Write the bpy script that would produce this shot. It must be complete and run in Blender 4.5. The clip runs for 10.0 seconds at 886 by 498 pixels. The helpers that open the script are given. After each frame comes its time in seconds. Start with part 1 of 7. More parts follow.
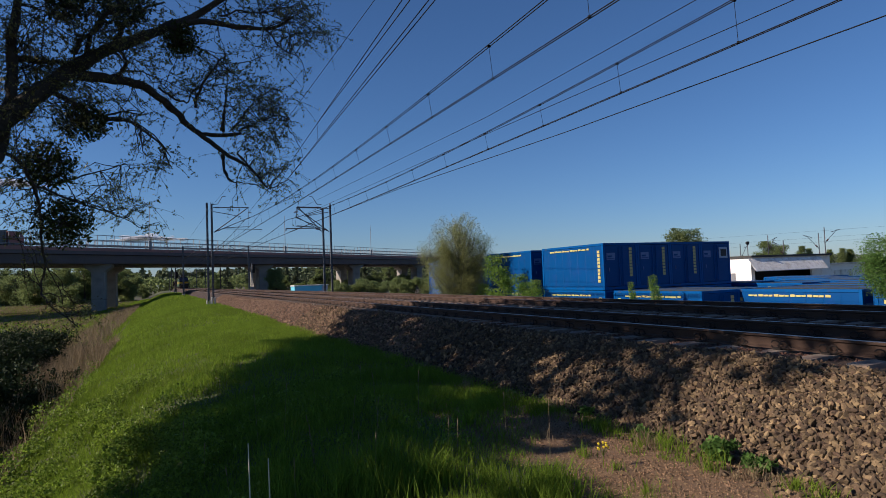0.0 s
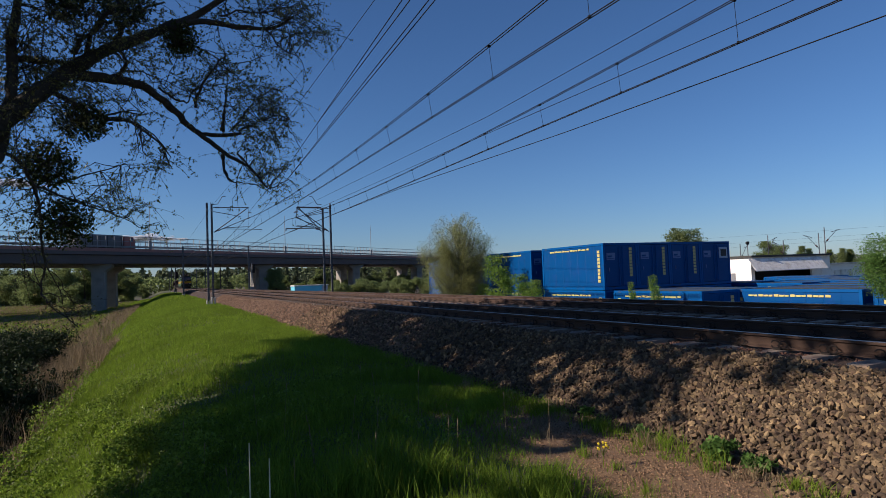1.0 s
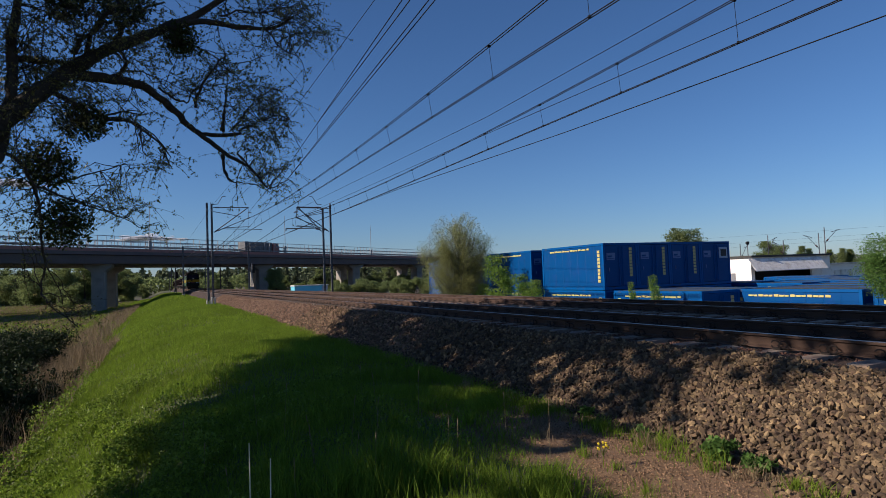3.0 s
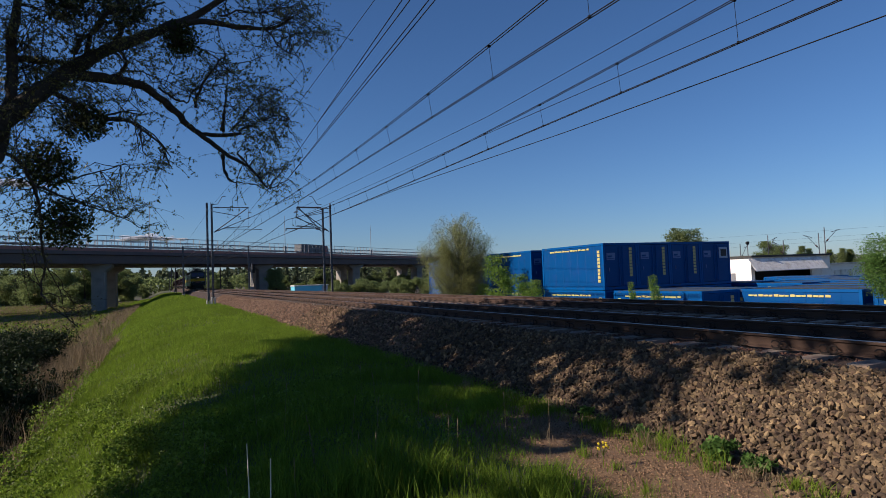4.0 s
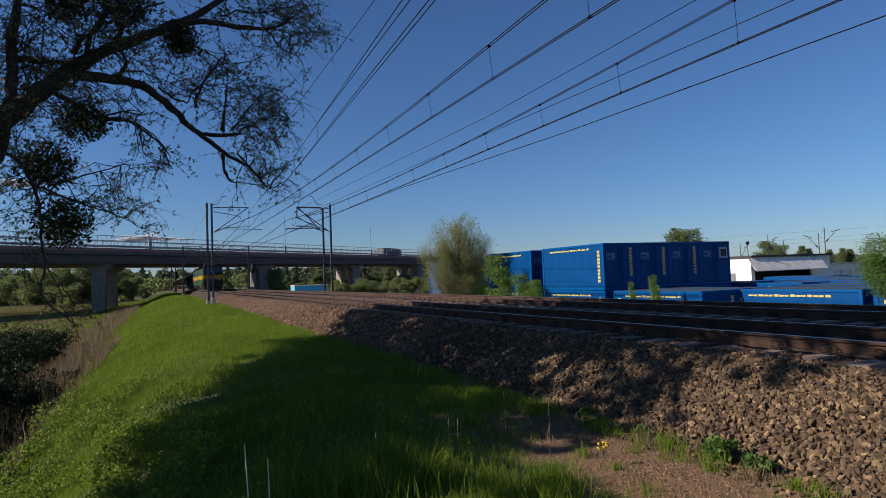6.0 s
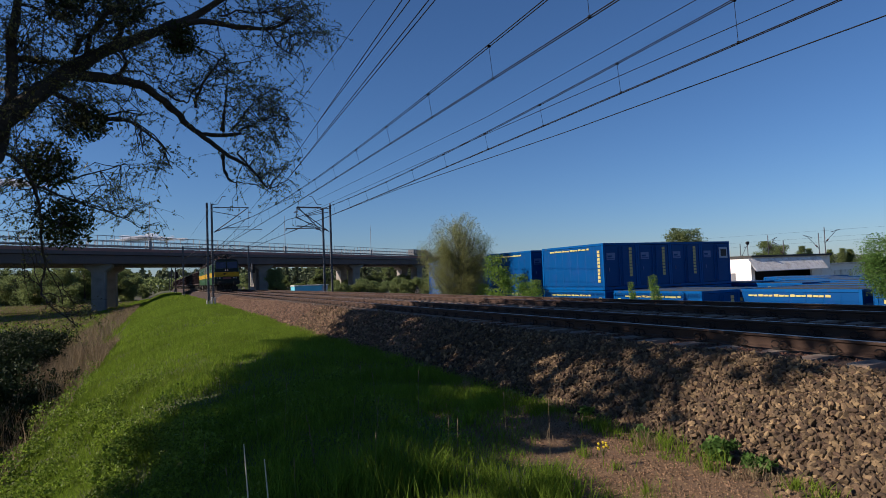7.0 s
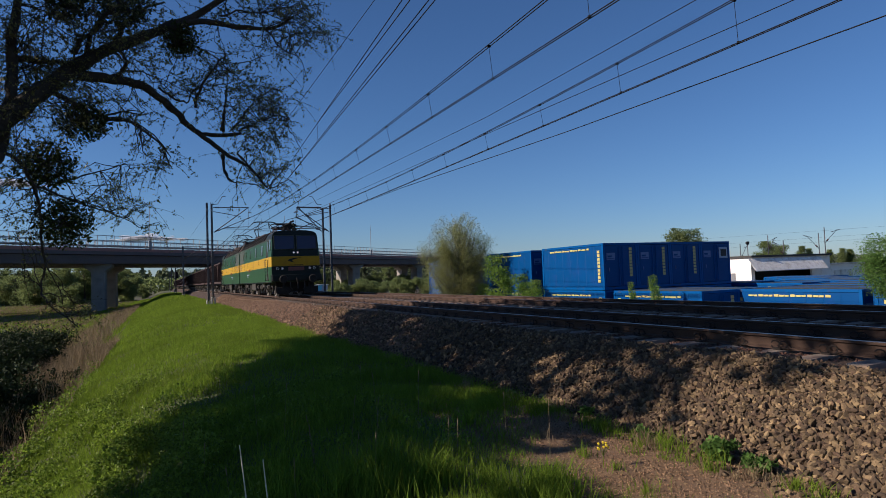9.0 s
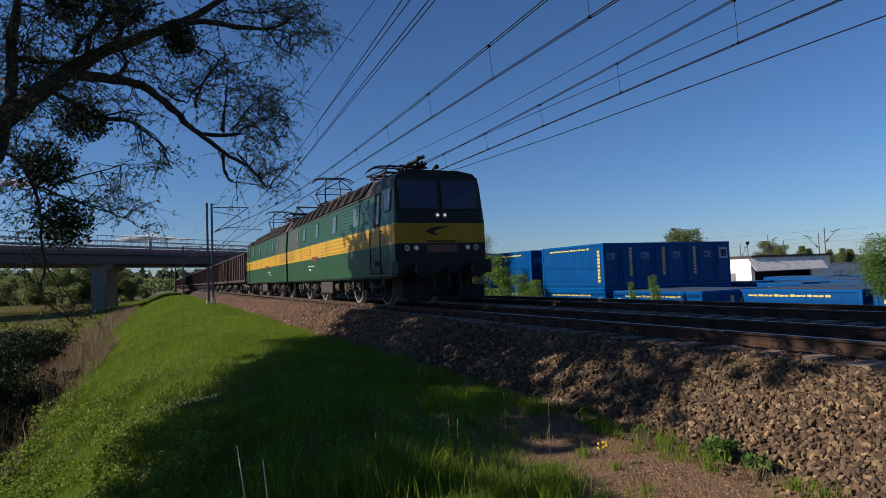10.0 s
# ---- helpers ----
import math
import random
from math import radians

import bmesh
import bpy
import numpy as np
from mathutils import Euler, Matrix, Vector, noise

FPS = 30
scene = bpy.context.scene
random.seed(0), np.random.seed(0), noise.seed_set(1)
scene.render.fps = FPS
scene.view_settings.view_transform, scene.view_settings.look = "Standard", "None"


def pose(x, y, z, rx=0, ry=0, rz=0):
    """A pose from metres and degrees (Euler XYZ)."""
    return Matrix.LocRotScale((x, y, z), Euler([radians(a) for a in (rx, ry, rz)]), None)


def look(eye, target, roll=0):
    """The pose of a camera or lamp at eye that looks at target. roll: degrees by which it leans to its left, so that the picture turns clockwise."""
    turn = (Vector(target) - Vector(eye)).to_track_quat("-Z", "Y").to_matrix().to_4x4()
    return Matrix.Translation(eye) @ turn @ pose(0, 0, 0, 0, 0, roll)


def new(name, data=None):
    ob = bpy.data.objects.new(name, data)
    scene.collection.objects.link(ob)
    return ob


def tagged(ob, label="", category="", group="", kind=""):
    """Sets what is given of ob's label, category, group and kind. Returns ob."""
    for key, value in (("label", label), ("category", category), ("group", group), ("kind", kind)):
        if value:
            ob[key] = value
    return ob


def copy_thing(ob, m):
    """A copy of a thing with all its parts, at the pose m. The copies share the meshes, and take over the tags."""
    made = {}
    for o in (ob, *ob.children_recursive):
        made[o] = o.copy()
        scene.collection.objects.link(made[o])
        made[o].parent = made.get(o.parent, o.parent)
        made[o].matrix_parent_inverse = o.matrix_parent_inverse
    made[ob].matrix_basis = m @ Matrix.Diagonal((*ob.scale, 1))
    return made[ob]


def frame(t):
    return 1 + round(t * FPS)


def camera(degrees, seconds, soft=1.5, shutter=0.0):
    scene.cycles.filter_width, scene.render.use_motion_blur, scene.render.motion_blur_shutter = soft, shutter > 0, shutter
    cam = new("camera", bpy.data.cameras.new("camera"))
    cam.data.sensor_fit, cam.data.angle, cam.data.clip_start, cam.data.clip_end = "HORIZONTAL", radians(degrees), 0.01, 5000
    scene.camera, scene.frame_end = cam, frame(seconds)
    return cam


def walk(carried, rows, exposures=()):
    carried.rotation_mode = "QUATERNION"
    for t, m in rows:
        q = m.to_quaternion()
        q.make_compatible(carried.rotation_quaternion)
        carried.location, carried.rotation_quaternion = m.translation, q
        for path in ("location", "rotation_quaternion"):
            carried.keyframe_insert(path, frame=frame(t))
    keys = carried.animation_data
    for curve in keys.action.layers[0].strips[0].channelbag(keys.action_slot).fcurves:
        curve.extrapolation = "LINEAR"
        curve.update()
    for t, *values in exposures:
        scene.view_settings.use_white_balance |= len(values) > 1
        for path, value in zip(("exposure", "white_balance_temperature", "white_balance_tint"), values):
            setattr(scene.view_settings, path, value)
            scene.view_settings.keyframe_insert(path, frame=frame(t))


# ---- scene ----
# ---------------------------------------------------------------- camera
EYE = Vector((0.0, 0.0, 0.855))
YAW, TILT, LEAN = radians(24.611), radians(2.545), -2.161
AIM = EYE + Vector((math.sin(YAW) * math.cos(TILT), math.cos(YAW) * math.cos(TILT), math.sin(TILT)))
cam = camera(71.07, 10.0, soft=0.65)
walk(cam, [(0.0, look(EYE, AIM, LEAN)), (10.0, look(EYE, AIM, LEAN))], [(0.0, 0.55, 5250, 13), (10.0, 0.55, 5250, 13)])

# ---------------------------------------------------------------- daylight
SUN_AZ, SUN_EL = radians(-80), radians(30)      # turned from the track's far direction, height
world = bpy.data.worlds.new("sky")
scene.world = world
world.use_nodes = True
wn = world.node_tree
sky = wn.nodes.new("ShaderNodeTexSky")
sky.sky_type = "NISHITA"
sky.sun_disc = False
sky.sun_elevation, sky.sun_rotation = SUN_EL, SUN_AZ % (2 * math.pi)
sky.altitude, sky.air_density, sky.dust_density, sky.ozone_density = 100, 1.0, 0.25, 5.0
wn.links.new(sky.outputs[0], wn.nodes["Background"].inputs[0])
wn.nodes["Background"].inputs[1].default_value = 0.05
sun = new("sun", bpy.data.lights.new("sun", "SUN"))
sun.data.energy, sun.data.angle, sun.data.color = 5.0, radians(0.55), (1.0, 0.76, 0.50)
to_sun = Vector((math.sin(SUN_AZ) * math.cos(SUN_EL), math.cos(SUN_AZ) * math.cos(SUN_EL), math.sin(SUN_EL)))
sun.matrix_basis = look(to_sun * 100, (0, 0, 0))
# ---------------------------------------------------------------- materials
def mat(name, col, rough=0.7, metal=0.0, vary=0.25, scale=3.0, fine=60.0, bump=0.15, dirt=None, dirt_amt=0.0,
        per_object=0.0, per_island=0.0, spec=0.5, transl=0.0, bump_dist=0.01, alt=None):
    """A node material: base colour with coarse and fine variation, optional dirt colour, and fine relief."""
    m = bpy.data.materials.new(name)
    m.use_nodes = True
    nt = m.node_tree
    n, lk = nt.nodes, nt.links
    b = n["Principled BSDF"]
    b.inputs["Roughness"].default_value = rough
    b.inputs["Metallic"].default_value = metal
    b.inputs["Specular IOR Level"].default_value = spec
    tc = n.new("ShaderNodeTexCoord")
    big, small = n.new("ShaderNodeTexNoise"), n.new("ShaderNodeTexNoise")
    big.inputs["Scale"].default_value, small.inputs["Scale"].default_value = scale, fine
    big.inputs["Detail"].default_value = small.inputs["Detail"].default_value = 5
    lk.new(tc.outputs["Object"], big.inputs["Vector"])
    lk.new(tc.outputs["Object"], small.inputs["Vector"])
    add = n.new("ShaderNodeMath")
    add.operation = "ADD"
    lk.new(big.outputs[0], add.inputs[0])
    lk.new(small.outputs[0], add.inputs[1])
    rng = n.new("ShaderNodeMapRange")
    rng.inputs[1].default_value, rng.inputs[2].default_value = 0.6, 1.4
    rng.inputs[3].default_value, rng.inputs[4].default_value = 1 - vary, 1 + vary
    lk.new(add.outputs[0], rng.inputs[0])
    fac = rng.outputs[0]
    for amt, node, out in ((per_object, "ShaderNodeObjectInfo", "Random"), (per_island, "ShaderNodeNewGeometry", "Random Per Island")):
        if amt:
            oi = n.new(node)
            r2 = n.new("ShaderNodeMapRange")
            r2.inputs[3].default_value, r2.inputs[4].default_value = 1 - amt, 1 + amt
            lk.new(oi.outputs[out], r2.inputs[0])
            mul = n.new("ShaderNodeMath")
            mul.operation = "MULTIPLY"
            lk.new(fac, mul.inputs[0])
            lk.new(r2.outputs[0], mul.inputs[1])
            fac = mul.outputs[0]
    sc = n.new("ShaderNodeVectorMath")
    sc.operation = "SCALE"
    sc.inputs[0].default_value = col
    lk.new(fac, sc.inputs["Scale"])
    out = sc.outputs[0]
    if alt:
        gi = n.new("ShaderNodeNewGeometry" if per_island else "ShaderNodeObjectInfo")
        wn_ = n.new("ShaderNodeTexWhiteNoise")
        wn_.noise_dimensions = "1D"
        lk.new(gi.outputs["Random Per Island" if per_island else "Random"], wn_.inputs["W"])
        pw = n.new("ShaderNodeMath")
        pw.operation = "POWER"
        pw.inputs[1].default_value = 1.6
        lk.new(wn_.outputs["Value"], pw.inputs[0])
        sc2 = n.new("ShaderNodeVectorMath")
        sc2.operation = "SCALE"
        sc2.inputs[0].default_value = alt
        lk.new(fac, sc2.inputs["Scale"])
        mx0 = n.new("ShaderNodeMix")
        mx0.data_type = "RGBA"
        lk.new(pw.outputs[0], mx0.inputs[0])
        lk.new(out, mx0.inputs[6])
        lk.new(sc2.outputs[0], mx0.inputs[7])
        out = mx0.outputs[2]
    if dirt:
        mx = n.new("ShaderNodeMix")
        mx.data_type = "RGBA"
        r3 = n.new("ShaderNodeMapRange")
        r3.inputs[1].default_value, r3.inputs[2].default_value = 0.62 - dirt_amt * 0.4, 0.72
        n3 = n.new("ShaderNodeTexNoise")
        n3.inputs["Scale"].default_value, n3.inputs["Detail"].default_value = scale * 1.7, 8
        lk.new(tc.outputs["Object"], n3.inputs["Vector"])
        lk.new(n3.outputs[0], r3.inputs[0])
        lk.new(r3.outputs[0], mx.inputs[0])
        lk.new(out, mx.inputs[6])
        mx.inputs[7].default_value = (*dirt, 1)
        out = mx.outputs[2]
    lk.new(out, b.inputs["Base Color"])
    if bump:
        bp = n.new("ShaderNodeBump")
        bp.inputs["Strength"].default_value, bp.inputs["Distance"].default_value = bump, bump_dist
        lk.new(add.outputs[0], bp.inputs["Height"])
        lk.new(bp.outputs[0], b.inputs["Normal"])
    if transl:
        tr = n.new("ShaderNodeBsdfTranslucent")
        ms = n.new("ShaderNodeMixShader")
        ms.inputs[0].default_value = transl
        lk.new(out, tr.inputs[0])
        lk.new(b.outputs[0], ms.inputs[1])
        lk.new(tr.outputs[0], ms.inputs[2])
        lk.new(ms.outputs[0], n["Material Output"].inputs[0])
    return m


def glow(name, col, power):
    m = bpy.data.materials.new(name)
    m.use_nodes = True
    b = m.node_tree.nodes["Principled BSDF"]
    b.inputs["Base Color"].default_value = (*col, 1)
    b.inputs["Emission Color"].default_value = (*col, 1)
    b.inputs["Emission Strength"].default_value = power
    return m


def plainmat(name, col, rough, metal=0.0, spec=0.5):
    m = bpy.data.materials.new(name)
    m.use_nodes = True
    b = m.node_tree.nodes["Principled BSDF"]
    b.inputs["Base Color"].default_value = (*col, 1)
    b.inputs["Roughness"].default_value = rough
    b.inputs["Metallic"].default_value = metal
    b.inputs["Specular IOR Level"].default_value = spec
    return m


M = {}
M["rail_web"] = mat("rail rust", (0.060, 0.034, 0.022), 0.85, 0.1, 0.35, 2.0, 90, 0.3)
M["rail_head"] = mat("rail running surface", (0.25, 0.235, 0.225), 0.42, 0.8, 0.12, 1.0, 200, 0.05)
M["clip"] = mat("spring clip steel", (0.018, 0.013, 0.011), 0.7, 0.4, 0.3, 8, 120, 0.2)
M["sleeper"] = mat("concrete sleeper", (0.27, 0.22, 0.17), 0.9, 0, 0.3, 2, 60, 0.35, (0.14, 0.085, 0.058), 0.5, per_object=0.2)
M["stone"] = mat("ballast stone", (0.062, 0.038, 0.023), 0.92, 0, 0.3, 6, 60, 0.5, (0.06, 0.042, 0.026), 0.3, per_island=0.5, alt=(0.206, 0.145, 0.073))
M["stone_rust"] = mat("rusty ballast stone", (0.105, 0.052, 0.034), 0.95, 0, 0.3, 6, 60, 0.4, (0.07, 0.04, 0.028), 0.4, per_island=0.4)
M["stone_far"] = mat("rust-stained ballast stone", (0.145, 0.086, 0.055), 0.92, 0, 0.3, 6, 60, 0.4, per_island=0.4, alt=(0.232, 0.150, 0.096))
M["ballast"] = mat("ballast bed", (0.046, 0.027, 0.018), 0.95, 0, 0.5, 5, 16, 1.0, (0.03, 0.02, 0.014), 0.6, bump_dist=0.06)
M["concrete"] = mat("bridge concrete", (0.27, 0.245, 0.215), 0.9, 0, 0.18, 0.35, 14, 0.25, (0.20, 0.18, 0.16), 0.5)
M["girder"] = mat("dark bridge girder", (0.105, 0.088, 0.090), 0.8, 0, 0.2, 0.3, 9, 0.2, (0.085, 0.078, 0.08), 0.4)
M["cornice"] = mat("reddish parapet edge", (0.25, 0.13, 0.115), 0.85, 0, 0.2, 0.5, 9, 0.2)
M["steel_grey"] = mat("galvanised grey steel", (0.20, 0.205, 0.22), 0.6, 0.4, 0.2, 2, 60, 0.15)
M["mast"] = mat("catenary mast paint", (0.075, 0.080, 0.092), 0.65, 0.3, 0.25, 2, 60, 0.2, (0.09, 0.06, 0.05), 0.3)
M["wire"] = mat("catenary wire", (0.010, 0.010, 0.013), 0.8, 0.0, 0.2, 5, 60, 0, spec=0.15)
M["insulator"] = mat("brown insulator", (0.09, 0.04, 0.03), 0.3, 0, 0.2, 5, 60, 0)
M["blue"] = mat("blue container paint", (0.001, 0.050, 0.192), 0.5, 0, 0.10, 0.8, 30, 0.08, (0.006, 0.05, 0.20), 0.25, per_object=0.06, spec=0.2)
M["blue_edge"] = mat("blue container frame paint", (0.002, 0.068, 0.25), 0.5, 0, 0.12, 1.5, 40, 0.1, (0.03, 0.06, 0.15), 0.10, spec=0.2)
M["blue_faded"] = mat("sun-faded blue paint", (0.055, 0.13, 0.34), 0.6, 0, 0.12, 0.8, 30, 0.08, (0.04, 0.09, 0.24), 0.3, spec=0.2)
M["roof_blue"] = mat("weathered grey container roof", (0.050, 0.058, 0.070), 0.9, 0.0, 0.35, 1.0, 30, 0.15, (0.085, 0.088, 0.09), 0.4, per_object=0.35, spec=0.1)
M["yellow_text"] = mat("yellow lettering vinyl", (0.52, 0.43, 0.14), 0.5, 0, 0.15, 3, 40, 0)
M["white_plate"] = mat("white printed plate", (0.36, 0.40, 0.48), 0.5, 0, 0.15, 8, 60, 0)
M["plate_blue"] = mat("faded notice plate", (0.10, 0.16, 0.32), 0.5, 0, 0.2, 8, 60, 0)
M["white_wall"] = mat("white rendered wall", (0.78, 0.77, 0.74), 0.9, 0, 0.06, 0.5, 20, 0.1, (0.6, 0.58, 0.54), 0.2)
M["tin"] = mat("weathered sheet roof", (0.60, 0.59, 0.57), 0.55, 0.3, 0.2, 0.5, 10, 0.15, (0.24, 0.22, 0.2), 0.4)
M["canopy"] = mat("weathered pale sheet canopy", (0.72, 0.70, 0.67), 0.8, 0, 0.12, 0.8, 10, 0.2, (0.5, 0.47, 0.43), 0.35)
M["darkvoid"] = mat("unlit interior boards", (0.05, 0.048, 0.046), 0.9, 0, 0.2, 1, 20, 0.1)
M["loco_green"] = mat("green locomotive paint", (0.021, 0.068, 0.025), 0.38, 0, 0.16, 0.8, 30, 0.06, (0.020, 0.042, 0.026), 0.35)
# green taken near black, partly to hold the shade on the cab front
M["loco_dark"] = mat("dark green paint, deepened for the shaded front", (0.0060, 0.0105, 0.0090), 0.5, 0, 0.3, 0.9, 30, 0.06, (0.012, 0.014, 0.012), 0.3, spec=0.25)
M["loco_yellow"] = mat("yellow locomotive band", (0.42, 0.262, 0.010), 0.42, 0, 0.15, 0.8, 30, 0.06, (0.36, 0.22, 0.02), 0.25)
M["loco_roof"] = mat("brown grimy locomotive roof", (0.046, 0.031, 0.024), 0.8, 0, 0.4, 1.2, 25, 0.2, (0.065, 0.045, 0.034), 0.4)
M["black"] = mat("black running gear", (0.013, 0.0125, 0.012), 0.75, 0, 0.4, 3, 40, 0.2, (0.035, 0.028, 0.022), 0.35, spec=0.25)
M["gear"] = mat("dusty bogie steel", (0.036, 0.033, 0.028), 0.75, 0.1, 0.4, 3, 40, 0.2, (0.06, 0.05, 0.04), 0.4)
M["wheel"] = mat("worn wheel steel", (0.33, 0.31, 0.29), 0.45, 0.3, 0.2, 3, 60, 0.1)
# purple base colour holds some of the sky that the cab glass reflects
M["glass"] = plainmat("dark cab glass tinted for sky reflection", (0.026, 0.023, 0.056), 0.06, 0, 0.45)
# pane base lightened to stand for part of the reflected sky
M["glass_pale"] = plainmat("machine room window glass", (0.075, 0.095, 0.095), 0.12, 0, 0.6)
M["chrome"] = plainmat("lamp ring metal", (0.55, 0.55, 0.55), 0.3, 0.9)
M["lamp_on"] = glow("lit headlamp bulb", (0.75, 0.52, 0.42), 0.7)
# reflector given a faint glow of its own for the bulb's spread light
M["lamp_dim"] = glow("faintly glowing lamp reflector", (0.30, 0.20, 0.18), 0.05)
M["lamp_low"] = glow("lit lower lamp", (0.45, 0.44, 0.40), 0.14)
M["red_plate"] = mat("faded red plate", (0.12, 0.035, 0.028), 0.5, 0, 0.2, 5, 60, 0)
M["wagon"] = mat("brown open wagon paint", (0.025, 0.010, 0.010), 0.75, 0, 0.3, 1.2, 30, 0.15, (0.036, 0.017, 0.015), 0.4, per_object=0.25)
M["wagon_rib"] = mat("brown wagon rib paint", (0.030, 0.013, 0.012), 0.75, 0, 0.3, 1.5, 30, 0.15, (0.045, 0.022, 0.018), 0.4)
M["ore"] = mat("dark bulk load", (0.05, 0.042, 0.038), 0.95, 0, 0.4, 3, 30, 0.6)
M["bark"] = mat("dark willow bark", (0.055, 0.045, 0.036), 0.95, 0, 0.35, 6, 40, 0.8, (0.03, 0.025, 0.02), 0.4, bump_dist=0.02)
M["leaf"] = mat("willow leaf", (0.205, 0.190, 0.070), 0.55, 0, 0.2, 2, 30, 0, per_island=0.5, transl=0.6, spec=0.10)
# ditch shrub leaf, its colour darkened to hold the ditch's shade
M["leaf_shaded"] = mat("mistletoe leaf", (0.024, 0.036, 0.012), 0.6, 0, 0.2, 2, 30, 0, per_island=0.35, transl=0.15, spec=0.12)
M["leaf_mistletoe"] = mat("olive mistletoe leaf", (0.050, 0.062, 0.018), 0.6, 0, 0.2, 2, 30, 0, per_island=0.4, transl=0.3, spec=0.12)
M["leaf_bush"] = mat("bush leaf", (0.125, 0.215, 0.048), 0.6, 0, 0.2, 0.6, 30, 0, per_island=0.4, transl=0.55, spec=0.12)
# far leaf colours, this and the pine's, lightened in place of distance haze
M["leaf_wood"] = mat("far leaf lightened for haze", (0.178, 0.218, 0.082), 0.8, 0, 0.3, 0.12, 5, 0, per_island=0.4, transl=0.6, spec=0.12)
M["leaf_pine"] = mat("pine needle lightened for haze", (0.085, 0.105, 0.055), 0.7, 0, 0.25, 0.2, 5, 0, per_island=0.4, transl=0.15, spec=0.12)
M["grass"] = mat("fresh grass blade", (0.158, 0.232, 0.018), 0.75, 0, 0.35, 0.35, 3, 0, per_island=0.32, transl=0.5, spec=0.2)
M["straw"] = mat("dry reed straw", (0.205, 0.155, 0.086), 0.8, 0, 0.25, 0.8, 10, 0, per_island=0.35, transl=0.25)
M["bramble"] = mat("bramble leaf", (0.150, 0.215, 0.022), 0.5, 0, 0.35, 1.2, 30, 0, per_island=0.5, transl=0.5, spec=0.2)
M["leaf_birch"] = mat("grey-green birch leaf", (0.262, 0.275, 0.100), 0.6, 0, 0.25, 0.5, 30, 0, per_island=0.35, transl=0.66, spec=0.12)
M["leaf_sapling"] = mat("fresh sapling leaf", (0.190, 0.290, 0.055), 0.6, 0, 0.2, 2, 30, 0, per_island=0.35, transl=0.66, spec=0.12)
M["fines"] = mat("earth fines", (0.20, 0.125, 0.070), 0.95, 0, 0.3, 6, 60, 0.4, per_island=0.45)
M["footing"] = mat("pale mast footing", (0.46, 0.44, 0.40), 0.9, 0, 0.2, 2, 30, 0.2)
M["loco_grime"] = mat("oily grey grime on green paint", (0.046, 0.056, 0.044), 0.6, 0, 0.35, 1.5, 20, 0.1, (0.03, 0.045, 0.03), 0.5)
M["band_grime"] = mat("grimy yellow paint", (0.26, 0.155, 0.015), 0.6, 0, 0.3, 1.5, 20, 0.1, (0.20, 0.12, 0.035), 0.5)
# the band's yellow again, darkened in colour for the shaded cab front
M["yellow_shaded"] = mat("band yellow darkened for the shaded front", (0.36, 0.212, 0.006), 0.6, 0, 0.2, 1.2, 20, 0.08, (0.28, 0.16, 0.008), 0.35, spec=0.2)
M["rim"] = mat("olive window rim", (0.040, 0.046, 0.024), 0.6, 0, 0.2, 3, 40, 0.05)
# straw lightened in colour to make the shaded stalks look sunlit
M["stalk"] = mat("dry stalk lightened as if sunlit", (0.62, 0.54, 0.38), 0.8, 0, 0.15, 3, 30, 0)
M["flower"] = mat("yellow petal", (0.80, 0.62, 0.02), 0.6, 0, 0.1, 3, 30, 0, transl=0.2)
M["sign_blue"] = mat("pale blue hoarding", (0.16, 0.52, 0.68), 0.5, 0, 0.1, 0.5, 10, 0)
M["truck_grey"] = mat("dark tarpaulin side", (0.10, 0.105, 0.115), 0.6, 0, 0.15, 0.6, 8, 0.1)
M["truck_red"] = mat("dull red cab paint", (0.24, 0.085, 0.08), 0.45, 0, 0.15, 1, 10, 0)
M["cloud"] = mat("white cloud", (0.88, 0.89, 0.93), 1.0, 0, 0.03, 0.01, 0.03, 0, spec=0.0, transl=0.5)
_nt = M["cloud"].node_tree
_veil, _mix = _nt.nodes.new("ShaderNodeBsdfTransparent"), _nt.nodes.new("ShaderNodeMixShader")
_mix.inputs[0].default_value = 0.62
_nt.links.new(_nt.nodes["Material Output"].inputs[0].links[0].from_socket, _mix.inputs[1])
_nt.links.new(_veil.outputs[0], _mix.inputs[2])
_nt.links.new(_mix.outputs[0], _nt.nodes["Material Output"].inputs[0])
M["tyre"] = mat("black tyre rubber", (0.025, 0.025, 0.026), 0.9, 0, 0.2, 5, 60, 0.1)


# ---------------------------------------------------------------- mesh helpers
def mesh_ob(name, bm, material, parent=None, label="", smooth=False):
    me = bpy.data.meshes.new(name)
    bm.to_mesh(me)
    bm.free()
    for mm in (material if isinstance(material, (list, tuple)) else [material]):
        me.materials.append(mm)
    if smooth:
        me.polygons.foreach_set("use_smooth", [True] * len(me.polygons))
    ob = new(name, me)
    if parent is not None:
        ob.parent = parent
    if label:
        ob["label"] = label
    return ob


def part(name, bm, material, parent, label="", smooth=False):
    return mesh_ob(name, bm, material, parent, label, smooth)


def empty(name, m=None):
    e = new(name)
    e.empty_display_size = 0.2
    if m is not None:
        e.matrix_basis = m
    return e


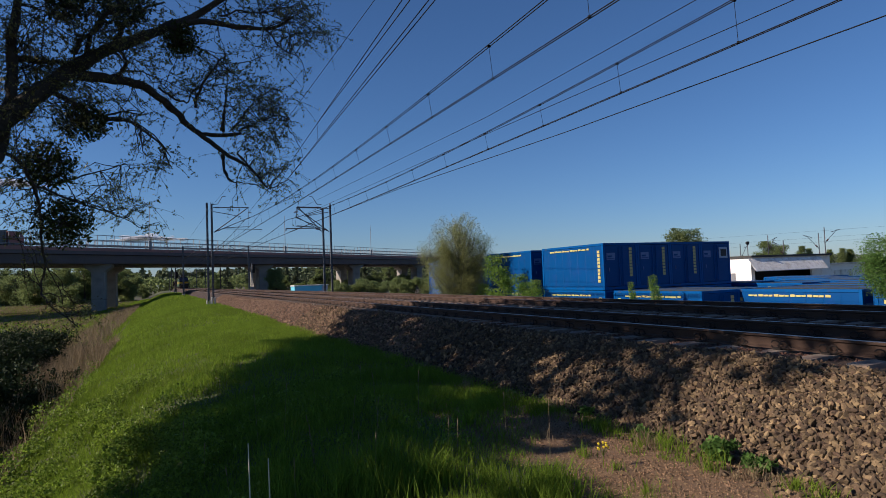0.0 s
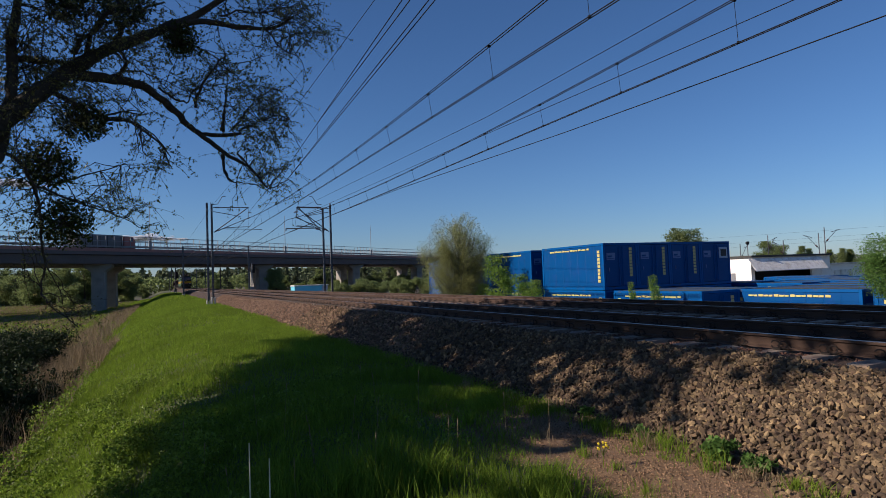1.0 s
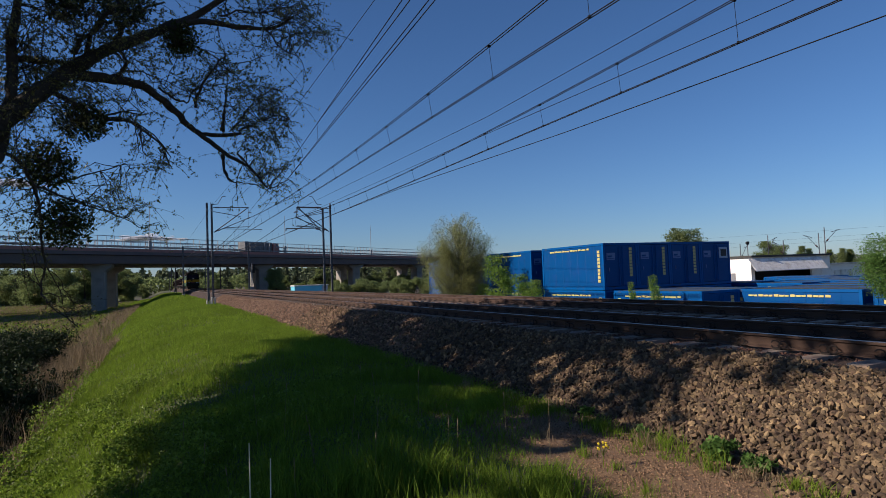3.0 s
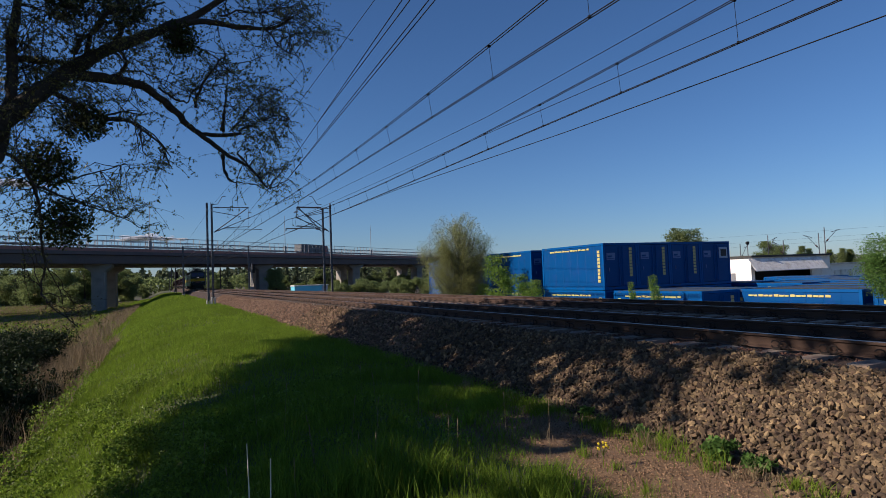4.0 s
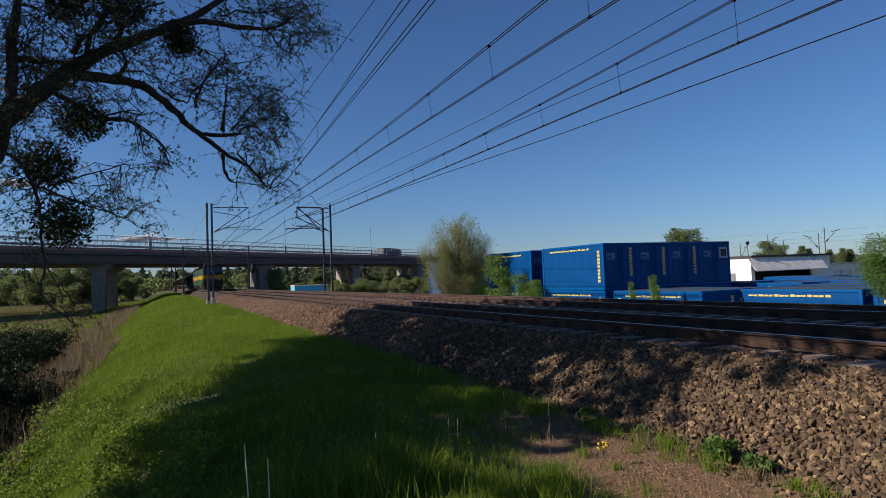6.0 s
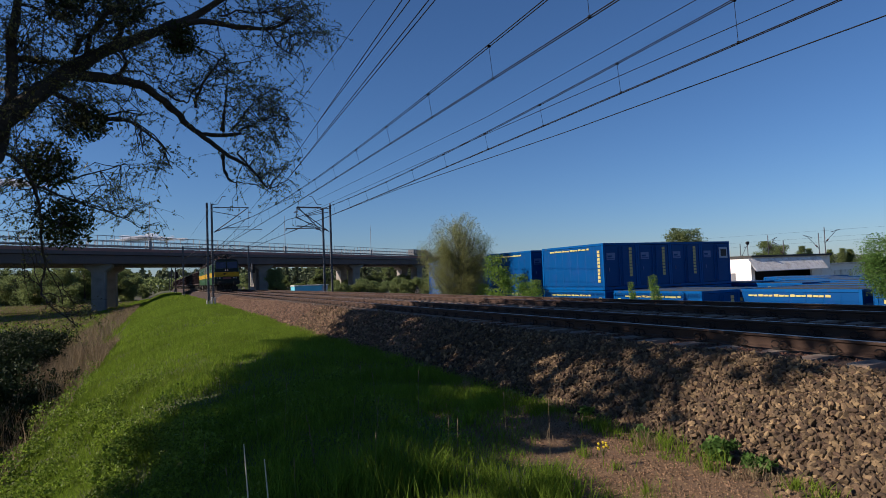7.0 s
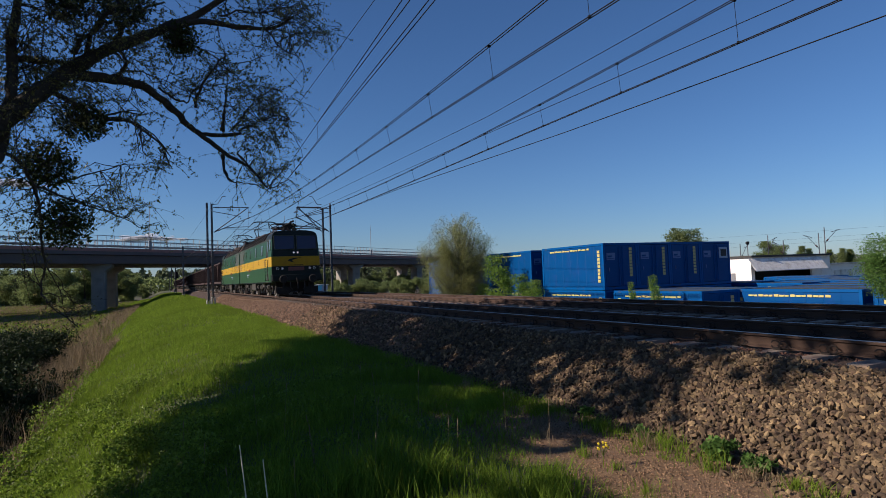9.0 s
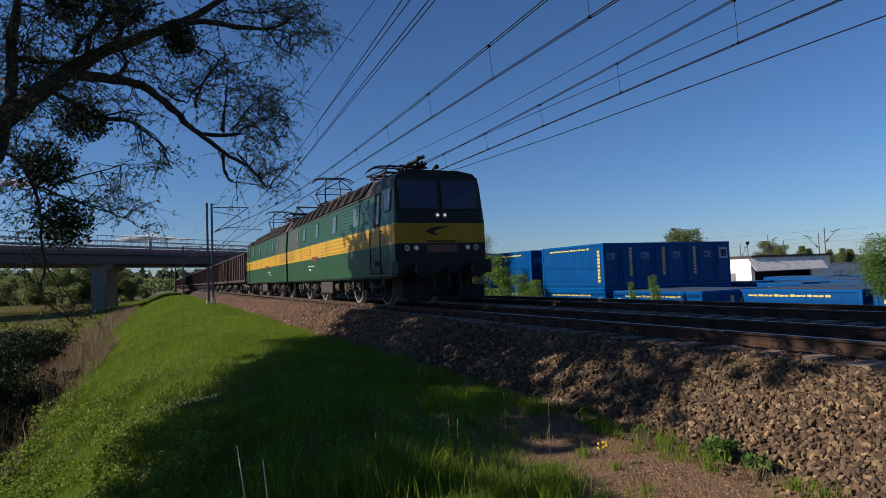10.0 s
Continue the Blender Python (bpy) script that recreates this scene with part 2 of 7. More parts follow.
def box(bm, x0, x1, y0, y1, z0, z1, bev=0.0, mi=0):
    vs = [bm.verts.new((x, y, z)) for z in (z0, z1) for y in (y0, y1) for x in (x0, x1)]
    fs = [bm.faces.new([vs[i] for i in q]) for q in ((0, 2, 3, 1), (4, 5, 7, 6), (0, 1, 5, 4), (2, 6, 7, 3), (0, 4, 6, 2), (1, 3, 7, 5))]
    for f in fs:
        f.material_index = mi
    if bev:
        es = list({e for f in fs for e in f.edges})
        bmesh.ops.bevel(bm, geom=es, offset=bev, segments=1, affect="EDGES")
    return bm


def boxes(*args, bev=0.0):
    bm = bmesh.new()
    for a in args:
        box(bm, *a, bev=bev)
    return bm


def tube(bm, a, b, r0, r1=None, n=6, cap=True):
    a, b = Vector(a), Vector(b)
    r1 = r0 if r1 is None else r1
    d = (b - a)
    if d.length < 1e-6:
        return bm
    d.normalize()
    s = d.orthogonal().normalized()
    t = d.cross(s)
    ra = [bm.verts.new(a + (s * math.cos(2 * math.pi * i / n) + t * math.sin(2 * math.pi * i / n)) * r0) for i in range(n)]
    rb = [bm.verts.new(b + (s * math.cos(2 * math.pi * i / n) + t * math.sin(2 * math.pi * i / n)) * r1) for i in range(n)]
    for i in range(n):
        bm.faces.new((ra[i], ra[(i + 1) % n], rb[(i + 1) % n], rb[i]))
    if cap:
        bm.faces.new(ra[::-1])
        bm.faces.new(rb)
    return bm


def tubes(*segs, n=6):
    bm = bmesh.new()
    for s in segs:
        tube(bm, *s, n=n)
    return bm


def pipe(bm, pts, radii, n=6):
    """A tapered, bent limb through the points, one skin."""
    pts = [Vector(p) for p in pts]
    rings = []
    s = None
    for i, p in enumerate(pts):
        d = (pts[min(i + 1, len(pts) - 1)] - pts[max(i - 1, 0)]).normalized()
        s = d.orthogonal().normalized() if s is None else (s - d * s.dot(d)).normalized()
        t = d.cross(s)
        r = radii[i] if isinstance(radii, (list, tuple)) else radii
        rings.append([bm.verts.new(p + (s * math.cos(2 * math.pi * k / n) + t * math.sin(2 * math.pi * k / n)) * r) for k in range(n)])
    for a, b in zip(rings, rings[1:]):
        for k in range(n):
            bm.faces.new((a[k], a[(k + 1) % n], b[(k + 1) % n], b[k]))
    bm.faces.new(rings[0][::-1])
    bm.faces.new(rings[-1])
    return bm


def extrude_profile(prof, y0, y1, closed=True):
    """A profile of (x, z) drawn along y."""
    bm = bmesh.new()
    a = [bm.verts.new((x, y0, z)) for x, z in prof]
    b = [bm.verts.new((x, y1, z)) for x, z in prof]
    k = len(prof)
    for i in range(k if closed else k - 1):
        bm.faces.new((a[i], b[i], b[(i + 1) % k], a[(i + 1) % k]))
    if closed:
        bm.faces.new(a)
        bm.faces.new(b[::-1])
    bmesh.ops.recalc_face_normals(bm, faces=bm.faces[:])
    return bm


def raw(name, verts, faces, material, parent=None, label=""):
    me = bpy.data.meshes.new(name)
    me.from_pydata(verts, [], faces)
    for mm in (material if isinstance(material, (list, tuple)) else [material]):
        me.materials.append(mm)
    ob = new(name, me)
    if parent is not None:
        ob.parent = parent
    if label:
        ob["label"] = label
    return ob


def raw_np(name, verts, quads, material, parent=None, tri=False):
    """Fast mesh from arrays: verts (n,3), faces (m,4) or (m,3)."""
    k = 3 if tri else 4
    me = bpy.data.meshes.new(name)
    me.vertices.add(len(verts))
    me.vertices.foreach_set("co", np.asarray(verts, np.float32).ravel())
    me.loops.add(len(quads) * k)
    me.loops.foreach_set("vertex_index", np.asarray(quads, np.int32).ravel())
    me.polygons.add(len(quads))
    me.polygons.foreach_set("loop_start", np.arange(0, len(quads) * k, k, dtype=np.int32))
    me.update(calc_edges=True)
    me.shade_flat()
    me.materials.append(material)
    ob = new(name, me)
    if parent is not None:
        ob.parent = parent
    return ob


def leaf_cloud(name, centres, size, material, rng, parent=None, long=1.6, droop=0.0):
    """Many small leaves, one diamond each, at the centres, turned at random."""
    c = np.asarray(centres, float)
    k = len(c)
    d = rng.normal(size=(k, 3))
    d[:, 2] -= droop
    d /= np.linalg.norm(d, axis=1)[:, None]
    e = np.cross(d, rng.normal(size=(k, 3)))
    e /= np.linalg.norm(e, axis=1)[:, None] + 1e-9
    s = (size * rng.uniform(0.6, 1.3, k))[:, None]
    v = np.stack([c - d * s * long * 0.5, c + e * s * 0.5, c + d * s * long * 0.5, c - e * s * 0.5], 1).reshape(-1, 3)
    return raw_np(name, v, np.arange(4 * k).reshape(-1, 4), material, parent)
# ---------------------------------------------------------------- ground
SECTION = [(-400, -3.5), (-60, -3.5), (-30, -3.5), (-12, -3.45), (-8.5, -3.4), (-6.0, -3.3), (-4.4, -3.05), (-2.9, -2.62), (-1.5, -1.92),
           (0.0, -1.28), (1.2, -1.0), (2.6, -0.90), (4.0, -0.90), (4.85, -0.94), (5.3, -1.12), (8.0, -1.15), (13.5, -1.15), (16.0, -1.2), (19.5, -2.86), (400, -2.86)]


def section_z(x):
    return float(np.interp(x, [a for a, _ in SECTION], [b for _, b in SECTION]))


def ground_z(x, y):
    z = section_z(x)
    lump = noise.noise(Vector((x * 0.35, y * 0.30, 1.7))) * 0.09 + noise.noise(Vector((x * 1.1, y * 0.9, 4.2))) * 0.035
    soft = 1.0 if x < 4.2 else max(0.0, 1.0 - (x - 4.2) / 0.8)
    if abs(x) > 60:
        soft *= 2
    return z + lump * soft


def axis(stops):
    out = []
    for (a, step), (b, _) in zip(stops, stops[1:]):
        out += list(np.arange(a, b, step))
    return out + [stops[-1][0]]


GX = axis([(-4000, 1200), (-400, 60), (-100, 10), (-40, 3), (-16, 0.8), (-7, 0.35), (5.6, 1.0), (24, 8), (100, 60), (400, 1200), (4000, 1)])
GY = axis([(-200, 60), (-20, 4), (2, 0.4), (34, 1.0), (70, 3), (160, 15), (400, 200), (1000, 1000), (5000, 1)])
gv = [(x, y, ground_z(x, y)) for y in GY for x in GX]
k = len(GX)
gf = [(j * k + i, j * k + i + 1, (j + 1) * k + i + 1, (j + 1) * k + i) for j in range(len(GY) - 1) for i in range(k - 1)]


def ground_material():
    m = mat("meadow earth", (0.055, 0.066, 0.018), 0.95, 0, 0.4, 0.4, 5, 0.6, (0.10, 0.075, 0.05), 0.3, bump_dist=0.09)
    nt = m.node_tree
    n, lk = nt.nodes, nt.links
    tc = n.new("ShaderNodeTexCoord")
    sep = n.new("ShaderNodeSeparateXYZ")
    lk.new(tc.outputs["Object"], sep.inputs[0])
    b = n["Principled BSDF"]
    src = b.inputs["Base Color"].links[0].from_socket
    wob = n.new("ShaderNodeTexNoise")
    wob.inputs["Scale"].default_value = 0.7
    wob.inputs["Detail"].default_value = 6
    lk.new(tc.outputs["Object"], wob.inputs["Vector"])
    shift = n.new("ShaderNodeMath")
    shift.operation = "MULTIPLY_ADD"
    lk.new(wob.outputs[0], shift.inputs[0])
    shift.inputs[1].default_value = 2.4
    lk.new(sep.outputs[0], shift.inputs[2])

    near = n.new("ShaderNodeMapRange")
    near.inputs[1].default_value, near.inputs[2].default_value = 15.0, 8.0
    lk.new(sep.outputs[1], near.inputs[0])

    def stripe(lo, hi, col, prev, along=None):
        a = n.new("ShaderNodeMapRange")
        a.inputs[1].default_value, a.inputs[2].default_value = lo + 1.2, lo + 1.7
        lk.new(shift.outputs[0], a.inputs[0])
        c = n.new("ShaderNodeMapRange")
        c.inputs[1].default_value, c.inputs[2].default_value = hi + 1.2, hi + 0.7
        lk.new(shift.outputs[0], c.inputs[0])
        mu = n.new("ShaderNodeMath")
        mu.operation = "MULTIPLY"
        lk.new(a.outputs[0], mu.inputs[0])
        lk.new(c.outputs[0], mu.inputs[1])
        if along is not None:
            m2_ = n.new("ShaderNodeMath")
            m2_.operation = "MULTIPLY"
            lk.new(mu.outputs[0], m2_.inputs[0])
            lk.new(along, m2_.inputs[1])
            mu = m2_
        mx = n.new("ShaderNodeMix")
        mx.data_type = "RGBA"
        lk.new(mu.outputs[0], mx.inputs[0])
        lk.new(prev, mx.inputs[6])
        mx.inputs[7].default_value = (*col, 1)
        return mx.outputs[2]
    o = stripe(3.0, 6.2, (0.150, 0.092, 0.047), src, near.outputs[0])        # trodden earth and fines beside the ballast
    o = stripe(-9.0, -2.3, (0.050, 0.045, 0.024), o)       # ditch litter
    o = stripe(16.0, 90.0, (0.13, 0.115, 0.095), o)        # yard gravel
    lk.new(o, b.inputs["Base Color"])
    return m


ground = tagged(raw("ground", gv, gf, ground_material()), "railway embankment and meadow ground with grass and earth", "ground", kind="structure")
for pl in ground.data.polygons:
    pl.use_smooth = True

# ---------------------------------------------------------------- permanent way
TRACKS = (7.58, 11.63)
RAIL_OFF = 0.7525
BED = [(4.75, -0.99), (6.00, -0.26), (6.30, -0.205), (13.0, -0.20), (13.4, -0.26), (15.6, -1.35), (15.6, -1.6), (4.75, -1.3)]


def toe_shift(x, y):
    """Uneven line of the bank's toe."""
    return noise.noise(Vector((y * 0.45, 7.1, 0.0))) * 0.22 * min(1.0, max(0.0, (5.7 - x) / 0.8))


def bed_mesh():
    ys = axis([(-30, 1.0), (2, 0.35), (30, 1.0), (90, 10), (700, 1)])
    cols = []
    prof = []
    for (xa, za), (xb, zb) in zip(BED[:6], BED[1:6]):
        nn = max(2, int(abs(xb - xa) / 0.16)) if xa < 6.4 or xa > 13.3 else 14
        for i in range(nn):
            f = i / nn
            prof.append((xa + (xb - xa) * f, za + (zb - za) * f))
    prof.append(BED[5])
    vs = []
    for y in ys:
        for x, z in prof:
            q = noise.noise(Vector((x * 1.6, y * 1.1, 0.3))) * 0.05 + noise.noise(Vector((x * 5, y * 5, 2.0))) * 0.025
            dx = toe_shift(x, y)
            vs.append((x + dx, y, z + (q if x < 6.6 else q * 0.4)))
    kk = len(prof)
    fs = [(j * kk + i, j * kk + i + 1, (j + 1) * kk + i + 1, (j + 1) * kk + i) for j in range(len(ys) - 1) for i in range(kk - 1)]
    return vs, fs


bv, bf = bed_mesh()
ballast_bed = tagged(raw("ballast_bed", bv, bf, M["ballast"]), "brown crushed stone ballast bank under two railway tracks", "ballast", kind="structure")


def bed_z(x, y):
    x -= toe_shift(x, y)
    z = float(np.interp(x, [a for a, _ in BED[:6]], [b for _, b in BED[:6]]))
    q = noise.noise(Vector((x * 1.6, y * 1.1, 0.3))) * 0.05 + noise.noise(Vector((x * 5, y * 5, 2.0))) * 0.025
    return z + (q if x < 6.6 else q * 0.4)


RAIL = [(-0.036, 0), (0.036, 0), (0.036, -0.030), (0.010, -0.045), (0.009, -0.135), (0.070, -0.155), (0.070, -0.168),
        (-0.070, -0.168), (-0.070, -0.155), (-0.009, -0.135), (-0.010, -0.045), (-0.036, -0.030)]


def rail_mesh():
    bm = bmesh.new()
    ys = [-40, 700]
    rings = [[bm.verts.new((x, y, z)) for x, z in RAIL] for y in ys]
    kk = len(RAIL)
    for a, b in zip(rings, rings[1:]):
        for i in range(kk):
            f = bm.faces.new((a[i], b[i], b[(i + 1) % kk], a[(i + 1) % kk]))
            f.material_index = 1 if i == 0 else 0
    bm.faces.new(rings[0])
    bm.faces.new(rings[-1][::-1])
    bmesh.ops.recalc_face_normals(bm, faces=bm.faces[:])
    me = bpy.data.meshes.new("rail")
    bm.to_mesh(me)
    bm.free()
    me.materials.append(M["rail_web"])
    me.materials.append(M["rail_head"])
    return me


def sleeper_bm():
    """A concrete sleeper across the track, thicker under the rails."""
    prof = [(-1.30, -0.175), (-1.0, -0.168), (-0.45, -0.168), (-0.25, -0.20), (0.25, -0.20), (0.45, -0.168), (1.0, -0.168), (1.30, -0.175)]
    bm = bmesh.new()
    rows = []
    for x, z in prof:
        rows.append([bm.verts.new(p) for p in ((x, -0.15, -0.36), (x, -0.10, z), (x, 0.10, z), (x, 0.15, -0.36))])
    for a, b in zip(rows, rows[1:]):
        for i in range(3):
            bm.faces.new((a[i], b[i], b[i + 1], a[i + 1]))
    bm.faces.new(rows[0])
    bm.faces.new(rows[-1][::-1])
    bmesh.ops.recalc_face_normals(bm, faces=bm.faces[:])
    return bm


def clip_bm(side):
    """A sprung fastening: two steel loops and a tail on the rail foot, facing -x when side is -1."""
    bm = bmesh.new()
    for cy, r in ((-0.056, 0.043), (0.052, 0.046)):
        pts = [(side * (0.082 + 0.016 * math.cos(a)), cy + r * math.cos(a), -0.112 + r * math.sin(a)) for a in np.linspace(0.5, 2 * math.pi - 0.35, 10)]
        pipe(bm, pts, 0.0092, 5)
    pipe(bm, [(side * 0.095, -0.02, -0.155), (side * 0.105, -0.11, -0.150), (side * 0.095, -0.165, -0.128)], 0.008, 5)
    box(bm, side * 0.11 - 0.025, side * 0.11 + 0.025, -0.05, 0.05, -0.172, -0.150)
    return bm


RAIL_ME = rail_mesh()
SLEEPER_Y0 = 5.752
bmtmp = sleeper_bm()
SLEEPER_ME = bpy.data.meshes.new("sleeper")
bmtmp.to_mesh(SLEEPER_ME)
SLEEPER_ME.materials.append(M["sleeper"])
sv0 = np.array([v.co[:] for v in bmtmp.verts])
bmtmp.verts.index_update()
sf0 = [[v.index for v in f.verts] for f in bmtmp.faces]
bmtmp.free()
CLIP_ME = {}
for side in (-1, 1):
    b_ = clip_bm(side)
    CLIP_ME[side] = bpy.data.meshes.new("clip")
    b_.to_mesh(CLIP_ME[side])
    b_.free()
    CLIP_ME[side].materials.append(M["clip"])

for ti, tx in enumerate(TRACKS):
    track = tagged(empty("railway_track", pose(tx, 0, 0)), "rusty steel rails on concrete sleepers in ballast", "railway track", "pair of tracks", "structure")
    for sx in (-1, 1):
        r_ = new("rail", RAIL_ME)
        r_.parent, r_.location = track, (sx * RAIL_OFF, 0, 0)
    off = 0.0 if ti == 0 else 0.23
    far_v, far_f, fc_v, fc_f = [], [], [], []
    for i in range(-14, 420):
        y = SLEEPER_Y0 + off + 0.6 * i
        if i < 120:
            s_ = new("sleeper", SLEEPER_ME)
            s_.parent, s_.location = track, (random.uniform(-0.02, 0.02), y, random.uniform(-0.004, 0.002))
            s_.rotation_euler = (0, 0, random.uniform(-0.012, 0.012))
        else:
            o = len(far_v)
            far_v += [tuple(v + np.array((0, y, 0))) for v in sv0]
            far_f += [[q + o for q in f] for f in sf0]
        for sx in (-1, 1):
            if -8 <= i < 62:
                for side in (-1, 1):
                    c_ = new("rail_clip", CLIP_ME[side])
                    c_.parent, c_.location = track, (sx * RAIL_OFF, y, 0)
            elif i >= 62 and i < 260:
                for side in (-1, 1):
                    o = len(fc_v)
                    cx = sx * RAIL_OFF + side * 0.09
                    for zz in (-0.17, -0.085):
                        fc_v += [(cx - 0.035, y - 0.09, zz), (cx + 0.035, y - 0.09, zz), (cx + 0.035, y + 0.09, zz), (cx - 0.035, y + 0.09, zz)]
                    fc_f += [[o + q for q in f] for f in ((4, 5, 6, 7), (0, 1, 5, 4), (1, 2, 6, 5), (2, 3, 7, 6), (3, 0, 4, 7))]
    tagged(raw("far_sleepers", far_v, far_f, M["sleeper"], track), kind="stuff")
    tagged(raw("far_clips", fc_v, fc_f, M["clip"], track), kind="stuff")
# ---------------------------------------------------------------- road viaduct
BR = Matrix.Translation((-23.8, 122.7, 0)) @ Matrix.Rotation(math.atan2(91.7, 111.6), 4, "Z")
BR_A, BR_B = -110.0, 330.0


def deck_profile(y0, y1):
    c = (y0 + y1) / 2
    return [(y0 + 0.9, 5.8), (y1 - 0.9, 5.8), (y1 - 0.6, 7.35), (y1, 7.5), (y1, 8.45), (y1 - 0.4, 8.45), (y1 - 0.4, 8.25), (c, 8.32),
            (y0 + 0.4, 8.25), (y0 + 0.4, 8.45), (y0, 8.45), (y0, 7.5), (y0 + 0.6, 7.35)]


def along_x(bm):
    """Turns a profile drawn along y so that it runs along x."""
    bmesh.ops.transform(bm, matrix=Matrix(((0, 1, 0, 0), (1, 0, 0, 0), (0, 0, 1, 0), (0, 0, 0, 1))), verts=bm.verts[:])
    bmesh.ops.recalc_face_normals(bm, faces=bm.faces[:])
    return bm


viaduct = tagged(empty("viaduct", BR), "concrete road viaduct with two decks, hammerhead piers and steel railings", "bridge")
for y0 in (0.0, 13.5):
    part("deck", along_x(extrude_profile(deck_profile(y0, y0 + 11.0), BR_A, BR_B)), M["girder"], viaduct, "dark concrete box girder deck")
    for ye in (y0 - 0.06, y0 + 11.0):
        part("cornice", boxes((BR_A, BR_B, ye, ye + 0.06, 8.12, 8.75)), M["cornice"], viaduct, "reddish parapet edge beam")
    for ye in (y0 + 0.2, y0 + 10.8):
        bm = bmesh.new()
        for z, r in ((11.15, 0.05), (10.15, 0.035), (9.2, 0.035)):
            box(bm, BR_A, BR_B, ye - r, ye + r, z - r, z + r)
        part("handrail", bm, M["steel_grey"], viaduct, "grey steel railing bars")
        bm = boxes((BR_A, BR_B, ye + 0.25, ye + 0.33, 8.95, 9.27))
        part("crash_barrier", bm, M["steel_grey"], viaduct, "galvanised steel crash barrier")
        bm = boxes((-0.045, 0.045, -0.045, 0.045, 8.4, 11.15))
        me = bpy.data.meshes.new("railing_post")
        bm.to_mesh(me)
        bm.free()
        me.materials.append(M["steel_grey"])
        if y0 == 0.0 and ye < 1:
            for i in range(150):
                o_ = new("railing_post", me)
                o_.parent, o_.location = viaduct, (-30 + i * 1.75, ye, 0)
        else:
            bm = bmesh.new()
            for i in range(150):
                box(bm, -30 + i * 1.75 - 0.045, -30 + i * 1.75 + 0.045, ye - 0.045, ye + 0.045, 8.4, 11.15)
            tagged(part("far_posts", bm, M["steel_grey"], viaduct), kind="stuff")

# piers stand skewed, in line with the railway; rear row shifted to fit the camera's view
for s in (-66.0, -22.5, 21.2, 67.2, 110.0, 153.0, 196.0):
    for off in (5.5, 19.0):
        c = BR @ Vector((s + (off - 5.5) * 0.91, off, 0))
        inv = BR.inverted() @ Matrix.Translation(c)
        bm = extrude_profile([(-2.5, 5.79), (2.5, 5.79), (2.5, 5.25), (1.15, 4.3), (1.15, -4.2), (-1.15, -4.2), (-1.15, 4.3), (-2.5, 5.25)], -3.2, 3.2)
        bmesh.ops.bevel(bm, geom=bm.edges[:], offset=0.08, segments=1, affect="EDGES")
        pr = part("pier", bm, M["concrete"], viaduct, "hammerhead concrete pier")
        pr.matrix_basis = inv
# ---------------------------------------------------------------- overhead line
def lattice_mast(h, base_z, wide=1.0, label="grey steel catenary mast on a concrete footing"):
    """Two channel legs with batten plates, standing on a concrete block."""
    root = empty("catenary_mast")
    for sx in (-1, 1):
        part("leg", boxes((sx * 0.065 * wide - 0.022 * wide, sx * 0.065 * wide + 0.022 * wide, -0.07, 0.07, base_z, h)), M["mast"], root)
    n_ = int((h - base_z) / 0.62)
    for i in range(n_):
        z = base_z + 0.25 + i * 0.62
        part("batten", boxes((-0.044 * wide, 0.044 * wide, -0.062, 0.062, z, z + 0.585)), M["mast"], root)
    part("footing", boxes((-0.20, -0.05, -0.12, 0.12, base_z - 1.6, base_z + 0.32), (0.05, 0.20, -0.12, 0.12, base_z - 1.6, base_z + 0.32), bev=0.02), M["footing"], root, "concrete footing")
    return tagged(root, label, "catenary mast", "catenary masts")


def cantilever(root, side, dy=0.0, reach=3.3):
    """Bracket tubes towards the track; side +1 reaches to +x."""
    def tb(name, a, b, r=0.03):
        return part(name, tubes(((side * a[0], dy, a[1]), (side * b[0], dy, b[1]), r)), M["mast"], root)
    tb("top_tube", (0.15, 8.02), (reach + 0.05, 8.06), 0.04)
    tb("strut", (0.15, 5.70), (reach, 8.05), 0.045)
    tb("strut", (0.15, 5.72), (reach + 0.2, 7.15), 0.035)
    tb("stay", (0.15, 7.65), (reach - 0.7, 7.20), 0.03)
    tb("registration_tube", (1.2, 6.15), (reach + 0.1, 6.25), 0.03)
    tb("registration_arm", (0.9, 6.05), (reach + 1.2, 5.98), 0.028)
    bm = bmesh.new()
    for x, z in ((0.42, 8.03), (0.42, 5.9), (reach, 7.6)):
        for q in range(5):
            tube(bm, (side * (x + q * 0.06), dy, z), (side * (x + 0.03 + q * 0.06), dy, z), 0.075, n=8)
    part("insulator", bm, M["insulator"], root)
    part("dropper_arm", tubes(((side * (reach + 1.15), dy, 5.98), (side * (reach + 1.1), dy, 5.76), 0.02), ((side * reach, dy, 8.05), (side * reach, dy, 7.1), 0.02)), M["mast"], root)


def horn_gap(root, side):
    part("horn_rod", tubes(((side * 0.1, 0, 8.3), (side * 0.55, 0, 8.35), 0.03), ((side * 0.55, 0, 8.35), (side * 0.95, 0, 9.05), 0.03), ((side * 0.95, 0, 9.05), (side * 1.3, 0, 9.1), 0.025)), M["mast"], root)


m1 = lattice_mast(8.48, -0.55)
m1.matrix_basis = pose(4.45, 60.6, 0)
cantilever(m1, 1, 0, 3.25)
horn_gap(m1, 1)
m1b = lattice_mast(8.05, -0.78)
m1b.matrix_basis = pose(3.86, 57.8, 0)
m2 = lattice_mast(8.38, -1.0)
m2.matrix_basis = pose(15.45, 60.2, 0)
cantilever(m2, -1, 0, 3.3)
m2b = lattice_mast(8.0, -1.0)
m2b.matrix_basis = pose(14.55, 59.6, 0)
cantilever(m2b, -1, 0.0, 2.4)
horn_gap(m2b, -1)
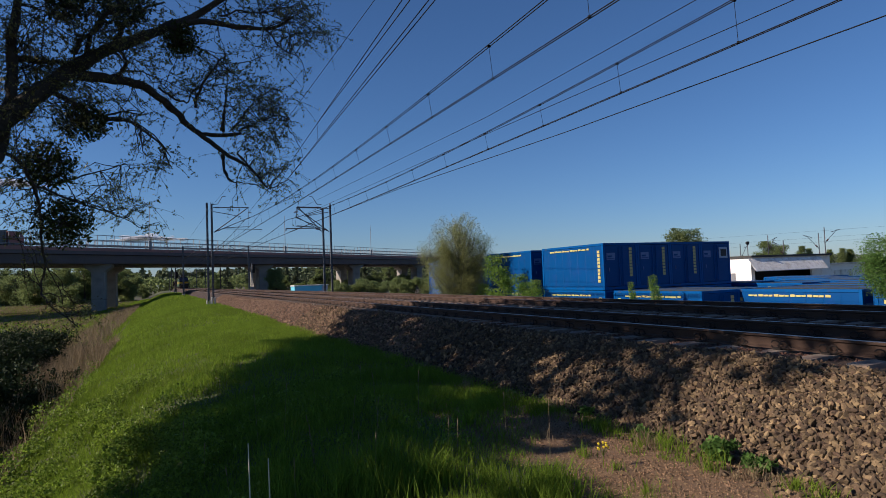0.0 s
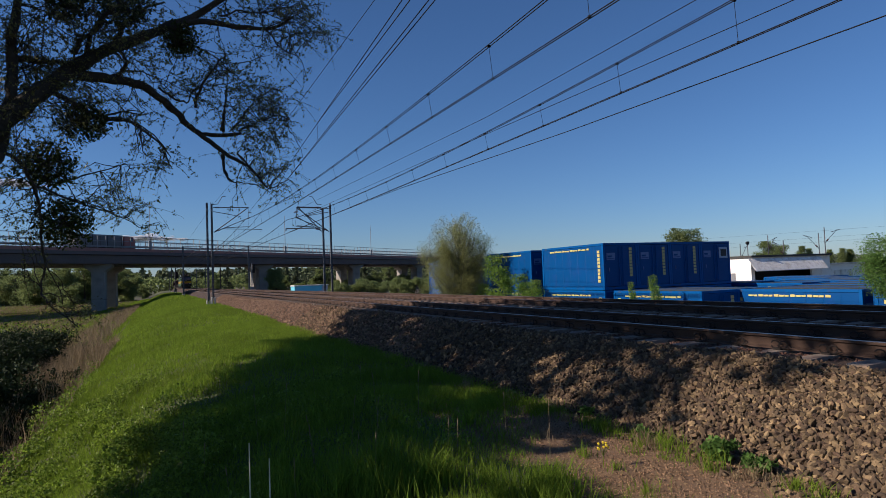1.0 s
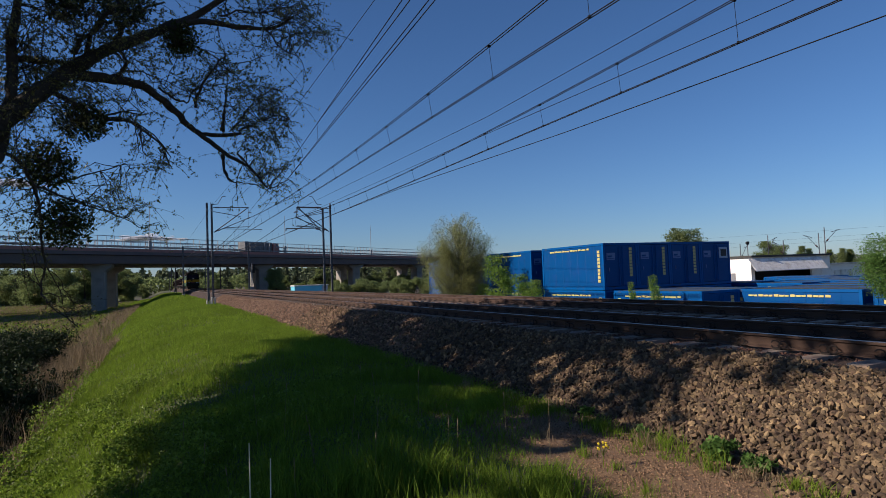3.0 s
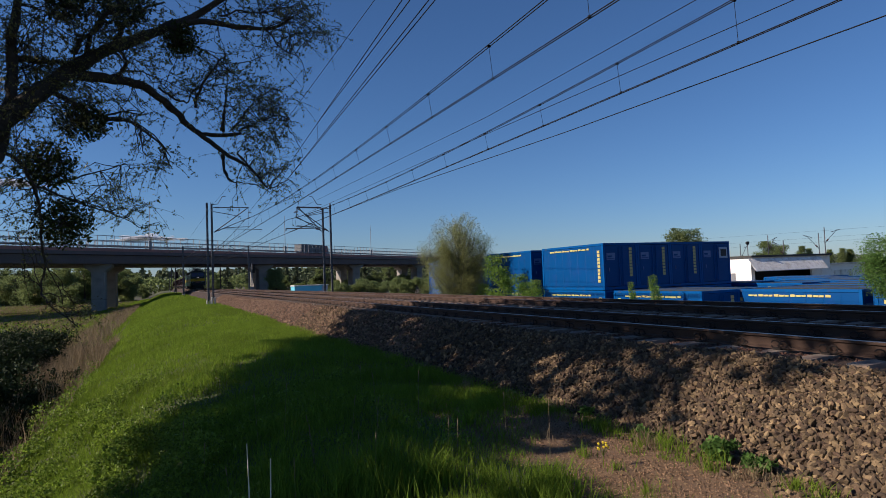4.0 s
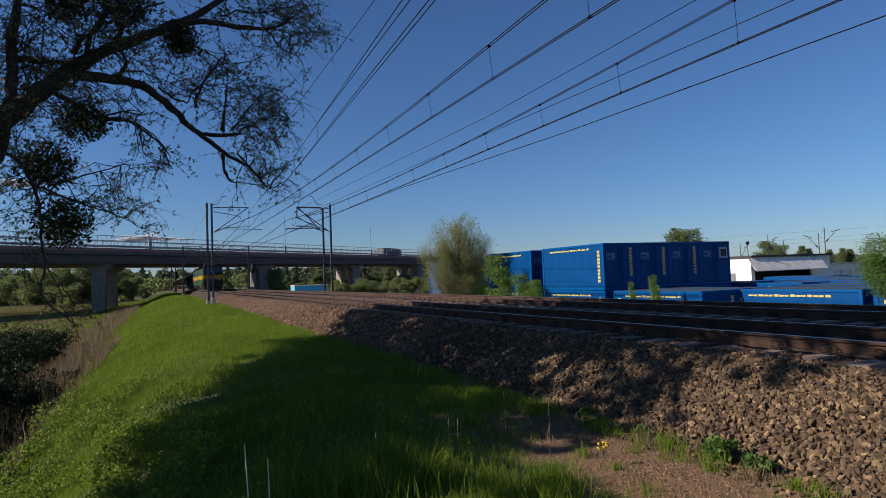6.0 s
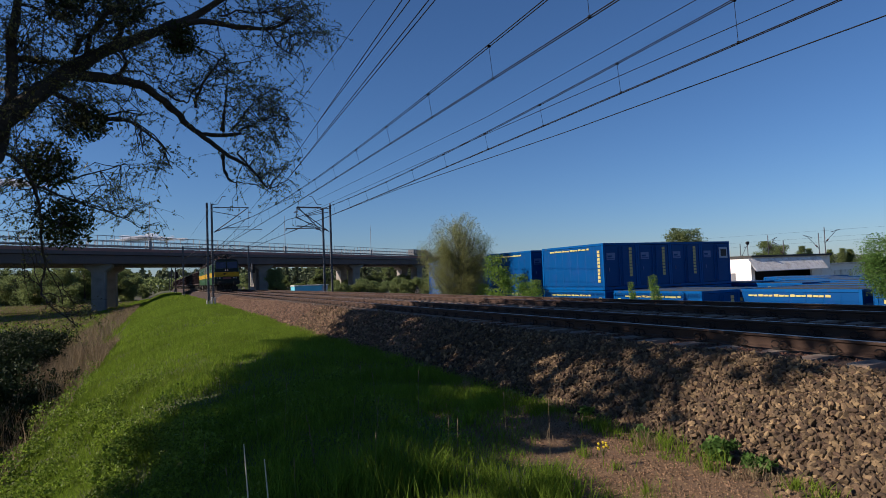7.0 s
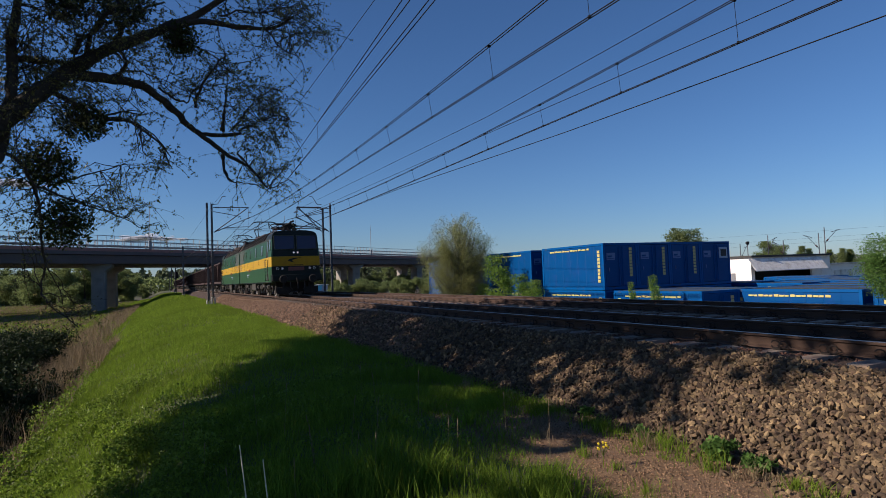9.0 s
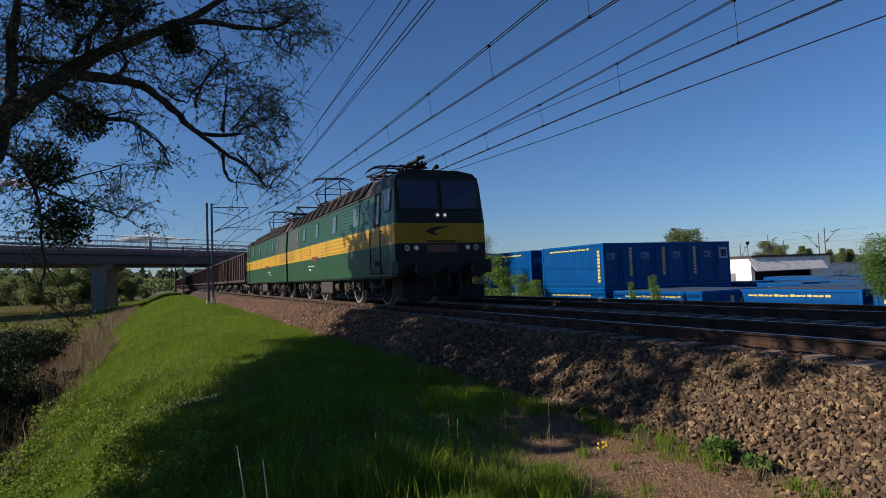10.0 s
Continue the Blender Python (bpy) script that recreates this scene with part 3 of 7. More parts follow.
for y in (121.5, 182.0, 243.0, 304.0):
    for x, side in ((3.9, 1), (15.3, -1)):
        q = lattice_mast(8.1, -0.8, 1.6)
        q.matrix_basis = pose(x, y, 0)
        cantilever(q, side, 0, 3.3)


def wire_curve(name, pts, r, label=""):
    cu = bpy.data.curves.new(name, "CURVE")
    cu.dimensions = "3D"
    cu.bevel_depth, cu.bevel_resolution = r, 1
    sp = cu.splines.new("POLY")
    sp.points.add(len(pts) - 1)
    for p_, q in zip(sp.points, pts):
        p_.co = (*q, 1)
    cu.materials.append(M["wire"])
    ob = new(name, cu)
    return ob


def sagged(y, lo=6.27, k_=0.00088, span=61.0, mid=32.0):
    yy = (y - mid + span / 2) % span - span / 2
    return lo + k_ * yy * yy


YS = list(np.arange(-30, 330, 2.5))
for tx, nm in ((TRACKS[0], "first"), (TRACKS[1], "second")):
    eq = tagged(empty("contact_line"), "double copper contact wires hung from carrier ropes over the track", "overhead line", "overhead lines")
    for dx in (-0.035, 0.035):
        w_ = wire_curve("contact_wire", [(tx + dx + 0.15 * math.sin((y - 2) * math.pi / 61), y, 5.75) for y in YS], 0.012)
        w_.parent = eq
        w_ = wire_curve("carrier_rope", [(tx + dx * 1.2, y, sagged(y)) for y in YS], 0.012)
        w_.parent = eq
    y = 5.6
    while y < 180:
        x_ = tx + 0.15 * math.sin((y - 2) * math.pi / 61)
        d_ = part("dropper", tubes(((tx, y, sagged(y)), (x_, y, 5.75), 0.006), n=4), M["wire"], eq)
        part("lower_clamp", boxes((x_ - 0.022, x_ + 0.022, y - 0.025, y + 0.025, 5.735, 5.795)), M["wire"], d_)
        part("upper_clamp", boxes((tx - 0.045, tx + 0.045, y - 0.025, y + 0.025, sagged(y) - 0.035, sagged(y) + 0.02)), M["wire"], d_)
        y += 3.87
over = tagged(empty("overlap_line"), "second pair of overhead wires drawing aside to the mast", "overhead line", "overhead lines")
for dx in (-0.06, 0.06):
    wire_curve("contact_wire", [(4.35 + dx, 0.1, 6.3), (4.96 + dx, 10.9, 6.3), (6.30, 34.6, 6.28), (7.73, 60, 6.2), (8.2, 121, 6.1)], 0.012).parent = over
    wire_curve("carrier_rope", [(3.86 + dx * 1.5, 0.1, 6.4), (4.66 + dx * 1.3, 11.5, 6.52), (5.62, 23.4, 6.94), (6.20, 31.5, 7.05), (7.7, 60, 7.6)], 0.012).parent = over
part("dropper", tubes(((5.62, 23.4, 6.94), (5.62, 23.5, 6.3), 0.006), n=4), M["wire"], over)
over2 = tagged(empty("overlap_line"), "thin overhead wires crossing aside the second track", "overhead line", "overhead lines")
wire_curve("contact_wire", [(13.35, -4, 5.82), (12.95, 7.1, 5.61), (12.41, 17.0, 5.52), (11.9, 31, 5.70), (11.55, 44.4, 5.66), (11.4, 60, 5.7)], 0.014).parent = over2
wire_curve("carrier_rope", [(11.63, 0, 7.35), (11.63, 10.5, 7.16), (11.63, 20.9, 6.97), (12.3, 60, 7.9)], 0.010).parent = over2
wire_curve("carrier_rope", [(11.63, 0, 6.0), (11.63, 8.08, 6.12), (11.63, 21, 6.32), (12.0, 60, 7.0)], 0.010).parent = over2
feeder = tagged(wire_curve("feeder_wire", [(5.0, 0, 7.85), (5.0, 14.5, 7.83), (5.0, 24.8, 7.75), (4.6, 60, 8.3), (4.0, 121, 8.0)], 0.009), "thin feeder wire strung between mast tops", "wire")
# lamp posts on the viaduct and the lorry that crosses it
for s in (-13.0, 28.9, 70.7, 112.9, 155.0):
    lp = tagged(empty("street_lamp", BR @ pose(s, 0.35, 8.4)), "slim tapered grey lamp post on the viaduct parapet", "street lamp", "viaduct lamps")
    part("pole", tubes(((0, 0, 0), (0, 0, 10.2), 0.10, 0.045), n=8), M["steel_grey"], lp)
    part("base_panel", boxes((-0.32, 0.32, -0.15, 0.1, -0.2, 2.15), bev=0.02), M["steel_grey"], lp, "grey cabinet at the lamp foot")


def make_lorry():
    """Origin under the front bumper on the road, driving to +x."""
    root = empty("lorry")
    part("cargo_box", boxes((-12.6, -2.9, -1.2, 1.3, 0.95, 3.15), bev=0.05), M["truck_grey"], root, "dark grey tarpaulin cargo box")
    for i in range(7):
        part("curtain_strap", boxes((-12.3 + i * 1.5, -12.2 + i * 1.5, -1.225, -1.2, 1.0, 3.1)), M["black"], root)
    part("chassis", boxes((-12.4, -0.4, -0.5, 0.6, 0.6, 0.9)), M["black"], root)
    bm = extrude_profile([(-2.6, 0.5), (-2.6, 3.0), (-0.6, 3.0), (-0.1, 2.3), (0.0, 1.3), (0.0, 0.5)], -1.2, 1.25)
    bmesh.ops.bevel(bm, geom=bm.edges[:], offset=0.06, segments=2, affect="EDGES")
    cab = part("cab", bm, M["truck_red"], root, "red driver cab")
    part("cab_window", boxes((-1.35, -0.65, -1.225, -1.2, 1.95, 2.75)), M["glass"], cab)
    for x in (-1.3, -9.2, -10.5, -11.7):
        for y in (-1.0, 1.05):
            part("wheel", tubes(((x, y - 0.16, 0.5), (x, y + 0.16, 0.5), 0.5), n=16), M["tyre"], root)
    return tagged(root, "lorry with dark grey tarpaulin box and red cab", "lorry")


lorry = make_lorry()
# ---------------------------------------------------------------- container yard
def container(name, length=6.06, width=2.44, height=2.6, label="", doors=True, text=True, flip=False, hatch=False, column=True):
    """A blue storage container: long side at x = 0 facing -x, its near end at y = 0 facing -y."""
    root = empty(name)
    L, Wd, H = length, width, height
    for x in (0, Wd - 0.14):
        for y in (0, L - 0.14):
            part("corner_post", boxes((x, x + 0.14, y, y + 0.14, 0, H), bev=0.012), M["blue_edge"], root)
    for z0, z1 in ((0, 0.15), (H - 0.12, H)):
        for x in (0, Wd - 0.1):
            part("frame_rail", boxes((x, x + 0.1, 0.14, L - 0.14, z0, z1)), M["blue_edge"], root)
        for y in (0, L - 0.1):
            part("frame_rail", boxes((0.14, Wd - 0.14, y, y + 0.1, z0, z1)), M["blue_edge"], root)
    # corrugated walls: shallow trapezoid ribs
    for x, sgn in ((0.03, 1), (Wd - 0.03, -1)):
        prof = []
        y = 0.14
        while y < L - 0.16:
            prof += [(x, y), (x, y + 0.70), (x + sgn * 0.008, y + 0.72), (x + sgn * 0.008, y + 0.73)]
            y += 0.75
        prof.append((x, L - 0.14))
        vs = [(a, b, 0.15) for a, b in prof] + [(a, b, H - 0.12) for a, b in prof]
        kk = len(prof)
        raw("side_wall", vs, [(i, i + 1, kk + i + 1, kk + i) for i in range(kk - 1)], M["blue"], root)
    part("end_wall", boxes((0.14, Wd - 0.14, L - 0.06, L - 0.03, 0.15, H - 0.12)), M["blue"], root)
    part("roof", boxes((0.06, Wd - 0.06, 0.06, L - 0.06, H - 0.05, H - 0.015)), M["roof_blue"], root, "weathered sheet roof")
    part("underside", boxes((0.06, Wd - 0.06, 0.06, L - 0.06, 0.06, 0.10)), M["black"], root)
    if doors:
        for a, b in ((0.16, Wd / 2 - 0.005), (Wd / 2 + 0.005, Wd - 0.16)):
            door = part("door", boxes((a, b, 0.02, 0.06, 0.17, H - 0.14), bev=0.006), M["blue"], root)
            bm = bmesh.new()
            xx = b - 0.12 if a < 1 else a + 0.12
            tube(bm, (xx, -0.01, 0.2), (xx, -0.01, H - 0.2), 0.018)
            for z in (0.4, 1.3, 2.2):
                box(bm, xx - 0.05, xx + 0.05, -0.005, 0.02, z - 0.03, z + 0.03)
            part("lock_rod", bm, M["blue_edge"], door)
        pl = part("plate", boxes((0.24, 0.82, 0.006, 0.016, H - 0.95, H - 0.55)), M["plate_blue"], root, "pale printed notice plate with illegible lines")
        part("notice_lines", boxes((0.30, 0.60, 0.001, 0.0055, H - 0.80, H - 0.70), (0.28, 0.78, 0.001, 0.0055, H - 0.90, H - 0.86)), M["blue"], pl)
        part("handle", boxes((0.36, 0.39, -0.03, 0.016, 1.02, 1.22)), M["plate_blue"], root, "pale door handle")
        if hatch:
            wf = part("window_frame", boxes((Wd - 0.92, Wd - 0.22, -0.02, 0.017, H - 1.02, H - 0.36), bev=0.01), M["white_plate"], root, "pale window frame")
            part("pane", boxes((Wd - 0.80, Wd - 0.34, -0.026, -0.02, H - 0.90, H - 0.48)), M["darkvoid"], wf, "dark window pane")
        for i in range(0 if hatch else 9):
            part("letter_block", boxes(*[(Wd - 0.60 + a, Wd - 0.60 + b, 0.005, 0.017, H - 0.42 - i * 0.185 + c, H - 0.42 - i * 0.185 + d) for a, b, c, d in ((0.0, 0.20, 0.0, 0.15),)]), M["yellow_text"], root, "yellow lettering block")
    if text:
        for i in range(9 if column else 0):
            part("letter_block", boxes(*[(0.005, 0.028, (L - 0.56 if flip else 0.32) + a, (L - 0.56 if flip else 0.32) + b, H - 0.55 - i * 0.205 + c, H - 0.55 - i * 0.205 + d) for a, b, c, d in ((0.01, 0.22, 0.0, 0.155),)]), M["yellow_text"], root, "yellow lettering block")
        for i in range(15):
            y, tall = L - 0.9 - i * 0.262, (0.15, 0.15, 0.19)[i % 3]
            part("sign_bar", boxes((0.003, 0.029, y - (0.235, 0.19, 0.225)[i % 3], y, H - 0.33, H - 0.33 + tall * 0.52)), M["yellow_text"], root, "yellow lettering bar")
    return tagged(root, label or "blue steel storage container with yellow lettering", "container", "stacked containers")


CT = container("storage_container", label="blue storage container stacked on another, yellow lettering on side")
CT.matrix_basis = pose(22.40, 27.6, -0.22)
CTH = container("site_office", label="blue site office container with a small pale-framed window", hatch=True, text=False)
CTH.matrix_basis = pose(22.40 + 7.35, 27.6, -0.22)
CTF = container("storage_container", label="blue storage container on the yard ground with yellow lettering", flip=True)
CTF.matrix_basis = pose(24.92, 15.3, -2.86)
YARD = -2.86
CTN = container("storage_container", label="blue storage container with a line of yellow lettering under the roof", column=False)
CTN.matrix_basis = pose(22.55, 35.2, -0.22)
spots = [(CT, 22.40 + 2.45 * i, 27.6, -0.22) for i in range(1, 3)]
spots += [(CT, 22.40 + 2.45 * i, 27.6, YARD) for i in range(4)]
spots += [(CTN, 22.55 + 2.45 * i, 35.2, -0.22) for i in range(1, 3)] + [(CTN, 22.55 + 2.45 * i, 35.2, YARD) for i in range(3)]
spots += [(CTF, x, y, YARD) for x, y in ((22.45, 20.9), (27.6, 15.3), (30.4, 15.9), (33.2, 16.6), (27.4, 8.8), (24.92, 8.8), (24.95, 20.9), (37.0, 22.0), (40.0, 22.0), (42.8, 26.4), (45.9, 29.2), (49.7, 33.0), (36.2, 29.6), (33.4, 23.8))]
# a far pair beyond the young tree
CTP = container("storage_container", label="faded pale blue container half hidden behind the young tree", text=False)
CTP.matrix_basis = pose(24.9, 52.0, -0.22)
for o_ in CTP.children_recursive:
    if o_.data.materials[0] == M["blue"]:
        o_.data.materials[0] = M["blue_faded"]
spots += [(CTP, 24.9 + 2.45 * i, 52.0, z) for i, z in ((0, YARD), (1, YARD), (1, -0.22))]
for src, x, y, z in spots:
    copy_thing(src, pose(x, y, z, 0, 0, random.uniform(-0.25, 0.25)))
# ---------------------------------------------------------------- train
TRAIN_Y, TRAIN_V = 16.63, 21.53


def shell(name, prof, y0, y1, material, parent, label="", rake=None, ends=(True, True)):
    """A skin over a cross-section (x, z); rake(z) shifts the near end."""
    bm = bmesh.new()
    a = [bm.verts.new((x, y0 + (rake(z) if rake else 0), z)) for x, z in prof]
    b = [bm.verts.new((x, y1, z)) for x, z in prof]
    kk = len(prof)
    for i in range(kk):
        bm.faces.new((a[i], b[i], b[(i + 1) % kk], a[(i + 1) % kk]))
    if ends[0]:
        bm.faces.new(a)
    if ends[1]:
        bm.faces.new(b[::-1])
    bmesh.ops.recalc_face_normals(bm, faces=bm.faces[:])
    return part(name, bm, material, parent, label)


def half_width(z):
    return float(np.interp(z, [0.9, 2.45, 3.5, 3.95], [1.46, 1.46, 1.385, 1.30]))


def wheelset(parent, y, r=0.61):
    """Two wheels on one axle, turning about x; the hub is the origin."""
    ws = empty("wheelset")
    ws.parent = parent
    for sx in (-1, 1):
        bm = bmesh.new()
        prof = [(0.0, 0.0), (0.09, 0.0), (0.10, 0.13), (0.05, 0.16), (0.05, r - 0.09), (0.10, r - 0.06), (0.10, r), (-0.03, r + 0.015), (-0.05, r + 0.03), (-0.05, r - 0.10), (0.0, r - 0.12)]
        nn = 28
        rings = [[bm.verts.new((sx * (0.72 + px), pr * math.cos(2 * math.pi * i / nn), pr * math.sin(2 * math.pi * i / nn))) for px, pr in prof[1:]] for i in range(nn)]
        for i in range(nn):
            for j in range(len(prof) - 2):
                f = bm.faces.new((rings[i][j], rings[(i + 1) % nn][j], rings[(i + 1) % nn][j + 1], rings[i][j + 1]))
                f.material_index = 1 if 4 <= j <= 7 else 0
        bmesh.ops.recalc_face_normals(bm, faces=bm.faces[:])
        part("wheel", bm, [M["black"], M["wheel"]], ws, "steel wheel with bright rim")
        bm = bmesh.new()
        for q in range(6):
            a_ = q * math.pi / 3
            box(bm, sx * 0.78 - 0.012, sx * 0.78 + 0.012, 0.3 * math.cos(a_) - 0.04, 0.3 * math.cos(a_) + 0.04, 0.3 * math.sin(a_) - 0.04, 0.3 * math.sin(a_) + 0.04)
        part("disc_plates", bm, M["black"], ws)
    part("axle", tubes(((-0.75, 0, 0), (0.75, 0, 0), 0.08), n=10), M["gear"], ws)
    WHEELS.append((ws, y, r))
    return ws


WHEELS = []


def bogie(parent, yc, base=3.2):
    b = empty("bogie")
    b.parent, b.location = parent, (0, yc, 0)
    for sx in (-1, 1):
        bm = bmesh.new()
        box(bm, sx * 1.06 - 0.09, sx * 1.06 + 0.09, -base / 2 - 0.75, base / 2 + 0.75, 0.58, 0.98, 0.02)
        box(bm, sx * 1.06 - 0.10, sx * 1.06 + 0.10, -0.55, 0.55, 0.45, 0.75, 0.03)
        part("side_frame", bm, M["gear"], b)
        for yy in (-base / 2, base / 2):
            bm = bmesh.new()
            box(bm, sx * 1.17 - 0.10, sx * 1.17 + 0.10, yy - 0.17, yy + 0.17, 0.44, 0.78, 0.03)
            tube(bm, (sx * 1.26, yy, 0.61), (sx * 1.31, yy, 0.61), 0.13, n=10)
            part("axle_box", bm, M["gear"], b)
            for dy in (-0.34, 0.34):
                bm = bmesh.new()
                for q in range(5):
                    tube(bm, (sx * 1.17, yy + dy, 0.52 + q * 0.085), (sx * 1.17, yy + dy, 0.57 + q * 0.085), 0.10, n=10)
                part("coil_spring", bm, M["black"], b)
            part("brake_rod", tubes(((sx * 1.1, yy - 0.72, 0.95), (sx * 1.1, yy - 0.66, 0.30), 0.04), ((sx * 1.1, yy + 0.72, 0.95), (sx * 1.1, yy + 0.66, 0.30), 0.04)), M["gear"], b)
            part("sand_pipe", tubes(((sx * 1.15, yy + 0.9, 0.95), (sx * 1.0, yy + 0.72, 0.12), 0.025)), M["gear"], b)
        part("damper", tubes(((sx * 1.33, -0.55, 0.55), (sx * 1.33, 0.35, 0.95), 0.055), n=8), M["gear"], b, "slanted hydraulic damper")
        part("swing_hanger", boxes((sx * 1.28 - 0.05, sx * 1.28 + 0.05, 0.45, 0.62, 0.50, 1.05), (sx * 1.28 - 0.05, sx * 1.28 + 0.05, -0.70, -0.53, 0.50, 1.05)), M["gear"], b)
    part("motor_block", boxes((-0.6, 0.6, -1.2, 1.2, 0.35, 0.85), bev=0.05), M["black"], b)


def pantograph(parent, yc, base_z, head_z, label):
    pg = empty("pantograph")
    pg.parent, pg.location = parent, (0, yc, 0)
    pg["label"] = label
    for sx in (-0.55, 0.55):
        for dy in (-0.55, 0.55):
            bm = bmesh.new()
            for q in range(4):
                tube(bm, (sx, dy, base_z - 0.34 + q * 0.085), (sx, dy, base_z - 0.29 + q * 0.085), 0.07, n=8)
            part("insulator", bm, M["insulator"], pg)
    part("base_frame", tubes(*[((sx, -0.85, base_z), (sx, 0.85, base_z), 0.035) for sx in (-0.55, 0.55)], *[((-0.6, dy, base_z), (0.6, dy, base_z), 0.035) for dy in (-0.75, 0, 0.75)]), M["wire"], pg)
    rise = head_z - base_z
    mid = base_z + rise * 0.48
    knee = max(0.25, 1.25 - rise * 0.25)
    for dy in (-1, 1):
        part("lower_arm", tubes(((-0.5, dy * 0.45, base_z), (-0.62, dy * knee, mid), 0.03), ((0.5, dy * 0.45, base_z), (0.62, dy * knee, mid), 0.03), ((-0.62, dy * knee, mid), (0.62, dy * knee, mid), 0.02)), M["wire"], pg)
        part("upper_arm", tubes(((-0.62, dy * knee, mid), (-0.34, dy * 0.10, head_z - 0.12), 0.022), ((0.62, dy * knee, mid), (0.34, dy * 0.10, head_z - 0.12), 0.022),
                                ((-0.62, dy * knee, mid), (0.34, dy * 0.10, head_z - 0.12), 0.013)), M["wire"], pg)
        bm = bmesh.new()
        pipe(bm, [(-0.97, dy * 0.18, head_z - 0.22), (-0.80, dy * 0.18, head_z - 0.06), (-0.55, dy * 0.18, head_z), (0.55, dy * 0.18, head_z), (0.80, dy * 0.18, head_z - 0.06), (0.97, dy * 0.18, head_z - 0.22)], 0.026, 6)
        part("contact_strip", bm, M["wire"], pg, "pantograph collector strip with bent horns")
    part("head_frame", tubes(((-0.34, -0.18, head_z - 0.08), (-0.34, 0.18, head_z - 0.08), 0.02), ((0.34, -0.18, head_z - 0.08), (0.34, 0.18, head_z - 0.08), 0.02)), M["wire"], pg)
    return pg


LOCO_L = 16.35


def locomotive():
    root = empty("locomotive")
    rake = lambda z: 0.02 + max(0.0, z - 2.55) * 0.10 + max(0, 1.5 - z) * 0.03
    # body sides in bands
    def band(z0, z1):
        return [(-half_width(z0), z0), (-half_width(z1), z1), (half_width(z1), z1), (half_width(z0), z0)]
    shell("lower_body", band(0.90, 1.84), 0, LOCO_L, M["loco_green"], root, "green lower body side", rake)
    shell("yellow_band", band(1.84, 2.44), 0, LOCO_L, M["loco_yellow"], root, "yellow stripe round the body", rake)
    shell("upper_body", band(2.44, 3.52), 0, LOCO_L, M["loco_green"], root, "green upper body side", rake)
    # cab roof and main roof
    prof = [(-1.385, 3.52), (-1.34, 3.78), (-1.20, 3.95), (-0.7, 4.04), (0.7, 4.04), (1.20, 3.95), (1.34, 3.78), (1.385, 3.52)]
    shell("cab_roof", prof, 0, 2.35, M["loco_dark"], root, "dark green cab roof", rake)
    prof2 = [(-1.385, 3.52), (-0.98, 4.10), (-0.7, 4.16), (0.7, 4.16), (0.98, 4.10), (1.385, 3.52)]
    shell("roof", prof2, 2.35, LOCO_L - 0.05, M["loco_roof"], root, "grimy brown sloped roof")
    # front face cladding, behind which lies the body, coloured dark for the shaded front
    f_y = -0.012
    def front_panel(name, x0, x1, z0, z1, material, label="", d=0.012, par=None):
        bm = bmesh.new()
        vs = []
        for dd in (0, d):
            for x, z in ((x0, z0), (x1, z0), (x1, z1), (x0, z1)):
                vs.append(bm.verts.new((x, rake(z) - 0.004 - dd, z)))
        for q in ((4, 5, 6, 7), (0, 1, 5, 4), (1, 2, 6, 5), (2, 3, 7, 6), (3, 0, 4, 7)):
            bm.faces.new([vs[i] for i in q])
        bmesh.ops.recalc_face_normals(bm, faces=bm.faces[:])
        return part(name, bm, material, par or root, label)
    front_panel("front_upper_panel", -1.36, 1.36, 2.45, 3.56, M["loco_dark"], "green cab front, darkened for shade", 0.03)
    front_panel("front_band", -1.44, 1.44, 1.86, 2.43, M["yellow_shaded"], "yellow band across cab front", 0.02)
    front_panel("front_lower_panel", -1.45, 1.45, 0.93, 1.85, M["loco_dark"], "lower cab front, darkened for shade", 0.02)
    front_panel("brow", -1.32, 1.32, 3.565, 3.84, M["loco_dark"], "cab brow, darkened for shade", 0.03)
    for sx in (-1, 1):
        x0, x1 = (0.055, 1.29) if sx > 0 else (-1.29, -0.055)
        bm = bmesh.new()
        for a, b_, c, d_ in ((x0, x1, 2.86, 2.895), (x0, x1, 3.705, 3.74), (x0, x0 + 0.032, 2.895, 3.705), (x1 - 0.032, x1, 2.895, 3.705)):
            vs = []
            for dd in (0.03, 0.065):
                for x, z in ((a, c), (b_, c), (b_, d_), (a, d_)):
                    vs.append(bm.verts.new((x, rake(z) - dd, z)))
            for q in ((4, 5, 6, 7), (0, 1, 5, 4), (1, 2, 6, 5), (2, 3, 7, 6), (3, 0, 4, 7)):
                bm.faces.new([vs[i] for i in q])
        fr = part("windscreen_frame", bm, M["rim"], root, "thin olive windscreen rim")
        front_panel("windscreen", x0 + 0.032, x1 - 0.032, 2.895, 3.705, M["glass"], "dark windscreen pane", 0.04, fr)
        wb = bmesh.new()
        xm = (x0 + x1) / 2
        tube(wb, (xm, rake(2.9) - 0.08, 2.84), (xm + 0.50, rake(2.93) - 0.085, 2.90), 0.010)
        part("wiper", wb, M["black"], root)

    def lamp(x, z, r, lit, nm="headlamp"):
        y = rake(z) - 0.03
        hd = part(nm, tubes(((x, y, z), (x, y - 0.045, z), r * 1.25, r * 1.15), n=16), M["chrome"], root, "round lamp with metal ring")
        part("lens", tubes(((x, y - 0.046, z), (x, y - 0.055, z), r, r * 0.8), n=16), M["lamp_dim"] if lit else M["glass_pale"], hd, "round reflector with a faint glow" if lit else "unlit lens")
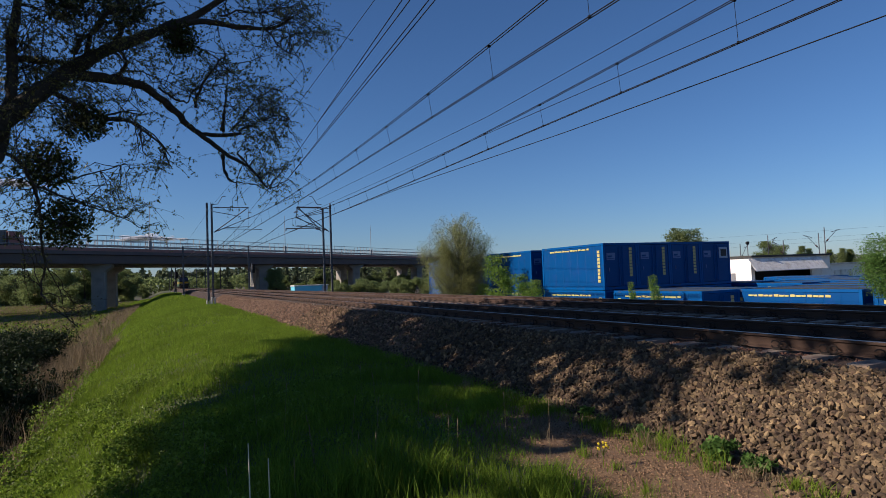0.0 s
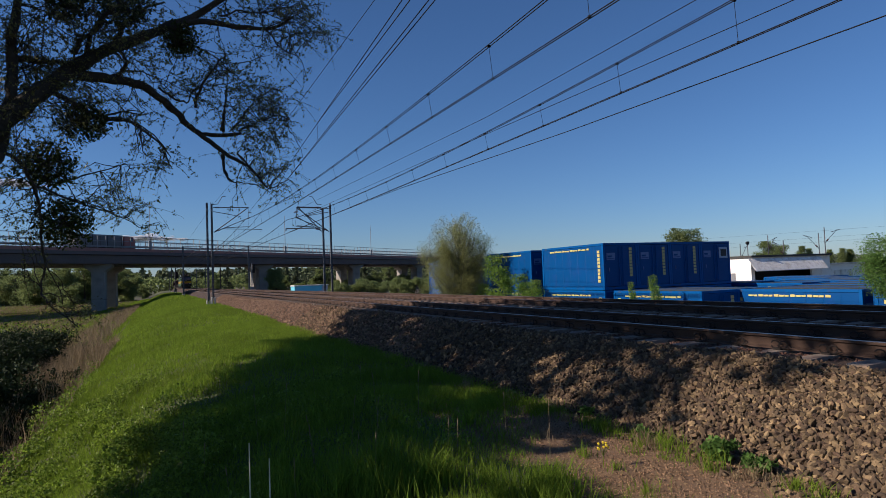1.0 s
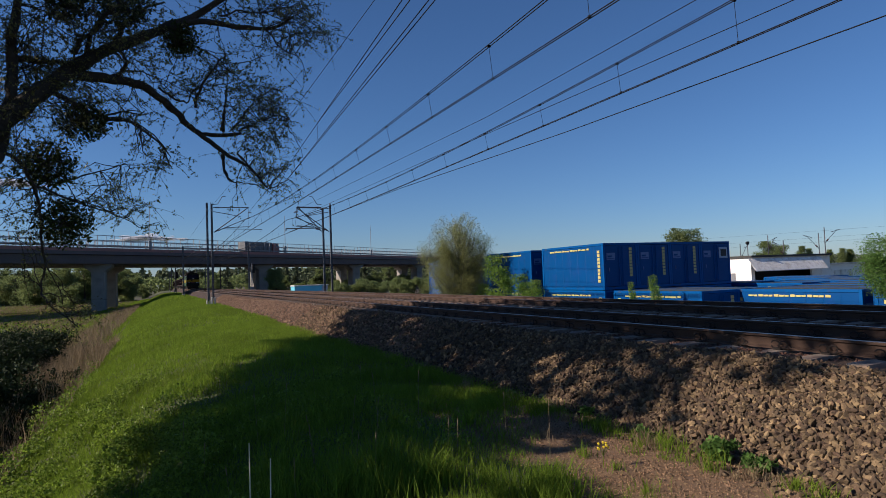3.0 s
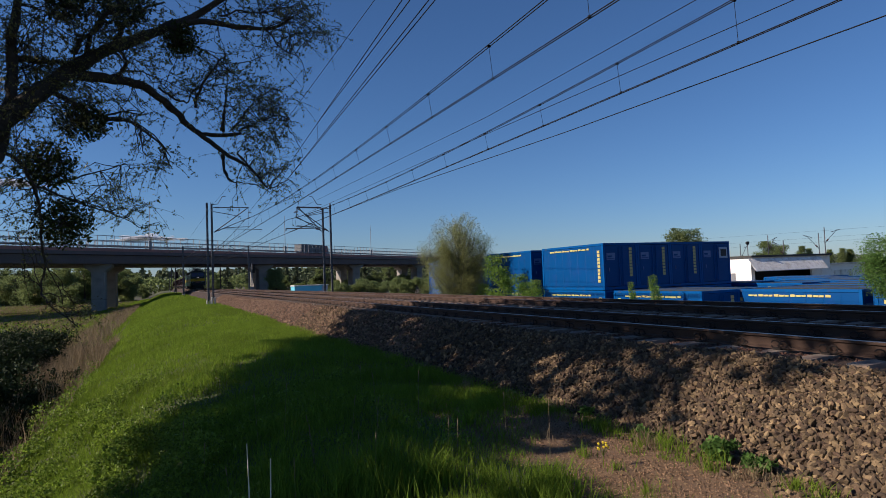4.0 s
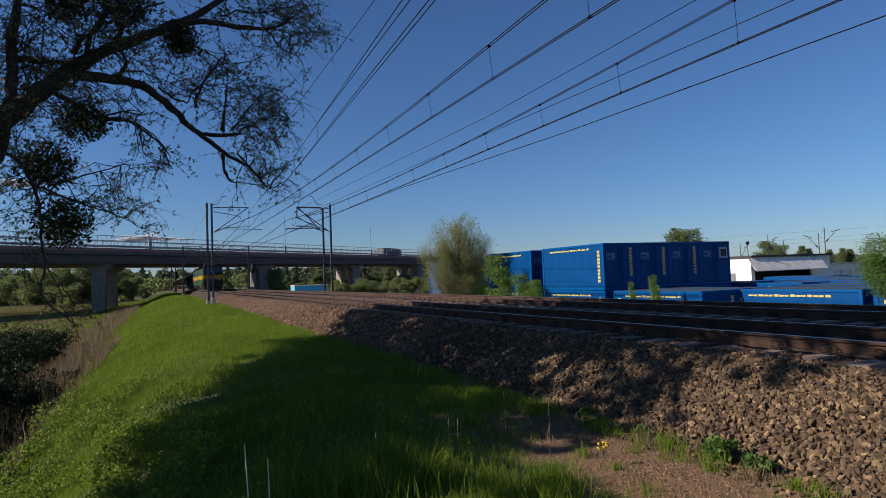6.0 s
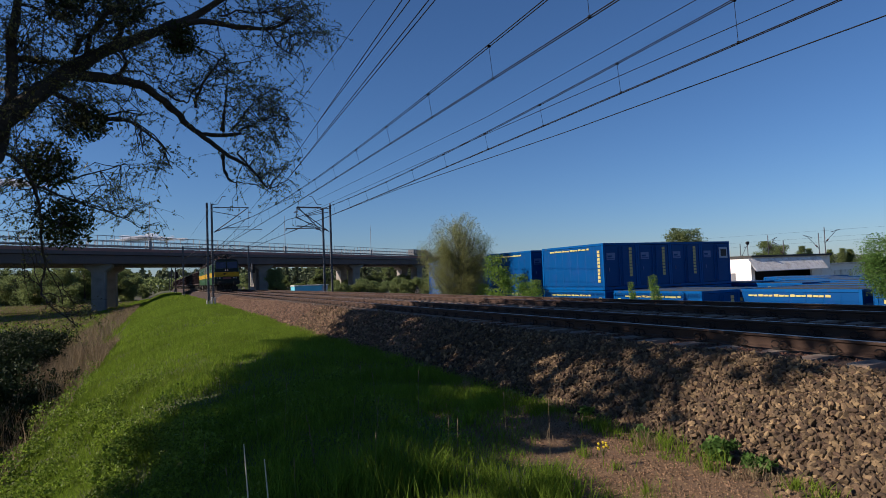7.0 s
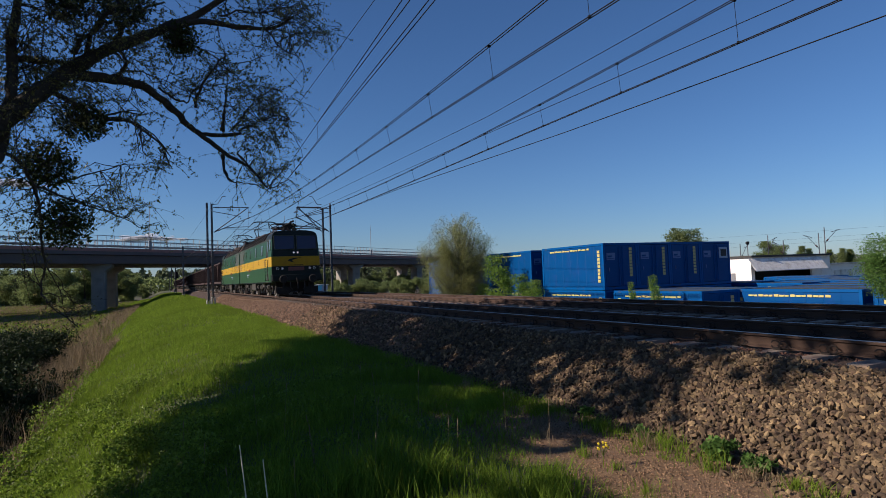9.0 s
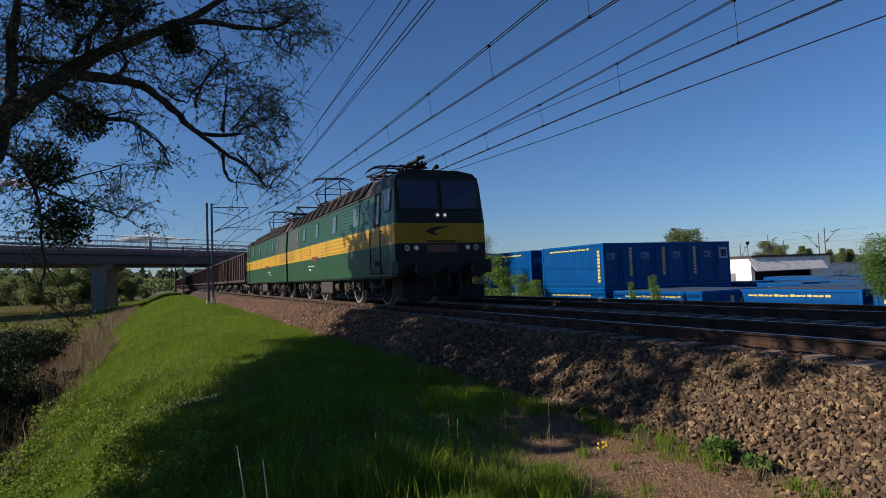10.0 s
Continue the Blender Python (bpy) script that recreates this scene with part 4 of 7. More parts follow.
        if lit:
            part("bulb", tubes(((x, y - 0.056, z), (x, y - 0.060, z), r * 0.62, r * 0.5), n=12), M["lamp_on"] if z > 2 else M["lamp_low"], hd, "glowing bulb")
    for x in (-0.12, 0.12):
        lamp(x, 2.67, 0.062, True)
    lamp(-0.83, 1.71, 0.062, True)
    lamp(0.83, 1.71, 0.062, True)
    lamp(-1.11, 1.71, 0.07, False, "marker_lamp")
    lamp(1.11, 1.71, 0.07, False, "marker_lamp")
    # emblem: dark swoosh, plates
    bm = bmesh.new()
    poly = [(-0.50, 2.19), (-0.38, 2.28), (-0.12, 2.335), (0.36, 2.36), (0.02, 2.285), (-0.20, 2.215), (-0.23, 2.16), (-0.08, 2.07), (-0.30, 2.10)]
    bm.faces.new([bm.verts.new((x, rake(z) - 0.032, z)) for x, z in poly])
    part("emblem", bm, M["loco_dark"], root, "dark curved emblem shape")
    front_panel("number_bars", -0.46, 0.44, 1.885, 1.925, M["loco_dark"], "dark illegible number bar", 0.03)
    front_panel("front_plate", -0.47, 0.49, 1.57, 1.80, M["red_plate"], "faded red plate on cab front", 0.032)
    # side doors, windows, ribs
    for sx in (-1, 1):
        def side_box(name, y0, y1, z0, z1, material, label="", d=0.02, par=None, inset=0.0):
            bm = bmesh.new()
            vs = []
            for dd in (inset, d):
                for y, z in ((y0, z0), (y1, z0), (y1, z1), (y0, z1)):
                    vs.append(bm.verts.new((sx * (half_width(z) + dd), y, z)))
            for q in ((4, 5, 6, 7), (0, 1, 5, 4), (1, 2, 6, 5), (2, 3, 7, 6), (3, 0, 4, 7), (0, 3, 2, 1)):
                bm.faces.new([vs[i] for i in q])
            bmesh.ops.recalc_face_normals(bm, faces=bm.faces[:])
            return part(name, bm, material, par or root, label)
        # black sheet around the door stands in for the shade in its recess
        side_box("door_frame", 1.14, 2.08, 1.0, 3.60, M["black"], "black door surround in place of the recess shade", 0.006)
        door = side_box("cab_door", 1.22, 1.98, 1.05, 3.54, M["loco_grime"], "grimy green cab door", 0.012)
        side_box("door_panel", 1.30, 1.90, 2.45, 3.48, M["black"], "dark window surround", 0.018, door, 0.012)
        side_box("door_window", 1.36, 1.60, 2.54, 3.42, M["glass_pale"], "narrow door pane lightened for reflected sky", 0.024, door, 0.018)
        side_box("lower_vent", 1.40, 1.80, 1.25, 1.42, M["black"], "", 0.02, door, 0.012)
        side_box("door_handle", 1.95, 2.0, 1.6, 1.72, M["chrome"], "", 0.05, door, 0.012)
        for yy in (1.10, 2.08):
            part("grab_rail", tubes(((sx * 1.53, yy, 1.0), (sx * 1.53, yy, 2.3), 0.018), ((sx * 1.45, yy, 1.02), (sx * 1.53, yy, 1.02), 0.014), ((sx * 1.45, yy, 2.28), (sx * 1.53, yy, 2.28), 0.014)), M["black"], root)
        part("cab_steps", boxes(*[(min(sx * 1.30, sx * 1.5), max(sx * 1.30, sx * 1.5), 1.25, 1.95, z, z + 0.03) for z in (0.35, 0.62, 0.88)]), M["gear"], root)
        for y0, w_, z0 in ((2.3, 0.10, 1.90), (2.75, 0.16, 1.98), (0.9, 0.08, 1.88), (5.2, 0.22, 2.05), (7.9, 0.16, 1.95), (10.9, 0.25, 2.0), (12.8, 0.3, 1.92)):
            side_box("grime_streak", y0, y0 + w_, z0, 2.43, M["band_grime"], "grimy streak down the yellow band", 0.005)
        cw = side_box("cab_side_window", 0.36, 0.94, 2.84, 3.54, M["rim"], "cab side window frame", 0.022)
        side_box("pane", 0.40, 0.90, 2.88, 3.50, M["glass_pale"], "pane reflecting the sky, its base lightened too", 0.028, cw, 0.0225)
        for y0, y1, z0, z1 in ((3.45, 4.20, 2.62, 3.36), (6.45, 7.00, 2.62, 3.34), (9.40, 9.85, 2.66, 3.32), (11.95, 12.40, 2.72, 3.32), (13.6, 13.95, 2.74, 3.30)):
            wf = side_box("side_window", y0, y1, z0, z1, M["loco_green"], "machine room window frame", 0.022)
            side_box("pane", y0 + 0.05, y1 - 0.05, z0 + 0.05, z1 - 0.05, M["glass_pale"], "window pane lightened for reflected sky", 0.027, wf, 0.0225)
        for y0, y1, z0 in ((13.3, 16.2, 2.50), (14.6, 16.2, 1.95)):
            side_box("grime_patch", y0, y1, z0, 3.47 if z0 > 2.4 else 2.42, M["loco_grime"] if z0 > 2.4 else M["band_grime"], "grey oily grime over the paint", 0.004 if z0 > 2.4 else 0.003)
        # pressed ribs along the machine room
        for i in range(8):
            z = 2.55 + i * 0.118
            side_box("body_rib", 2.5, 13.2, z, z + 0.035, M["loco_green"], "", 0.014)
        for i in range(4):
            z = 1.92 + i * 0.135
            side_box("band_rib", 2.5, LOCO_L - 0.25, z, z + 0.035, M["loco_yellow"], "", 0.014)
        side_box("gutter", 2.3, LOCO_L, 3.50, 3.545, M["loco_grime"], "grimy rain gutter", 0.035)
        side_box("sill", 0.3, LOCO_L - 0.1, 0.86, 0.93, M["loco_dark"], "", 0.015)
        side_box("builder_plate", 9.6, 10.5, 1.72, 1.92, M["red_plate"], "faded red plate on body side", 0.018, None, 0.015)
        side_box("text_bar", 10.2, 11.5, 1.50, 1.54, M["white_plate"], "pale illegible lettering bar", 0.006)
        side_box("text_bar", 10.9, 11.2, 1.32, 1.42, M["white_plate"], "pale illegible lettering bar", 0.006)
        # slanted cooling grilles on the roof flank, black panels standing in for the dark recess
        for i in range(11):
            y = 3.2 + i * 1.12
            bm = bmesh.new()
            a_, b_ = Vector((sx * 1.36, 0, 3.58)), Vector((sx * 1.00, 0, 4.09))
            nn_ = Vector((sx * 0.82, 0, 0.58))
            vs = []
            for off in (0.0, 0.045):
                for q, yy in ((a_, y), (a_, y + 0.95), (b_, y + 0.95), (b_, y)):
                    pnt = q + nn_ * off
                    vs.append(bm.verts.new((pnt.x, yy, pnt.z)))
            for q in ((4, 5, 6, 7), (0, 1, 5, 4), (1, 2, 6, 5), (2, 3, 7, 6), (3, 0, 4, 7)):
                bm.faces.new([vs[k_] for k_ in q])
            bmesh.ops.recalc_face_normals(bm, faces=bm.faces[:])
            gr = part("roof_grille", bm, M["black"], root, "roof cooling grille, black in place of its dark recess")
            bm = bmesh.new()
            p0, p1 = a_ + nn_ * 0.05, b_ + nn_ * 0.05
            tube(bm, (p0.x, y + 0.06, p0.z), (p1.x, y + 0.42, p1.z), 0.035, n=4)
            tube(bm, (p0.x, y + 0.0, p0.z), (p1.x, y + 0.0, p1.z), 0.03, n=4)
            tube(bm, (p0.x, y + 0.95, p0.z), (p1.x, y + 0.95, p1.z), 0.03, n=4)
            part("louvre", bm, M["loco_roof"], gr, "slanted brown rib")
    # roof gear
    for i, y in enumerate((7.2, 8.3, 9.4)):
        part("roof_box", boxes((-0.75, 0.75, y, y + 0.8, 4.15, 4.36), bev=0.03), M["loco_roof"], root)
    part("roof_cable", tubes(((-0.2, 2.6, 4.45), (-0.2, 15.0, 4.52), 0.025), ((0.25, 6.0, 4.5), (0.25, 15.5, 4.5), 0.02)), M["wire"], root, "roof power line bar")
    for y in (2.7, 6.4, 10.6, 14.6):
        bm = bmesh.new()
        for q in range(4):
            tube(bm, (-0.2, y, 4.14 + q * 0.09), (-0.2, y, 4.19 + q * 0.09), 0.07, n=8)
        part("roof_insulator", bm, M["insulator"], root)
    part("horn", tubes(((0.05, 0.55, 4.14), (0.05, 0.25, 4.16), 0.03, 0.075), ((0.05, 0.55, 4.0), (0.05, 0.55, 4.14), 0.03), n=10), M["black"], root, "black roof horn")
    part("antenna", tubes(((0.5, 1.2, 4.0), (0.5, 1.2, 4.17), 0.06, 0.05), ((-0.35, 0.6, 4.0), (-0.35, 0.6, 4.1), 0.04), n=8), M["black"], root)
    # underframe
    part("buffer_beam", boxes((-1.50, 1.50, -0.30, 0.25, 0.94, 1.34), bev=0.03), M["loco_dark"], root, "dark projecting buffer beam")
    for sx in (-1, 1):
        bf = part("buffer", tubes(((sx * 0.875, -0.3, 1.06), (sx * 0.875, -0.62, 1.06), 0.13, 0.11), n=14), M["black"], root)
        part("buffer_head", tubes(((sx * 0.875, -0.62, 1.06), (sx * 0.875, -0.68, 1.06), 0.25, 0.22), n=16), M["black"], bf)
        part("brake_hose", tubes(((sx * 0.42, -0.25, 0.95), (sx * 0.42, -0.38, 0.55), 0.03), ((sx * 0.42, -0.38, 0.55), (sx * 0.30, -0.36, 0.42), 0.03)), M["gear"], root, "worn brake hose")
    part("coupling_hook", boxes((-0.07, 0.07, -0.52, -0.25, 0.95, 1.12), (-0.05, 0.05, -0.48, -0.40, 0.48, 0.95), bev=0.01), M["black"], root)
    for x0, x1 in ((-1.28, -0.42), (0.42, 1.28)):
        bm = extrude_profile([(x0, 0.60), (x1, 0.60), (x1, 0.28), (x1 - 0.10, 0.17), (x0 + 0.12, 0.17), (x0, 0.30)], -0.18, -0.08)
        bmesh.ops.bevel(bm, geom=bm.edges[:], offset=0.02, segments=1, affect="EDGES")
        part("deflector", bm, M["black"], root, "dusty black steel deflector under the cab")
    part("plough_bracket", boxes((-0.8, -0.7, -0.1, 0.3, 0.5, 1.0), (0.7, 0.8, -0.1, 0.3, 0.5, 1.0)), M["black"], root)
    # added to block the camera's view through the gap under the buffers
    part("drag_box", boxes((-1.15, 1.15, 0.35, 0.9, 0.28, 0.98)), M["black"], root, "black box added to close the gap behind the plough")
    part("underframe", boxes((-1.2, 1.2, 0.3, LOCO_L - 0.2, 0.82, 0.98)), M["black"], root)
    part("battery_box", boxes((-1.40, -0.8, 7.5, 9.3, 0.36, 0.86), bev=0.03), M["gear"], root, "dusty equipment box")
    part("battery_box", boxes((0.8, 1.40, 7.5, 9.3, 0.36, 0.86), bev=0.03), M["gear"], root, "dusty equipment box")
    part("air_tank", tubes(((-1.1, 6.9, 0.62), (-1.1, 7.4, 0.62), 0.2), ((1.1, 6.9, 0.62), (1.1, 7.4, 0.62), 0.2), n=12), M["gear"], root)
    part("gangway_bellows", boxes((-0.9, 0.9, LOCO_L, LOCO_L + 0.22, 1.0, 3.3), bev=0.04), M["black"], root, "black rubber gangway bellows")
    bogie(root, 4.25)
    bogie(root, 12.65)
    return tagged(root, "green electric locomotive section with yellow band and grimy roof", "locomotive", "two-section locomotive")


def gondola():
    """An open bulk wagon with ribbed brown sides."""
    root = empty("wagon")
    L = 12.9
    for sx in (-1, 1):
        part("side_wall", boxes((min(sx * 1.36, sx * 1.40), max(sx * 1.36, sx * 1.40), 0.0, L, 1.22, 3.22)), M["wagon"], root, "brown sheet wagon side")
        part("top_rail", boxes((min(sx * 1.34, sx * 1.46), max(sx * 1.34, sx * 1.46), 0, L, 3.22, 3.34)), M["wagon_rib"], root, "pale worn top rail")
        part("sole_bar", boxes((min(sx * 1.30, sx * 1.47), max(sx * 1.30, sx * 1.47), 0, L, 1.0, 1.22)), M["wagon_rib"], root)
        for i in range(10):
            y = 0.1 + i * (L - 0.3) / 9
            part("side_rib", boxes((min(sx * 1.40, sx * 1.50), max(sx * 1.40, sx * 1.50), y, y + 0.12, 1.22, 3.22)), M["wagon_rib"], root)
        for i in (2, 6):
            y = 0.3 + i * (L - 0.3) / 9
            part("side_door", boxes((min(sx * 1.40, sx * 1.43), max(sx * 1.40, sx * 1.43), y + 0.05, y + 1.2, 1.3, 3.1)), M["wagon"], root)
    for y in (0, L - 0.06):
        part("end_wall", boxes((-1.36, 1.36, y, y + 0.06, 1.22, 3.30)), M["wagon"], root, "brown wagon end wall")
        for x in (-0.9, -0.3, 0.3, 0.9):
            part("end_rib", boxes((x - 0.05, x + 0.05, (y - 0.08 if y == 0 else y + 0.06), (y if y == 0 else y + 0.14), 1.1, 3.25)), M["wagon_rib"], root)
    part("floor_load", boxes((-1.35, 1.35, 0.06, L - 0.06, 1.1, 2.2)), M["ore"], root, "dark bulk load")
    part("frame", boxes((-1.2, 1.2, 0.0, L, 0.85, 1.05)), M["black"], root)
    for y, d in ((0, -1), (L, 1)):
        for x in (-0.875, 0.875):
            part("buffer", tubes(((x, y, 1.05), (x, y + d * 0.5, 1.05), 0.11), ((x, y + d * 0.5, 1.05), (x, y + d * 0.56, 1.05), 0.23), n=12), M["black"], root)
    for yc in (2.2, L - 2.2):
        for sx in (-1, 1):
            bm = extrude_profile([(-1.35, 0.50), (-1.35, 0.66), (-0.5, 0.86), (0.5, 0.86), (1.35, 0.66), (1.35, 0.50), (0.8, 0.50), (0.4, 0.36), (-0.4, 0.36), (-0.8, 0.50)], -0.06, 0.06)
            bmesh.ops.transform(bm, matrix=Matrix.Translation((sx * 1.02, yc, 0)) @ Matrix.Rotation(math.pi / 2, 4, "Z"), verts=bm.verts[:])
            part("bogie_frame", bm, M["gear"], root)
            for dy in (-0.9, 0.9):
                part("axle_box", boxes((sx * 1.10 - 0.1, sx * 1.10 + 0.1, yc + dy - 0.14, yc + dy + 0.14, 0.34, 0.62), bev=0.02), M["gear"], root)
    return tagged(root, "brown open bulk freight wagon with ribbed steel sides", "wagon", "freight wagons")


loco_a = locomotive()
loco_b = copy_thing(loco_a, pose(0, 0, 0))
pantograph(loco_a, 3.9, 4.46, 4.78, "lowered black pantograph")
part("pantograph_joint", tubes(((-0.30, 2.15, 4.20), (-0.22, 1.95, 4.52), 0.05), ((-0.22, 1.95, 4.52), (0.02, 1.80, 4.60), 0.065), ((0.02, 1.80, 4.60), (0.10, 1.70, 4.74), 0.07), ((0.10, 1.76, 4.70), (0.28, 1.70, 4.76), 0.06),
                               ((0.05, 1.95, 4.20), (0.12, 1.85, 4.60), 0.05), ((0.15, 1.85, 4.46), (0.34, 1.75, 4.54), 0.05), ((-0.12, 2.05, 4.34), (0.22, 1.95, 4.40), 0.075), ((0.25, 2.1, 4.05), (0.30, 1.95, 4.42), 0.035), ((-0.05, 1.9, 4.05), (-0.02, 1.9, 4.45), 0.06), n=8),
     M["black"], loco_a, "bulky black pantograph joint")
for y, z in ((1.85, 4.42), (2.15, 4.52), (2.5, 4.46)):
    part("pantograph_knuckle", tubes(((-0.42, y, z), (0.42, y, z), 0.035), ((-0.3, y, z), (-0.2, y + 0.7, z - 0.4), 0.03), ((0.3, y, z), (0.2, y + 0.7, z - 0.4), 0.03), ((0.25, y, z), (0.3, y - 0.2, z + 0.12), 0.05), n=8), M["black"], loco_a)
pantograph(loco_a, 12.2, 4.50, 5.70, "raised black pantograph touching the wire")
pantograph(loco_b, 6.6, 4.50, 5.70, "raised black pantograph touching the wire")
pantograph(loco_b, 13.2, 4.50, 4.86, "lowered black pantograph")
LOCO_WHEELS = (2.65, 5.85, 11.05, 14.25)
for l_ in (loco_a, loco_b):
    for y in LOCO_WHEELS:
        wheelset(l_, y)
wagon_a = gondola()
WAGONS = [wagon_a] + [copy_thing(wagon_a, pose(0, 0, 0)) for _ in range(17)]
for i, w in enumerate(WAGONS):
    if i < 5:
        for y in (1.3, 3.1, 9.8, 11.6):
            wheelset(w, y, 0.46)
    else:
        for y in (1.3, 3.1, 9.8, 11.6):
            part("wheel_pair", tubes(*[((sx * 0.70, y, 0.46), (sx * 0.82, y, 0.46), 0.46) for sx in (-1, 1)], n=16), M["gear"], w)
# thing, distance of its origin behind the train's front, turned end for end
TRAIN = [(loco_a, 0.0, 0), (loco_b, 33.15, 180)]
for i, w in enumerate(WAGONS):
    TRAIN.append((w, 34.35 + 14.04 * i, 0))
# ---------------------------------------------------------------- old willow beside the ditch
BOUGHS = {}
BOUGHS.update({
    "main": [(-3.18, 8.34, 2.01), (-2.79, 9.47, 2.47), (-2.38, 10.32, 2.95), (-2.07, 10.72, 3.34), (-1.64, 11.17, 3.93), (-1.22, 11.48, 4.47), (-0.66, 11.69, 4.94), (0.05, 11.77, 5.36), (0.8, 11.77, 5.82), (1.47, 11.57, 6.37)],
    "arm": [(-1.26, 11.51, 4.38), (-0.67, 11.75, 4.42), (-0.24, 11.88, 4.39), (0.12, 12.05, 4.18), (0.4, 12.2, 3.97), (0.64, 12.25, 3.73), (0.93, 12.25, 3.66), (1.45, 12.08, 3.7)],
    "drop": [(0.64, 12.25, 3.73), (1.12, 12.2, 3.34), (1.56, 12.1, 3.07), (1.84, 11.92, 2.68)],
    "drop_b": [(1.12, 12.2, 3.34), (1.14, 12.16, 3.01), (1.25, 12.09, 2.77)],
    "upper": [(0.05, 11.76, 5.38), (0.7, 11.75, 5.61), (1.37, 11.71, 5.58), (1.95, 11.52, 5.57), (2.3, 11.18, 5.69)],
})
BOUGHS.update({
    "mast": [(-2.65, 9.96, 2.27), (-2.18, 10.62, 2.7), (-2.06, 10.95, 3.27), (-1.99, 11.09, 4.0), (-1.99, 11.15, 4.81), (-1.85, 11.15, 5.71)],
    "cross": [(-2.0, 11.16, 4.46), (-1.74, 11.31, 4.47), (-1.33, 11.45, 4.52)],
    "hang": [(-2.3, 10.55, 2.96), (-1.99, 11.03, 2.91), (-1.84, 11.3, 2.71), (-1.73, 11.59, 2.26), (-1.72, 11.85, 1.65), (-1.71, 11.97, 1.19), (-1.77, 12.07, 0.87), (-1.66, 12.18, 0.58), (-1.26, 12.22, 0.22)],
    "side": [(-1.84, 11.3, 2.71), (-1.5, 11.67, 2.63), (-1.03, 11.9, 2.81), (-0.44, 12.1, 3.04)],
    "side_b": [(-1.77, 11.45, 2.51), (-1.36, 11.83, 2.37), (-0.8, 12.1, 2.19), (-0.33, 12.25, 1.94)],
})
BOUGHS.update({
    "mid": [(-1.51, 11.27, 4.01), (-0.92, 11.71, 3.76), (-0.47, 11.94, 3.76), (0.06, 12.13, 3.43), (0.19, 12.21, 2.99)],
    "fan": [(-0.66, 11.69, 4.94), (-0.52, 11.67, 5.29), (-0.22, 11.66, 5.63), (0.14, 11.68, 5.84)],
    "fan_b": [(-1.06, 11.55, 4.65), (-0.98, 11.61, 5.11), (-0.78, 11.67, 5.55)],
    "fan_c": [(0.63, 11.95, 4.1), (0.69, 11.77, 4.36), (0.95, 11.53, 4.72), (1.13, 11.34, 4.93)],
    "fan_d": [(1.13, 12.22, 3.71), (1.13, 12.03, 4.05), (1.18, 11.82, 4.42)],
    "fan_e": [(-0.63, 11.75, 4.43), (-0.44, 11.58, 4.68), (-0.6, 11.41, 4.85), (-0.8, 11.28, 4.87)],
    "back": [(-4.75, 6.55, 2.6), (-5.4, 9.0, 3.5), (-5.2, 12.0, 3.9), (-4.9, 15.0, 4.2)],
})
# limbs out of view, added to carry the crown that casts the shade
BOUGHS.update({
    "back_b": [(-4.8, 6.6, 2.4), (-5.8, 11.5, 4.4), (-5.4, 16.0, 5.2), (-4.9, 20.5, 6.0)],
    "back_c": [(-4.75, 6.6, 2.8), (-5.0, 10.5, 5.4), (-4.7, 14.0, 7.5), (-4.2, 15.2, 9.2)],
    "back_d": [(-4.8, 6.6, 2.2), (-6.2, 12.0, 5.0), (-6.5, 18.0, 7.8), (-6.5, 24.5, 10.0)],
    "over": [(-5.0, 10.5, 5.4), (-4.2, 8.6, 8.0), (-1.6, 5.0, 9.0), (1.8, 3.2, 8.6)],
    "over_b": [(-4.2, 8.6, 8.0), (-2.0, 7.4, 9.2), (0.2, 6.6, 9.8)],
    "back_e": [(-6.5, 18.0, 7.8), (-7.8, 20.5, 10.5), (-8.4, 23.5, 12.6)],
    "crest": [(-2.2, 11.2, 6.1), (-2.0, 12.4, 7.6), (-1.0, 13.0, 8.4), (0.6, 13.0, 8.5)],
})
BOUGHS.update({
    "sub_a": [(-1.21, 11.3, 4.63), (-1.05, 11.3, 4.92), (-0.88, 11.3, 5.07), (-0.76, 11.3, 5.26), (-0.7, 11.3, 5.46)],
    "sub_c": [(-0.74, 12.1, 5.03), (-0.57, 12.1, 4.92), (-0.45, 12.1, 4.74), (-0.42, 12.1, 4.54)],
    "sub_d": [(-0.7, 12.1, 4.6), (-0.45, 12.1, 4.7), (-0.2, 12.1, 4.69), (0.07, 12.1, 4.55), (0.39, 12.1, 4.25)],
    "sub_e": [(-0.98, 11.9, 3.76), (-0.57, 11.9, 3.9), (-0.33, 11.9, 3.89), (-0.17, 11.9, 3.88)],
    "sub_f": [(-0.81, 11.9, 3.75), (-0.45, 11.9, 3.74), (-0.14, 11.9, 3.6), (0.14, 11.9, 3.31), (0.2, 11.9, 2.99)],
})
BOUGHS.update({
    "sub_g": [(-0.27, 11.9, 3.65), (-0.25, 11.9, 3.43), (-0.21, 11.9, 3.19)],
    "sub_i": [(0.03, 12.1, 4.44), (0.24, 12.1, 4.3), (0.51, 12.1, 4.2), (0.58, 12.1, 4.41), (0.77, 12.1, 4.55), (1.04, 12.1, 4.75)],
    "sub_j": [(1.08, 12.1, 3.72), (1.15, 12.1, 4.12), (1.2, 12.1, 4.55), (1.25, 12.1, 4.97)],
    "sub_k": [(1.29, 12.1, 3.74), (1.55, 12.1, 4.15), (1.84, 12.1, 4.48), (2.13, 12.1, 4.63)],
    "sub_l": [(1.41, 12.1, 3.73), (1.74, 12.1, 3.92), (2.11, 12.1, 4.08), (2.36, 12.1, 4.05)],
})
